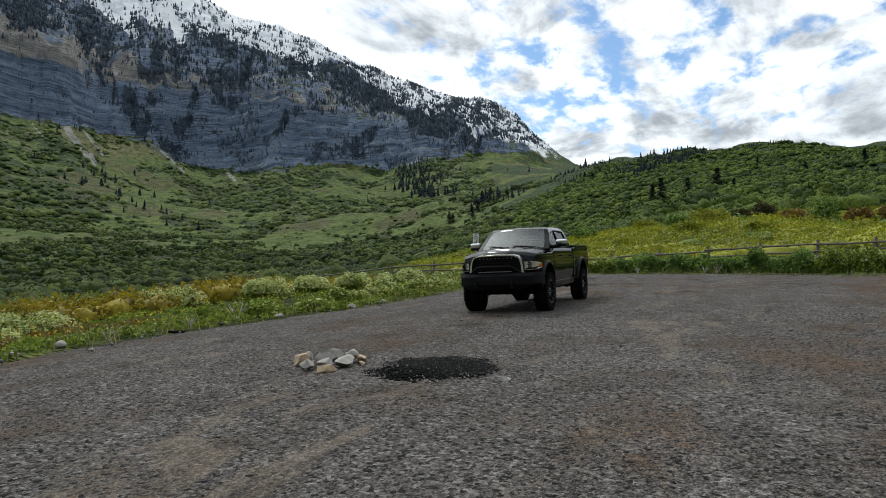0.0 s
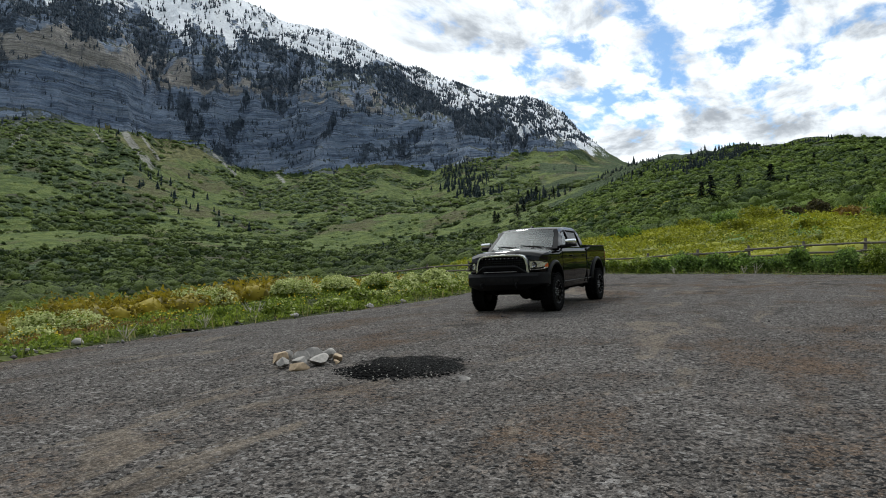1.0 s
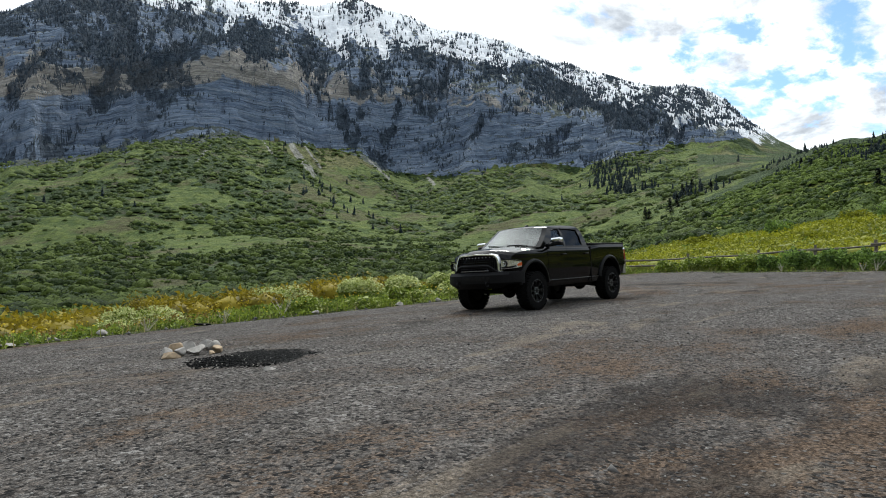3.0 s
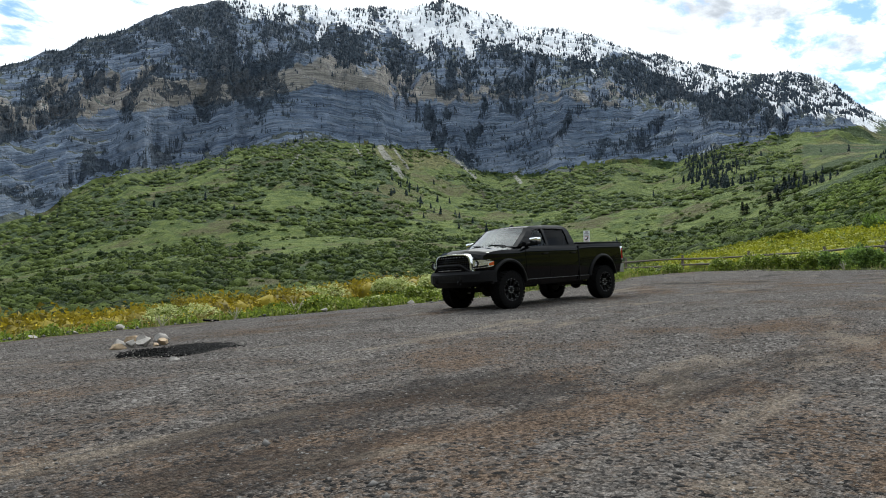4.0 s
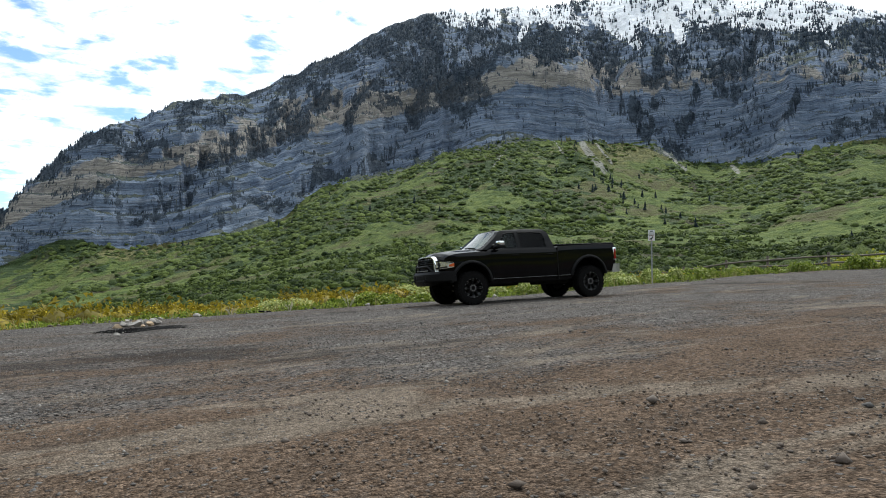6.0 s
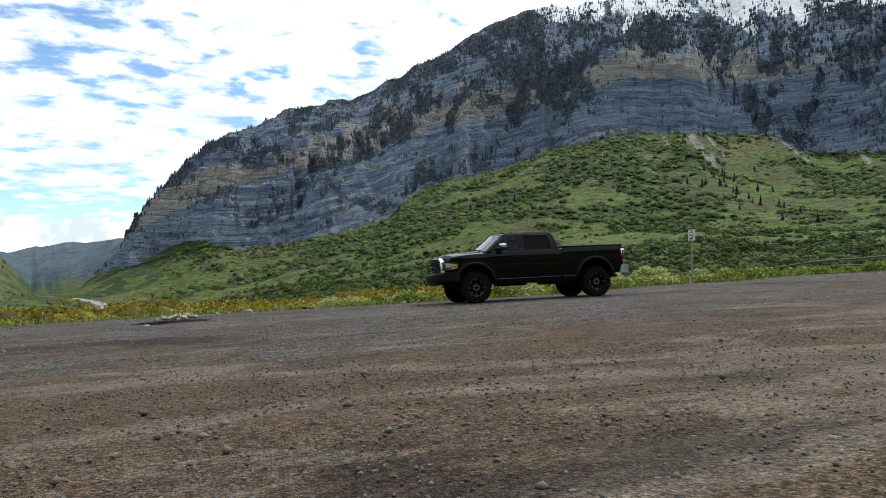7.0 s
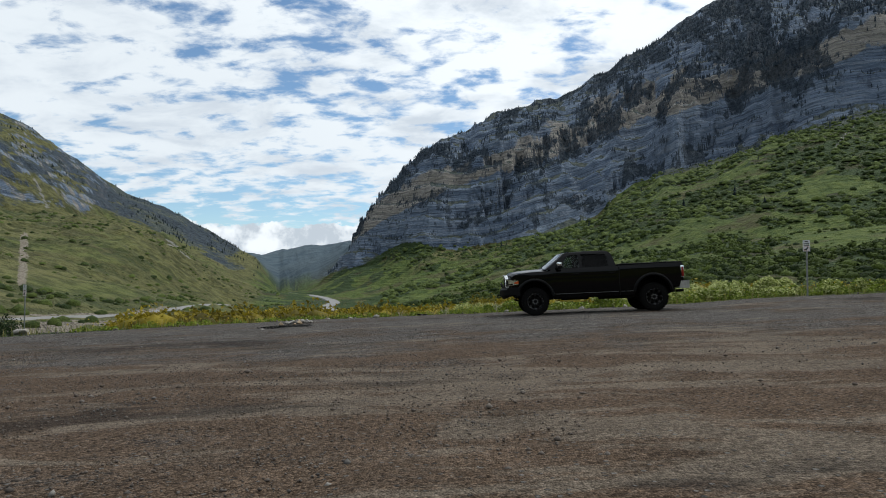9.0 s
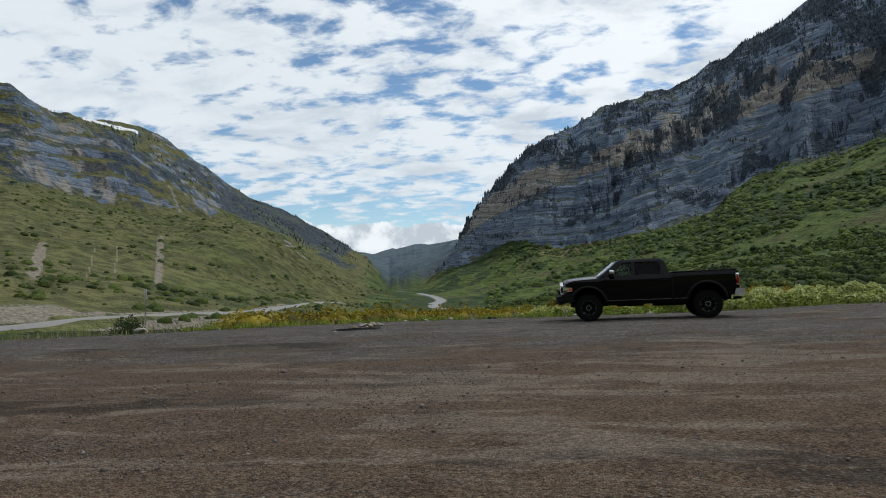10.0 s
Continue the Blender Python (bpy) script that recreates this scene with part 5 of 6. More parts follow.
def make_underside(truck):
    for x, off in ((AXLE_F, -0.22), (AXLE_R, 0.0)):
        bm = bmesh.new()
        tube(bm, [(x, -0.74, TYRE), (x, 0.74, TYRE)], 0.055, 10)
        bmesh.ops.create_icosphere(bm, subdivisions=2, radius=0.17, matrix=pose(x, off, TYRE))
        part("axle", bm, UNDER, truck)
    for s in (-1, 1):
        bm = bmesh.new()
        box(bm, (0.1, s * 0.42, 0.64), (5.2, 0.08, 0.16), 0.01)
        part("frame_rail", bm, UNDER, truck)
        bm = bmesh.new()
        tube(bm, [(1.2, s * 0.52, 0.56), (1.55, s * 0.52, 0.42), (AXLE_R, s * 0.52, 0.38), (2.3, s * 0.52, 0.46), (2.6, s * 0.52, 0.60)], 0.03, 6)
        part("spring", bm, UNDER, truck)
        bm = bmesh.new()
        tube(bm, [(-2.5, s * 0.45, 0.52), (-2.1, s * 0.45, 0.42), (-1.2, s * 0.42, 0.52), (-0.6, s * 0.42, 0.58)], 0.035, 6)
        part("spring", bm, UNDER, truck)
        bm = bmesh.new()
        tube(bm, [(AXLE_F + 0.12, s * 0.6, 0.36), (AXLE_F + 0.18, s * 0.55, 0.85)], 0.035, 8)
        part("shock_absorber", bm, DULL, truck)
        bm = bmesh.new()
        tube(bm, [(AXLE_R + 0.12, s * 0.6, 0.36), (AXLE_R + 0.25, s * 0.5, 0.85)], 0.035, 8)
        part("shock_absorber", bm, DULL, truck)
    bm = bmesh.new()
    tube(bm, [(AXLE_F + 0.2, -0.1, 0.50), (-0.2, 0, 0.56), (AXLE_R - 0.2, 0, 0.48)], 0.045, 8)
    part("driveshaft", bm, UNDER, truck)
    bm = bmesh.new()
    box(bm, (-0.5, 0, 0.55), (0.9, 0.5, 0.22), 0.05)
    part("gearbox", bm, UNDER, truck)
    bm = bmesh.new()
    box(bm, (0.75, -0.55, 0.55), (1.1, 0.34, 0.24), 0.05)
    part("fuel_tank", bm, UNDER, truck)
    bm = bmesh.new()
    tube(bm, [(-0.6, 0.5, 0.56), (1.3, 0.55, 0.56), (1.8, 0.62, 0.75), (2.4, 0.66, 0.66), (2.75, 0.80, 0.60)], 0.045, 8)
    part("exhaust", bm, DULL, truck)


def make_truck():
    truck = thing("pickup_truck", pose(0, 0, 0, -1.52, -2.66, 0), "glossy black lifted crew-cab pickup truck with chrome grille and off-road tyres", "pickup truck")
    make_body(truck)
    make_cab(truck)
    make_doors(truck)
    make_front(truck)
    make_rear(truck)
    make_underside(truck)
    for x, cz in ((AXLE_F, 0.55), (AXLE_R, 0.58)):
        for s in (-1, 1):
            make_flare(truck, x, cz, s)
            make_wheel(truck, x, s)
    return truck


truck = make_truck()

# ---- things on and round the lot ----
def on_land(x, y):
    return float(land(x, y)[0])


def make_fire_ring():
    """Loose stones of a fire ring: place, half-sizes, turn, kind."""
    stones = [
        (-10.05, 0.20, 0.20, 0.15, 0.13, 20, "tan"), (-10.36, -0.14, 0.15, 0.12, 0.11, 60, "pale"), (-10.46, -0.55, 0.19, 0.09, 0.085, -35, "tan"),
        (-10.02, -0.58, 0.19, 0.15, 0.12, 10, "pale"), (-9.50, -0.10, 0.24, 0.15, 0.12, -50, "pale"), (-9.92, -0.14, 0.16, 0.10, 0.14, 80, "pale"),
        (-9.66, -0.66, 0.13, 0.11, 0.10, 0, "tan"), (-9.78, 0.22, 0.11, 0.10, 0.11, 30, "pale"), (-9.62, -0.42, 0.17, 0.13, 0.13, 70, "pale"),
        (-9.46, 0.22, 0.12, 0.09, 0.09, 15, "pale"), (-10.22, 0.02, 0.07, 0.06, 0.05, 0, "pale"), (-9.86, -0.78, 0.08, 0.06, 0.05, 40, "tan"), (-10.17, -0.34, 0.14, 0.10, 0.11, 120, "pale"),
    ]
    for k, (x, y, a, b, c, turn, kind) in enumerate(stones):
        a, b, c = a * 0.85, b * 0.85, c * 0.85
        x, y = -9.95 + 0.84 * (x + 9.9), -0.16 + 0.84 * (y + 0.2)
        bm = boulder((a, b, c), 11 + 3 * k, 3)
        ob = part("fire_ring_stone", bm, TANSTONE if kind == "tan" else STONE, None, angle=50)
        ob.matrix_basis = pose(x, y, lot_z(x, y) + c * 0.62, 6 * (k % 3), -5 * (k % 2), turn)
        tagged(ob, "tan broken stone of a small campfire ring" if kind == "tan" else "pale grey rounded stone of a small campfire ring", "stone", "stones of the fire ring")
    for x, y, a, b, c, kind in ((-10.30, -2.66, 0.095, 0.07, 0.055, "pale"), (-8.35, 7.0, 0.17, 0.11, 0.09, "pale"), (-9.55, 6.7, 0.28, 0.15, 0.07, "pale"), (-10.5, 6.4, 0.2, 0.14, 0.06, "pale"), (-20.6, 1.0, 0.42, 0.25, 0.20, "pale"), (0.6, 6.0, 0.22, 0.16, 0.12, "pale"), (2.4, 5.9, 0.2, 0.14, 0.1, "pale"), (-2.6, 6.3, 0.16, 0.12, 0.09, "pale")):
        bm = boulder((a, b, c), int(100 + x * 7), 3)
        ob = part("rock", bm, TANSTONE if kind == "tan" else STONE, None, angle=50)
        ob.matrix_basis = pose(x, y, on_land(x, y) + c * 0.55, 0, 0, 40 * x)
        tagged(ob, "reddish tan stone lying on the gravel" if kind == "tan" else "pale weathered rock at the edge of the gravel", "rock", "rocks along the lot")
    bm = bmesh.new()
    box(bm, (0, 0, 0), (0.42, 0.16, 0.05), 0.015, pose(0, 0, 0, 4, 3))
    ob = part("rubber_scrap", bm, RUBBER, None)
    ob.matrix_basis = pose(-6.25, 6.2, on_land(-6.25, 6.2) + 0.05, 0, 0, 15)
    tagged(ob, "flat black scrap of rubber at the gravel edge", "rubber scrap")


def scatter_stuff(name, label, category, mat, xs, ys, sizes, seed, flat=0.7, sink=0.35, base=None):
    """Very many small broken stones as one mesh: eight-sided lumps."""
    rng = np.random.RandomState(seed)
    n = len(xs)
    z = land(xs, ys)[0] + 0.03 if base is None else base
    corner = np.array([(1, 0, 0), (-1, 0, 0), (0, 1, 0), (0, -1, 0), (0, 0, 1), (0, 0, -1)], float)
    faces = np.array([(0, 2, 4), (2, 1, 4), (1, 3, 4), (3, 0, 4), (2, 0, 5), (1, 2, 5), (3, 1, 5), (0, 3, 5)])
    v = corner[None] * (0.65 + 0.7 * rng.rand(n, 6, 1)) + 0.3 * (rng.rand(n, 6, 3) - 0.5)
    turn = rng.rand(n) * 6.283
    c, s = np.cos(turn)[:, None], np.sin(turn)[:, None]
    v = np.stack([v[..., 0] * c - v[..., 1] * s, v[..., 0] * s + v[..., 1] * c, v[..., 2] * flat], -1) * sizes[:, None, None]
    v += np.stack([xs, ys, z + sizes * flat * (1 - sink) * 0.6], -1)[:, None]
    f = faces[None] + 6 * np.arange(n)[:, None, None]
    return stuff_mesh(name, v.reshape(-1, 3), f.reshape(-1, 3), mat, label, category)


def stuff_mesh(name, verts, faces, mat, label, category, smooth=False):
    me = bpy.data.meshes.new(name)
    k = faces.shape[1]
    me.vertices.add(len(verts))
    me.vertices.foreach_set("co", verts.astype(np.float32).ravel())
    me.loops.add(len(faces) * k)
    me.loops.foreach_set("vertex_index", faces.astype(np.int32).ravel())
    me.polygons.add(len(faces))
    me.polygons.foreach_set("loop_start", np.arange(0, len(faces) * k, k, dtype=np.int32))
    me.update(calc_edges=True)
    if smooth:
        me.polygons.foreach_set("use_smooth", np.ones(len(faces), bool))
    me.materials.append(mat)
    return tagged(new(name, me), label, category, kind="stuff")


def pebble_material():
    m, n = material("loose_pebbles")
    island = n.add("NewGeometry").outputs["Random Per Island"]
    at = n.add("TexCoord").outputs["Object"]
    col = n.mix(island, (0.035, 0.033, 0.032), (0.150, 0.142, 0.134))
    col = n.mix(n.ramp(island, 0.90, 0.96), col, (0.23, 0.215, 0.195))
    earthy = n.ramp(n.math("ADD", n.noise(at, 0.4, 3), n.math("MULTIPLY", n.ramp(n.add("SeparateXYZ", {0: at}).outputs["Y"], -8.0, -17.0), 0.18)), 0.5, 0.65)
    col = n.mix(n.math("MULTIPLY", earthy, 0.6), col, (0.105, 0.074, 0.052))
    return finish(m, n, col, 0.9, n.noise(at, 150.0, 3), 0.3, 0.004)


def make_loose_stones():
    rng = np.random.RandomState(4)
    n = 62000
    # along the side of the lot where the camera flies, denser near it
    t = rng.rand(n)
    cx, cy = np.interp(t, [0, 0.25, 0.5, 0.75, 1], [-15, -13.5, -10.5, -6.5, -2]), np.interp(t, [0, 0.25, 0.5, 0.75, 1], [-4, -9, -13, -17, -21])
    d, a = 1.0 + 13.0 * rng.rand(n) ** 1.25, rng.rand(n) * 6.283
    xs, ys = cx + d * np.cos(a), cy + d * np.sin(a)
    keep = edge_distance(xs, ys) > 0.2
    clump = fbm(xs / 1.3, ys / 1.3, 3, 91) + 0.4 * rng.randn(n)
    keep &= (clump > -0.25) & (np.hypot(xs + 9.85, ys + 1.62) > 1.0)
    xs, ys = xs[keep], ys[keep]
    sizes = 0.005 + 0.011 * rng.rand(len(xs)) ** 2 + 0.026 * rng.rand(len(xs)) * (rng.rand(len(xs)) > 0.988)
    scatter_stuff("loose_gravel", "loose grey gravel and small stones strewn over the lot", "gravel", pebble_material(), xs, ys, sizes, 6)
    # a rim of coarser stones along the edge
    n = 5000
    xs, ys = rng.uniform(-26, 26, n), rng.uniform(-12, 12, n)
    d = edge_distance(xs, ys)
    keep = (d > -0.5) & (d < 0.9)
    xs, ys = xs[keep], ys[keep]
    scatter_stuff("edge_gravel", "coarse grey gravel along the edge of the lot", "gravel", pebble_material(), xs, ys, 0.015 + 0.05 * rng.rand(len(xs)) ** 3, 7)
    # charcoal of the old fire
    n = 3200
    a = rng.rand(n) * 6.283
    r = rng.rand(n) ** 0.75 * (0.86 + 0.3 * fbm(a * 1.4, a * 0 + 3.0, 4, 93)) + 0.10 * rng.randn(n) * (rng.rand(n) > 0.7)
    xs, ys = -9.85 + 0.95 * r * np.cos(a), -1.62 + 0.82 * r * np.sin(a)
    scatter_stuff("charcoal_bits", "black charcoal crumbs of an old campfire on gravel", "charcoal", CHAR, xs, ys, 0.008 + 0.02 * rng.rand(n) ** 2, 8, 0.6)
    pick = rng.rand(n) > 0.93
    scatter_stuff("ash_bits", "pale stones and ash bits in the old fire scar", "ash", STONE, xs[pick], ys[pick], 0.008 + 0.012 * rng.rand(pick.sum()), 9, 0.6)


def make_sign(x, y, z, turn, tall, label):
    sign = thing("parking_sign", pose(x, y, z, 0, 0, turn), label, "sign", "signs along the lot")
    bm = bmesh.new()
    # a U-channel post
    prism(bm, [(-0.03, 0), (-0.03, 0.025), (-0.02, 0.025), (-0.012, 0.006), (0.012, 0.006), (0.02, 0.025), (0.03, 0.025), (0.03, 0)], -0.3, tall, "xyz")
    part("post", bm, POST, sign, "galvanised channel post")
    for lo, hi in ((tall - 0.15, tall + 0.02), (tall - 0.44, tall - 0.17)):
        bm = bmesh.new()
        box(bm, (0, -0.012, (lo + hi) / 2), (0.27, 0.006, hi - lo), 0.0)
        plate = part("plate", bm, SIGNWHITE, sign, "white sign plate")
        bm = bmesh.new()
        mid = (lo + hi) / 2
        if hi > tall:
            box(bm, (0, -0.017, mid + 0.03), (0.12, 0.003, 0.045))
            box(bm, (0, -0.017, mid - 0.045), (0.2, 0.003, 0.025))
        else:
            box(bm, (0, -0.017, mid + 0.10), (0.2, 0.003, 0.03))
            box(bm, (0.02, -0.017, mid - 0.02), (0.05, 0.003, 0.15), 0, pose(0, 0, 0, 0, 25))
            box(bm, (-0.03, -0.017, mid - 0.05), (0.11, 0.003, 0.05), 0, pose(0, 0, 0, 0, -30))
        part("marking", bm, SIGNBLACK, plate, "dark marking")
        if hi < tall:
            bm = bmesh.new()
            ring = [(0.10 * math.cos(a), 0.10 * math.sin(a)) for a in np.linspace(0, 6.2832, 25)]
            tube(bm, [(u, -0.016, mid - 0.02 + v) for u, v in ring], 0.007, 5)
            part("ring", bm, SIGNRED, plate, "faded red ring")


SIGNWHITE = simple("sign_white", (0.66, 0.67, 0.68), 0.5, vary=0.08)
SIGNBLACK = simple("sign_black", (0.03, 0.03, 0.03), 0.6)
SIGNRED = simple("sign_faded_red", (0.45, 0.16, 0.13), 0.6)
POST = simple("galvanised_post", (0.30, 0.31, 0.31), 0.5, 0.7)


def make_fence():
    fence = thing("rail_fence", pose(29.6, 6, on_land(29.6, 6)), "weathered grey-brown split-rail fence beyond the hedge", "fence")
    base = fence.location.copy()
    ys = [28.8, 24.4, 20.1, 16.3, 11.8, 7.3, 2.8, -0.4, -3.5, -6.6, -9.8, -12.9, -16.1, -19.3, -22.6]
    tops = []
    rng = random.Random(3)
    for y in ys:
        x = 29.6 + 0.15 * rng.uniform(-1, 1)
        z = on_land(x, y)
        want = float(np.interp(y, [-22, -12.9, -6.6, 2.8, 16.3, 20.1, 28.8], [3.6, 3.2, 2.98, 2.42, 2.05, 1.86, 1.0]))
        z = max(z, want - 1.45)
        tops.append((x, y, z, want))
        bm = bmesh.new()
        want += 0.12
        lean = rng.uniform(-0.03, 0.03)
        tube(bm, [(x, y, z - 0.4), (x + lean * 0.5, y, (z + want) / 2), (x + lean, y + lean, want)], [0.105, 0.10, 0.085], 8)
        bmesh.ops.translate(bm, vec=-base, verts=bm.verts)
        part("post", bm, RAIL, fence)
    for (x0, y0, z0, w0), (x1, y1, z1, w1) in zip(tops, tops[1:]):
        for drop, missing in ((0.18, 0.0), (0.62, 0.3)):
            if rng.random() < missing:
                continue
            a, b = Vector((x0 - 0.10, y0 + 0.25, w0 - drop + rng.uniform(-0.04, 0.04))), Vector((x1 - 0.10, y1 - 0.25, w1 - drop + rng.uniform(-0.05, 0.05)))
            mid = (a + b) / 2 + Vector((0, 0, rng.uniform(-0.05, 0.03)))
            bm = bmesh.new()
            tube(bm, [a, mid, b], [0.065, 0.06, 0.048], 8)
            bmesh.ops.translate(bm, vec=-base, verts=bm.verts)
            part("rail", bm, RAIL, fence)


def make_twigs(x, y, seed, tall):
    rng = random.Random(seed)
    bm = bmesh.new()
    for k in range(7):
        a, lean = rng.uniform(0, 6.28), rng.uniform(0.3, 0.9)
        p = Vector((0, 0, -0.05))
        q = p + Vector((math.cos(a) * lean * 0.5, math.sin(a) * lean * 0.5, 0.55)) * tall
        e = q + Vector((math.cos(a + 0.5) * lean * 0.5, math.sin(a + 0.5) * lean * 0.4, 0.45)) * tall
        tube(bm, [p, q, e], [0.011, 0.008, 0.003], 5)
        tube(bm, [q, q + Vector((math.cos(a - 1), math.sin(a - 1), 0.5)) * tall * 0.3], [0.008, 0.003], 4)
    ob = part("dead_plant", bm, DEAD, None)
    ob.matrix_basis = pose(x, y, on_land(x, y))
    tagged(ob, "bleached dead plant with bare twigs at the gravel edge", "dead plant", "dead plants")


def make_road(name, label, stations, width, lift=0.4):
    """A ribbon laid on the land through bearings and distances."""
    az = np.array([s[0] for s in stations], float)
    r = np.array([s[1] for s in stations], float)
    t = np.linspace(0, len(az) - 1, len(az) * 14)
    az, r = np.interp(t, range(len(az)), az), np.interp(t, range(len(r)), r)
    for _ in range(8):
        az[1:-1], r[1:-1] = (az[:-2] + 2 * az[1:-1] + az[2:]) / 4, (r[:-2] + 2 * r[1:-1] + r[2:]) / 4
    x, y = CX - r * np.sin(np.radians(az)), CY + r * np.cos(np.radians(az))
    dx, dy = np.gradient(x), np.gradient(y)
    k = np.hypot(dx, dy)
    nx, ny = -dy / k, dx / k
    bm = bmesh.new()
    rows = []
    levels = np.max([land(x + o * nx, y + o * ny)[0] for o in (-width / 2, 0, width / 2)], axis=0) + lift
    for _ in range(40):
        levels[1:-1] = (levels[:-2] + 2 * levels[1:-1] + levels[2:]) / 4
    for i in range(len(x)):
        row = []
        level = levels[i]
        for o, drop in ((-width / 2 - 1.5, 3.0), (-width / 2, 0), (0, -0.08), (width / 2, 0), (width / 2 + 1.5, 3.0)):
            row.append(bm.verts.new((x[i] + o * nx[i], y[i] + o * ny[i], level - drop)))
        rows.append(row)
    for a, b in zip(rows, rows[1:]):
        for j in range(4):
            bm.faces.new((a[j], a[j + 1], b[j + 1], b[j]))
    tagged(part(name, bm, ROAD, None, angle=60), label, "road", kind="structure")


make_fire_ring()
make_loose_stones()
make_sign(9.58, 5.27, on_land(9.58, 5.27), -42, 2.25, "small white no-parking sign on a galvanised post by the flowers")
make_sign(-22.3, 3.4, on_land(-22.3, 3.4), -30, 2.2, "small white no-parking sign on a thin post above the road")
make_fence()
for spot in ((-5.3, 6.8, 1, 0.4), (-7.3, 7.0, 2, 0.35), (-3.0, 7.4, 3, 0.55), (25.6, -3.4, 4, 0.5), (25.5, -4.0, 5, 0.65), (25.0, -9.5, 6, 0.45), (25.6, 0.5, 7, 0.5)):
    make_twigs(*spot)
make_road("road", "pale valley road along the foot of the far hillside", [(62, 165), (54, 170), (46, 176), (38, 197), (30, 255), (25, 380), (21.5, 560), (19.5, 640)], 2.6)
make_road("road", "pale winding road down in the canyon", [(10.6, 520), (12.0, 510), (13.2, 560), (13.4, 640), (12.6, 700), (13.6, 800), (15.2, 950), (17.0, 1100), (17.6, 1250)], 11.0)

# ---- plants ----
def leaf_cloud(centres, radii, per, size, rng, up=0.0, corners=4):
    """Small square leaves on lumpy domes: vertices and faces."""
    n = len(centres)
    d = rng.randn(n, per, 3)
    d[..., 2] = np.abs(d[..., 2]) * 1.1 - 0.15
    d /= np.linalg.norm(d, axis=-1, keepdims=True)
    lump = rng.randn(n, 7, 3)
    lump[..., 2] = np.abs(lump[..., 2])
    lump /= np.linalg.norm(lump, axis=-1, keepdims=True)
    close = np.einsum("npk,nlk->npl", d, lump).max(-1)
    r = (0.62 + 0.42 * np.clip((close - 0.55) / 0.45, 0, 1)) * (1 - 0.35 * rng.rand(n, per) ** 2)
    p = centres[:, None] + d * r[..., None] * radii[:, None]
    u = rng.randn(n, per, 3)
    u[..., 2] *= 1 - up
    u /= np.linalg.norm(u, axis=-1, keepdims=True)
    v = np.cross(u, rng.randn(n, per, 3))
    v /= np.linalg.norm(v, axis=-1, keepdims=True) + 1e-9
    s = (size * (0.6 + 0.8 * rng.rand(n, per)))[..., None]
    quad = np.stack([p - u * s * 0.5, p + v * s * 0.32, p + u * s * 0.5, p - v * s * 0.32], 2)
    if corners == 3:
        quad = np.stack([p - u * s * 0.6, p + v * s * 0.6, p + u * s * 0.6], 2)
    verts = quad.reshape(-1, 3)
    return verts, np.arange(len(verts)).reshape(-1, corners)


def dome_cloud(centres, radii, rng, sides=7):
    """Low lumpy domes, one shrub each: vertices and faces."""
    n = len(centres)
    turn = rng.rand(n, 1) * 6.2832
    a = turn + 6.2832 * np.arange(sides)[None] / sides
    rings = []
    for reach, level, jitter in ((1.0, -0.15, 0.45), (0.86, 0.52, 0.5)):
        r = reach * (1 - jitter / 2 + jitter * rng.rand(n, sides))
        rings.append(np.stack([r * np.cos(a + level), r * np.sin(a + level), level * (0.75 + 0.5 * rng.rand(n, sides))], -1))
    top = np.stack([0.5 * rng.rand(n, 1) - 0.25, 0.5 * rng.rand(n, 1) - 0.25, 0.85 + 0.25 * rng.rand(n, 1)], -1)
    v = np.concatenate(rings + [top], 1) * radii[:, None] + centres[:, None]
    k = np.arange(sides)
    m = (k + 1) % sides
    f = np.concatenate([np.stack([k, m, k + sides], -1), np.stack([m, m + sides, k + sides], -1), np.stack([k + sides, m + sides, np.full(sides, 2 * sides)], -1)])
    f = f[None] + v.shape[1] * np.arange(n)[:, None, None]
    return v.reshape(-1, 3), f.reshape(-1, 3)


def bushy(centres, radii, per, size, rng):
    """Shrubs with a leafy skin over a solid core."""
    v, f = dome_cloud(centres, radii * 0.62, rng, 5)
    v2, f2 = leaf_cloud(centres, radii * 1.06, per, size, rng, 0.2, 3)
    return np.concatenate([v, v2]), np.concatenate([f, f2 + len(v)])


def spread(n, rng, az, r, power=1.0):
    """Random places by bearing and distance."""
    a = rng.uniform(*az, n)
    d = (r[0] ** power + (r[1] ** power - r[0] ** power) * rng.rand(n)) ** (1 / power)
    return CX - d * np.sin(np.radians(a)), CY + d * np.cos(np.radians(a)), a, d


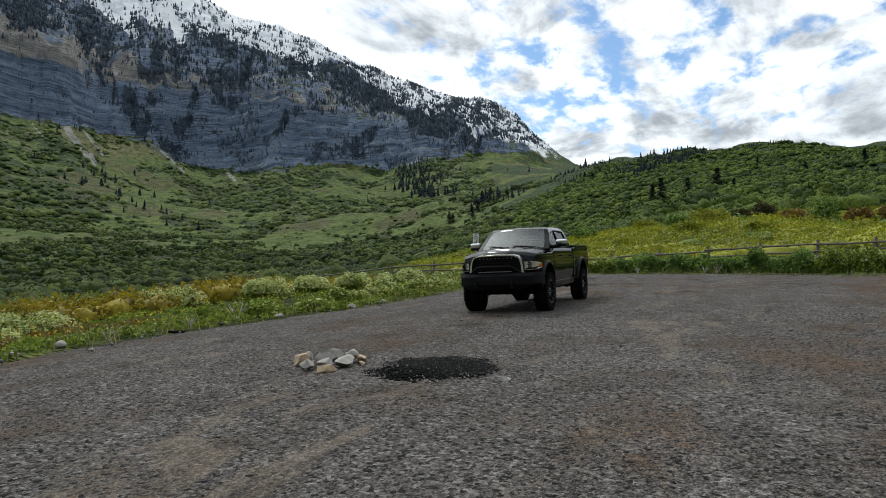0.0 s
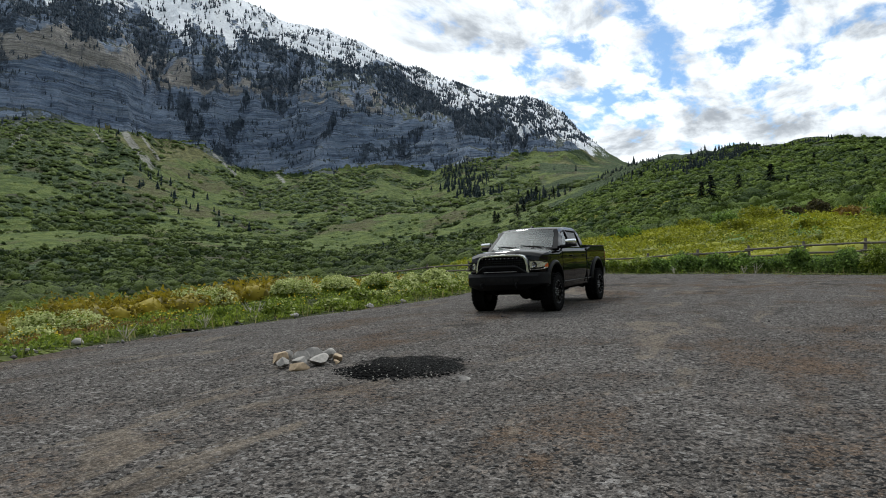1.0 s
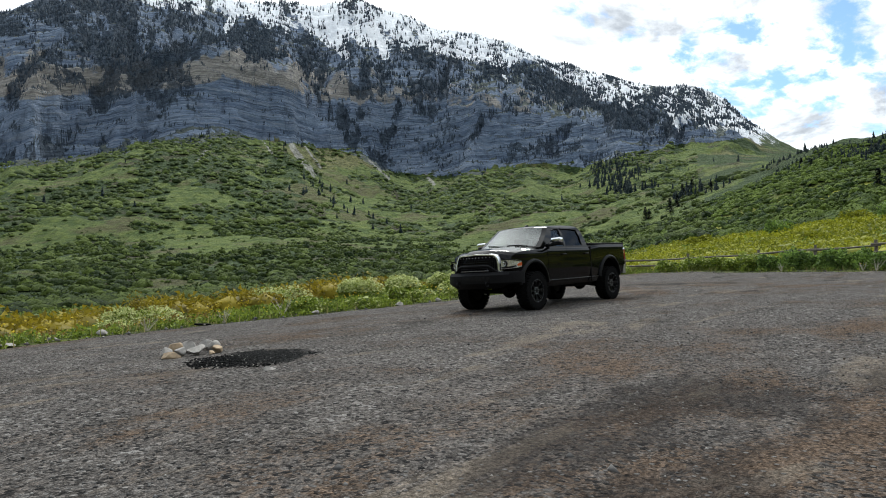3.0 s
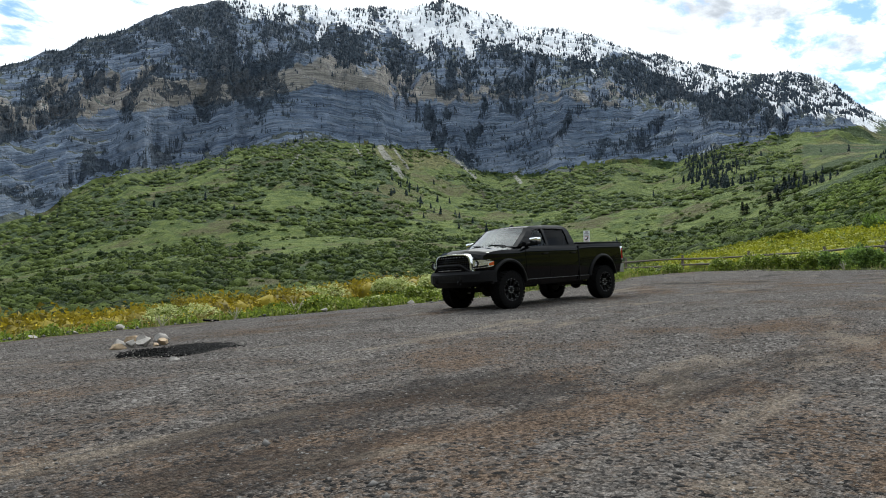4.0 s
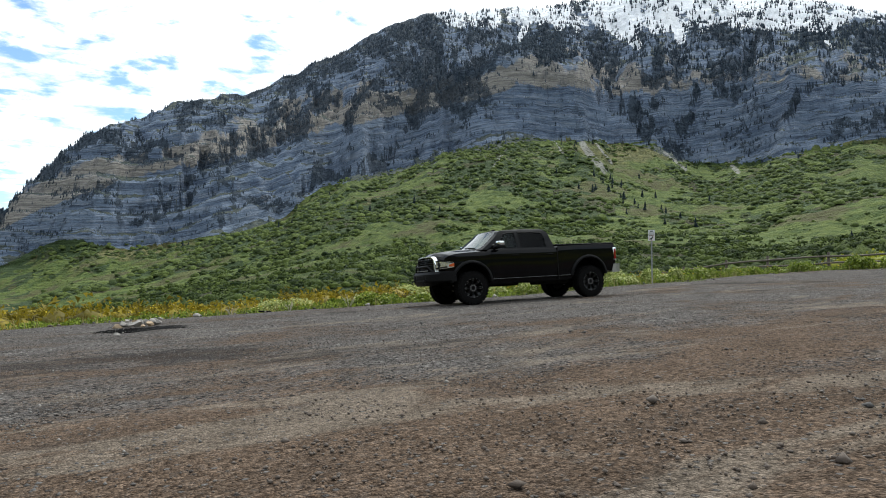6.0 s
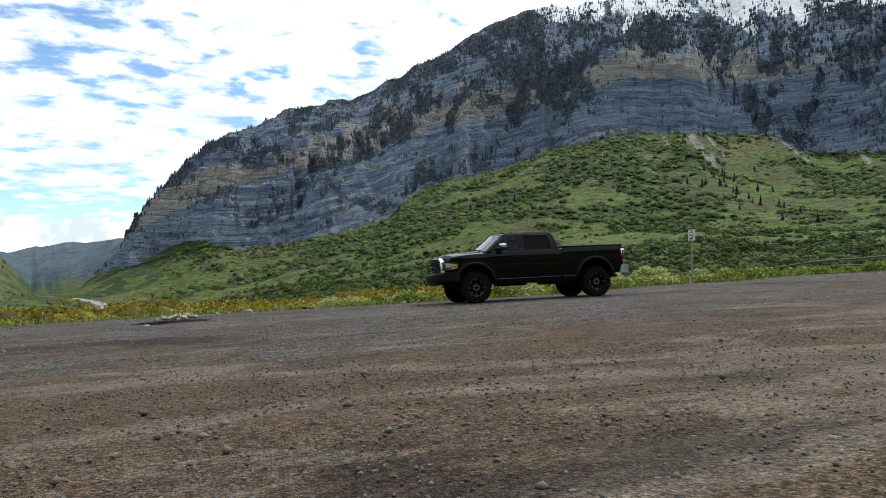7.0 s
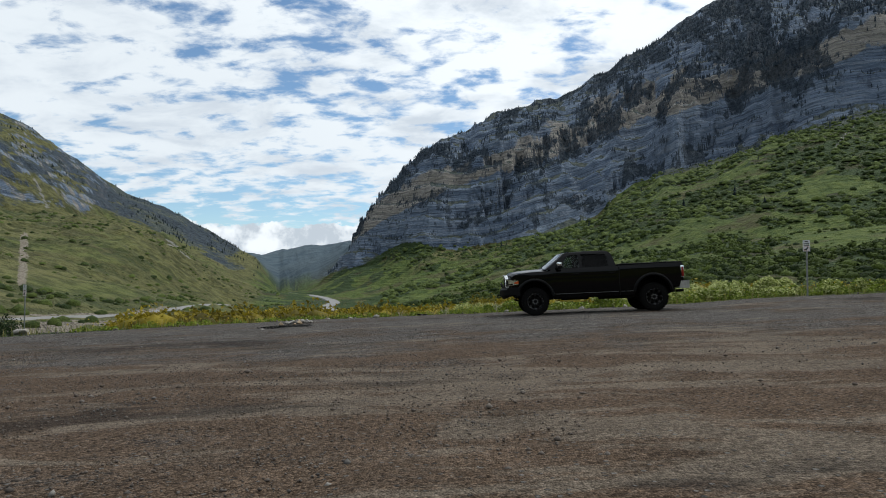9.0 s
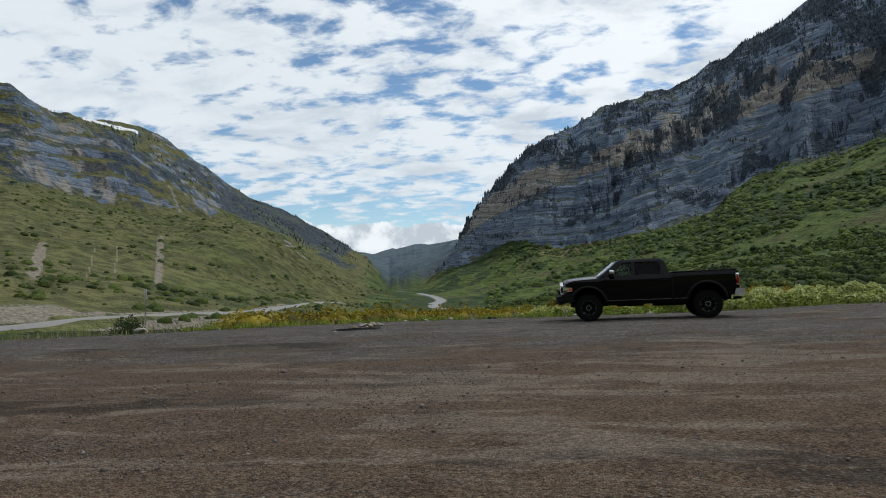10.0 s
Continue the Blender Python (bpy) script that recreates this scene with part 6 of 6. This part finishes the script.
def conifers_mesh(name, label, x, y, z, tall, rng, tiers=4, sides=6, mat=None):
    """Distant conifers: tapering tiers of drooping boughs with ragged rims."""
    n = len(x)
    verts, faces = [], []
    turn = rng.rand(n) * 6.28
    for k in range(tiers):
        lo, hi = 0.04 + 0.88 * k / tiers, (0.42 + 0.585 * k / max(tiers - 1, 1) if tiers > 2 else (0.68, 1.0)[k])
        rad = 0.25 - 0.208 * k / tiers if tiers > 2 else (0.21, 0.14)[k]
        ring = []
        for j in range(sides):
            a = turn + 6.2832 * (j + 0.5 * (k % 2)) / sides
            rr = tall * rad * (0.55 + 0.8 * rng.rand(n))
            ring.append(np.stack([x + rr * np.cos(a), y + rr * np.sin(a), z + tall * (lo + 0.05 * rng.randn(n) * 0.6)], -1))
        tip = np.stack([x, y, z + tall * hi], -1)
        first = k * (sides + 1)
        verts += ring + [tip]
        faces += [(first + j, first + (j + 1) % sides, first + sides) for j in range(sides)]
    v = np.stack(verts, 1)
    f = np.array(faces)[None] + v.shape[1] * np.arange(n)[:, None, None]
    return stuff_mesh(name, v.reshape(-1, 3), f.reshape(-1, 3), mat or CONIFER, label, "conifers")


def make_far_plants():
    rng = np.random.RandomState(21)
    # conifers of the upper mountain, in gullies and on ledges
    x, y, a, d = spread(250000, rng, (-76, 14), (1000, 3200), 1.25)
    z, seg, _, _ = land(x, y)
    el = np.degrees(np.arctan2(z - EYE, d))
    wood = woods_of(a, el)
    # thinner where the ground leans back and is seen foreshortened
    chance = (0.02 + wood ** 1.3) * step(-0.6, 0.3, el - line_at(ROCK_LINE, a)) * (1 - step(5.93, 5.99, seg)) * np.where(seg < 5, 1.0, 0.62)
    keep = rng.rand(len(x)) < chance
    x, y, z, seg, a = x[keep], y[keep], z[keep], seg[keep], a[keep]
    conifers_mesh("mountain_conifers", "dark conifers scattered over the rocky upper mountainside", x, y, z - 1, rng.uniform(8, 16, len(x)) * np.interp(a, [-60, -30, -18, 0], [1.0, 1.0, 0.8, 0.7]) * np.interp(seg, [4.8, 5.1], [0.62, 1.0]), rng, 2, 4, HAZED_CONIFER)
    # left-hand mountain
    x, y, a, d = spread(9000, rng, (19, 50), (1150, 2500), 1.3)
    z, seg, _, _ = land(x, y)
    keep = rng.rand(len(x)) < 0.45 * step(5.2, 5.6, seg) * (1 - step(5.97, 6.02, seg)) * step(-0.15, 0.3, fbm(x / 120, y / 120, 4, 33))
    conifers_mesh("ridge_conifers", "dark conifers along a far rocky ridge", x[keep], y[keep], z[keep] - 1, rng.uniform(5, 10, keep.sum()), rng)
    # loose conifers on the green slopes
    x, y, a, d = spread(5200, rng, (-78, 6), (380, 1300), 1.6)
    z, seg, _, _ = land(x, y)
    g = fbm(x / 70, y / 70, 3, 71)
    keep = rng.rand(len(x)) < (0.004 + 0.20 * step(0.40, 0.6, g)) * (1 - 0.8 * (d < 560)) * (1 - step(4.0, 4.1, seg))
    conifers_mesh("slope_conifers", "dark conifers in loose groups on green slopes", x[keep], y[keep], z[keep] - 0.4, rng.uniform(5, 11, keep.sum()), rng)
    # groves on the near hill
    x, y, a, d = spread(9000, rng, (-112, -70), (210, 470), 1.4)
    z, seg, _, _ = land(x, y)
    g = fbm(x / 45, y / 45, 3, 81)
    keep = rng.rand(len(x)) < (0.002 + 0.10 * step(0.32, 0.5, g) * step(2.35, 2.7, seg)) * (1 - step(3.02, 3.05, seg))
    conifers_mesh("hill_conifers", "dark conifer groves along a green hill", x[keep], y[keep], z[keep] - 0.3, rng.uniform(1.6, 3.4, keep.sum()), rng)
    # groves
    for k, (ga, gr, count, wide, deep, tall) in enumerate(((-62.4, 1130, 70, 0.5, 70, 9), (-63.8, 1040, 80, 0.6, 60, 9), (-65.2, 960, 40, 0.5, 40, 8), (-66.6, 860, 12, 0.6, 30, 7), (-68.6, 600, 16, 0.4, 25, 6), (-71.0, 520, 16, 0.5, 25, 5), (-77.2, 430, 60, 1.6, 22, 3.4), (-81.8, 405, 70, 1.2, 14, 3.2), (-84.4, 405, 110, 1.6, 16, 3.2), (-86.6, 410, 50, 1.2, 12, 3.2), (-90.5, 420, 40, 1.8, 10, 3), (-36.5, 820, 16, 1.5, 60, 9), (-40, 760, 14, 1.5, 50, 9))):
        ga = ga + rng.randn(count) * wide
        gr = gr + rng.randn(count) * deep
        x, y = CX - gr * np.sin(np.radians(ga)), CY + gr * np.cos(np.radians(ga))
        conifers_mesh("conifer_grove", "grove of dark conifers on a green slope", x, y, land(x, y)[0] - 0.3, tall * rng.uniform(0.6, 1.2, count), rng)
    # groves along the crest and flank of the near hill
    for x0, y0, x1, y1, count, wide, tall in ((341.2, 47.5, 357.0, 30.1, 60, 9, 4.3), (358.6, 32.9, 394.8, 16.1, 70, 9, 4.6), (569.1, 141.0, 500.0, 100.0, 30, 6, 4.1), (500.0, 100.0, 455.9, 77.0, 26, 5, 2.9), (454.8, 46.2, 430.8, 25.3, 18, 5, 4.6), (878.5, 455.3, 692.9, 307.6, 60, 12, 13.3), (546.2, 204.4, 524.1, 176.2, 30, 7, 8.7)):
        t = rng.rand(count)
        x, y = x0 + (x1 - x0) * t + rng.randn(count) * wide, y0 + (y1 - y0) * t + rng.randn(count) * wide * 0.6
        conifers_mesh("conifer_grove", "grove of dark conifers on a green hill", x, y, land(x, y)[0] - 0.3, tall * rng.uniform(0.6, 1.1, count), rng)
    # shrubs: bearings, distances, number, sizes, brush needed, leaves on each dome
    sets = (
        ("valley_shrubs", "dense dark green shrubs over the valley floor", SHRUB, (-70, 16), (130, 640), 15000, (0.9, 3.0), -0.45, 0.05, 16),
        ("slope_shrubs", "green shrubs dotted over the lower mountain slopes", SLOPESHRUB, (-76, 16), (560, 1330), 24000, (1.3, 4.2), 0.0, 0.35, 0),
        ("hill_shrubs", "green shrubs over the near hill", HILLSHRUB, (-114, -62), (190, 440), 14000, (0.6, 1.7), -0.40, 0.15, 5),
        ("hill_thicket", "leafy green shrubs over the foot of the near hill", HILLSHRUB, (-114, -66), (135, 200), 1500, (1.1, 2.8), -0.35, 0.2, 50),
        ("left_hill_shrubs", "low shrubs dotted over dry grassy slopes", SLOPESHRUB, (17, 56), (110, 1000), 3600, (0.6, 2.4), 0.12, 0.4, 0),
    )
    for name, label, mat, az, r, n, size, lo, hi, leaves in sets:
        x, y, a, d = spread(n, rng, az, r, 1.35)
        z, seg, _, _ = land(x, y)
        g = brush_of(x, y) - 0.4
        el = np.degrees(np.arctan2(z - EYE, d))
        keep = (rng.rand(n) < 0.05 + 0.95 * step(lo, hi, g)) & (seg < 4.1) & (el < line_at(ROCK_LINE, a) + 0.3) & ((a > -70) | (seg < 2.88)) & ~((a > 8.5) & (a < 19) & (d > 420)) & ((a > -57) | (d > 195 - 70 * (a < -70)))
        if az[0] > 0:
            keep = (rng.rand(n) < 0.04 + 0.9 * step(lo, hi, g)) & (seg < 4.1) & (np.abs(d - road_distance(a)) > 9)
        s = (size[0] + (size[1] - size[0]) * rng.rand(n) ** 2 * (0.7 + 0.6 * step(-0.2, 0.5, g)))[keep]
        c, rad = np.stack([x[keep], y[keep], z[keep] + 0.1 * s], -1), np.stack([s * rng.uniform(0.8, 1.25, len(s)), s * rng.uniform(0.8, 1.25, len(s)), s * rng.uniform(0.6, 0.95, len(s))], -1)
        v, f = dome_cloud(c, rad, rng, 5)
        if leaves:
            v2, f2 = leaf_cloud(c, rad * 1.12, leaves, np.minimum(0.5 * s, 0.0034 * d[keep])[:, None], rng, 0.3, 3)
            v, f = np.concatenate([v, v2]), np.concatenate([f, f2 + len(v)])
        stuff_mesh(name, v, f, mat, label, "shrubs")
    # shrubs of the middle distance get real leaves
    for name, label, mat, az, r, n, size in (
        ("valley_thicket", "leafy green thicket below the lot", LUSH, (-58, 20), (62, 190), 1300, (0.9, 2.0)),
        ("field_scrub", "yellow-green scrub over the field beyond the fence", YELLOWGREEN, (-112, -56), (46, 150), 2300, (0.8, 2.2)),
        ("field_bushes", "dark green bushes in the field beyond the fence", HEDGE, (-112, -56), (70, 190), 150, (1.0, 2.2)),
    ):
        x, y, a, d = spread(n, rng, az, r, 1.2)
        keep = edge_distance(x, y) < -4.5
        x, y, d = x[keep], y[keep], d[keep]
        z = land(x, y)[0]
        s = rng.uniform(*size, len(x))
        v, f = bushy(np.stack([x, y, z + 0.05 * s], -1), np.stack([s, s, s * 0.62], -1), 66, np.clip(0.0036 * d, 0.18, 0.4)[:, None], rng)
        stuff_mesh(name, v, f, mat, label, "shrubs")


YELLOWGREEN = leaf_material("field_scrub_leaves", (0.085, 0.105, 0.009), (0.33, 0.335, 0.020), scale=0.09, grain=0.35)


def make_belt():
    """Scrub, flowers and grass beyond the downhill edge of the lot."""
    rng = np.random.RandomState(31)
    n = 12500
    x, y = rng.uniform(-34, 26, n), rng.uniform(-6, 54, n)
    d = edge_distance(x, y)
    az, r = bearing(x, y)
    g = fbm(x / 6, y / 6, 3, 15)
    start = np.interp(az, [-30, -12, -4, 5, 14], [-11.5, -9.5, -8.0, -4.5, -3.0])
    keep = (d < start - 1.2 * g) & (d > -40) & (az > -52) & (az < 30) & (rng.rand(n) < 0.9)
    keep &= ~((x > 3) & (d > -6.5))
    X, Y = x[keep], y[keep]
    s = rng.uniform(0.6, 1.15, len(X))
    z = land(X, Y)[0]
    v, f = bushy(np.stack([X, Y, z + 0.1], -1), np.stack([s, s, s * 0.95], -1), 46, 0.19, rng)
    stuff_mesh("yellow_scrub", v, f, YELLOW, "dense olive-yellow scrub beyond the gravel edge", "shrubs")
    keep = (d < -2.0) & (d > -8.5) & (az > -48) & (az < 34) & (rng.rand(n) < 0.65) & (g > 0.08) & (x < 2)
    X, Y = x[keep], y[keep]
    s = rng.uniform(0.25, 0.5, len(X))
    v, f = leaf_cloud(np.stack([X, Y, land(X, Y)[0]], -1), np.stack([s, s, s * 0.9], -1), 70, 0.085, rng, 0.3)
    stuff_mesh("rusty_scrub", v, f, RUST, "low rust-brown scrub along the gravel edge", "shrubs")
    # low mixed green plants, with yellow flower heads
    keep = (d < -0.5) & (d > np.where(az < 6, -10.0, -3.5)) & (az > -75) & (az < 36) & (rng.rand(n) < 0.9)
    X, Y = x[keep], y[keep]
    s = rng.uniform(0.15, 0.38, len(X))
    v, f = leaf_cloud(np.stack([X, Y, land(X, Y)[0]], -1), np.stack([s, s, s * 0.8], -1), 50, 0.09, rng, 0.2)
    stuff_mesh("edge_herbs", v, f, LIME, "low bright green herbs at the gravel edge", "herbs")
    m = 600
    k = rng.randint(0, len(X), m)
    px, py = X[k] + rng.randn(m) * 0.25, Y[k] + rng.randn(m) * 0.25
    v, f = leaf_cloud(np.stack([px, py, land(px, py)[0] + rng.uniform(0.2, 0.5, m)], -1), np.full((m, 3), 0.025), 4, 0.045, rng)
    stuff_mesh("yellow_flowers", v, f, PETALS, "small yellow flowers among the herbs", "flowers")
    # grass blades
    n = 26000
    gx, gy = rng.uniform(-30, 28, n), rng.uniform(-14, 12, n)
    gd = edge_distance(gx, gy) + 0.4 * fbm(gx / 1.5, gy / 1.5, 3, 19)
    keep = (gd < 0.15) & (gd > -2.4)
    gx, gy = gx[keep], gy[keep]
    gz = land(gx, gy)[0]
    m = len(gx)
    tall, lean, a = rng.uniform(0.15, 0.48, m), rng.uniform(0.05, 0.25, m), rng.rand(m) * 6.28
    w = 0.014
    root = np.stack([gx, gy, gz - 0.03], -1)
    side = np.stack([-np.sin(a), np.cos(a), np.zeros(m)], -1) * w
    tip = root + np.stack([np.cos(a) * lean, np.sin(a) * lean, tall], -1)
    v = np.stack([root - side, root + side, tip], 1).reshape(-1, 3)
    stuff_mesh("edge_grass", v, np.arange(len(v)).reshape(-1, 3), GRASS, "uneven green and straw-coloured grass along the gravel", "grass")


PETALS = leaf_material("yellow_petals", (0.50, 0.36, 0.02), (0.75, 0.58, 0.06), scale=1.0)


def make_mound(x, y, wide, tall, seed, leafy, flower, label, group, bloom=1.0, leaf=0.085, per=260):
    """A rounded bush with leaves and flower heads on top."""
    rng = np.random.RandomState(seed)
    bush = thing("flowering_bush" if bloom > 0 else "bush", pose(x, y, on_land(x, y) - 0.05), label, "bush", group)
    n = 9
    ang, off = rng.rand(n) * 6.28, np.sqrt(rng.rand(n)) * wide * 0.62
    c = np.stack([off * np.cos(ang), off * np.sin(ang) * 0.8, np.full(n, 0.05)], -1)
    rad = np.stack([rng.uniform(0.35, 0.55, n) * wide, rng.uniform(0.35, 0.55, n) * wide, tall * rng.uniform(0.75, 1.05, n)], -1)
    v, f = leaf_cloud(c, rad, per, leaf, rng, 0.2, 3)
    leaves = stuff_mesh("leaves", v, f, leafy, "", "")
    leaves.parent = bush
    if bloom > 0:
        keep = 260
        v, f = leaf_cloud(c, rad * 1.04, int(keep * bloom), 0.085, rng, 0.85, 3)
        mid = v.reshape(-1, 3, 3).mean(1)[:, 2]
        f = f[mid > tall * 0.32]
        used, inv = np.unique(f, return_inverse=True)
        flowers = stuff_mesh("flower_head_mass", v[used], inv.reshape(-1, 3), flower, "", "")
        flowers.parent = bush
        flowers["label"] = "cream flower heads"
    for k in range(4):
        bm = bmesh.new()
        a = k * 1.6
        tube(bm, [(0.03 * math.cos(a), 0.03 * math.sin(a), -0.1), (0.35 * wide * math.cos(a), 0.35 * wide * math.sin(a), tall * 0.6)], [0.018, 0.008], 5)
        part("stem", bm, BARK, bush)


def make_mounds():
    rng = random.Random(12)
    spots = [(-3.9, 14.7, 1.7, 0.85), (-5.6, 13.6, 0.9, 0.6), (3.4, 16.4, 1.6, 1.0), (4.9, 12.7, 1.3, 0.95), (6.6, 11.6, 1.2, 0.8), (8.4, 10.6, 1.1, 0.7), (7.4, 8.2, 0.9, 0.7), (9.6, 8.6, 1.0, 0.75)]
    for x, y, wide, tall in spots:
        make_mound(x, y, wide, tall, int(1000 + 37 * x + 91 * y) % 9999, LIME, FLOWER, "broad bush covered in cream-white flowers beyond the gravel", "cream flowering bushes", 2.4)
    for k in range(31):
        x = -3.0 + 0.92 * k + rng.uniform(-0.25, 0.25)
        edge = float(np.interp(x, [-5, 0, 4, 8, 12, 17, 22, 24, 26], [6.2, 5.6, 5.2, 4.7, 5.4, 7.6, 8.8, 8.0, 6.5]))
        make_mound(x, edge + rng.uniform(1.1, 2.6), rng.uniform(0.5, 0.95), rng.uniform(0.35, 0.62), 300 + k, LIME, FLOWER, "low bush with cream flower heads beside the gravel", "cream flowering bushes", rng.uniform(0.0, 0.22) if x < 3 or x > 13 else rng.uniform(0.4, 1.1))
    # hedge by the fence
    for k in range(20):
        y = 7.0 - 1.12 * k
        x = float(np.interp(y, [-22, -12, -4, 5, 8], [26.2, 24.6, 27.0, 27.3, 25.6])) + rng.uniform(-0.6, 0.9)
        pale = y < -9.5 or y > 2.5
        make_mound(x, y, rng.uniform(0.9, 1.7), rng.uniform(0.72, 1.32) * float(np.interp(y, [-22, -11, -9, -4, -2, 2, 8], [1.25, 1.2, 1.1, 1.2, 1.35, 1.0, 0.7])), 500 + k, HEDGE if not pale else LIME, FLOWER, "dense dark green bush of a hedge by the fence" if not pale else "bright green bush with pale flowers in the hedge", "bushes of the hedge", 0.0 if not pale else 0.45, 0.15, 320)
    # single dark bush beside the far sign
    make_mound(-23.6, 3.9, 1.1, 1.15, 777, DARKBUSH, FLOWER, "dark green rounded bush beside the far sign", "bushes", 0.0)
    for x, y, wide in ((-10.5, 16.0, 0.9), (-14.0, 12.0, 0.9), (-17, 9.0, 0.8), (-3.5, 15.0, 1.2)):
        make_mound(x, y, wide, 1.3, int(800 + x), YELLOW, FLOWER, "tall olive-yellow bush standing out of the scrub", "bushes", 0.0)


BROWNBUSH = leaf_material("brown_bush_leaves", (0.028, 0.026, 0.010), (0.090, 0.080, 0.028), scale=0.4)
DARKBUSH = leaf_material("dark_bush_leaves", (0.010, 0.022, 0.008), (0.035, 0.060, 0.018), scale=1.0)


def make_field_bushes():
    """Large bushes that stand out of the field beyond the fence."""
    for x, y, wide, tall, mat, tone in (
        (108.0, 3.9, 3.4, 3.6, HEDGE, "dark green"), (93.1, -17.8, 3.1, 4.4, HEDGE, "dark green"), (126.8, -10.6, 3.6, 2.6, BROWNBUSH, "dark brown-green"), (121, -6.5, 2.6, 2.2, BROWNBUSH, "dark brown-green"),
        (84.0, -20.5, 2.6, 2.6, RUST, "rust-brown"), (86.5, -24.5, 3.0, 2.4, RUST, "rust-brown"), (98.0, -15.0, 3.0, 2.2, RUST, "rust-brown"), (112, -14.5, 3.2, 2.4, RUST, "rust-brown"),
        (117.4, -1.6, 5.0, 3.0, YELLOWGREEN, "bright yellow-green"), (112.0, 9.5, 4.0, 2.4, YELLOWGREEN, "bright yellow-green"), (90.0, 1.0, 3.6, 2.0, YELLOWGREEN, "bright yellow-green"), (104.0, 20.0, 3.2, 2.6, HEDGE, "dark green"), (76.0, -8.0, 3.0, 1.7, YELLOWGREEN, "bright yellow-green"), (70, 8, 3.0, 1.6, YELLOWGREEN, "bright yellow-green"), (98, 30, 4.0, 2.2, YELLOWGREEN, "bright yellow-green"),
    ):
        make_mound(x, y, wide, tall, int(3000 + 13 * x + 7 * y), mat, FLOWER, tone + " spreading bush in the field beyond the fence", "bushes of the field", 0.0, 0.4, 260)


def make_conifer(x, y, tall, seed):
    """A single conifer: trunk and whorls of drooping boughs."""
    rng = random.Random(seed)
    tree = thing("conifer_tree", pose(x, y, on_land(x, y) - 0.2), "tall dark green conifer standing on the grassy hill", "tree", "conifers on the hill")
    bm = bmesh.new()
    tube(bm, [(0, 0, -0.3), (0.05, 0, tall * 0.5), (0, 0, tall)], [tall * 0.025, tall * 0.015, 0.02], 7)
    part("trunk", bm, BARK, tree)
    verts, faces = [], []
    levels = 16
    for k in range(levels):
        h = tall * (0.10 + 0.88 * k / levels)
        reach = tall * 0.55 * (1 - k / levels) ** 0.8 + 0.1
        for j in range(9):
            a = rng.uniform(0, 6.28)
            ln = reach * rng.uniform(0.6, 1.15)
            for q in range(5):
                t0 = 0.15 + 0.85 * q / 5
                cx, cy, cz = ln * t0 * math.cos(a), ln * t0 * math.sin(a), h - 0.35 * ln * t0 + rng.uniform(-0.06, 0.06) * tall * 0.3
                w = 0.065 * tall * (1.15 - t0)
                b = a + rng.uniform(-0.8, 0.8)
                first = len(verts)
                verts += [(cx - w * math.sin(b), cy + w * math.cos(b), cz), (cx + w * math.sin(b), cy - w * math.cos(b), cz), (cx + 1.6 * w * math.cos(b), cy + 1.6 * w * math.sin(b), cz - 0.5 * w)]
                faces.append((first, first + 1, first + 2))
    me = bpy.data.meshes.new("crown")
    me.from_pydata(verts, [], faces)
    me.materials.append(CONIFER)
    crown = new("crown", me)
    crown.parent = tree


make_far_plants()
make_belt()
make_mounds()
make_field_bushes()
for x, y, tall in ((198.5, 15.1, 8.0), (196.5, 17.5, 6.4), (204.9, 7.6, 6.2), (222.8, -0.9, 7.6), (212.0, -6.0, 3.6), (453.4, 196.6, 9.7), (452.7, 193.4, 7.9), (446.6, 175.1, 10.3), (470.3, 178.9, 9.9), (541.0, 201.7, 11.3), (545.0, 195.0, 11.4), (506.6, 166.3, 6.7), (387.5, 77.3, 5.0), (369.1, 68.6, 4.1), (352.8, 58.6, 3.9), (306.5, -16.0, 3.4), (262.1, -49.8, 5.9), (262.6, -30.8, 3.9)):
    make_conifer(x, y, tall, int(x * 3 + y))
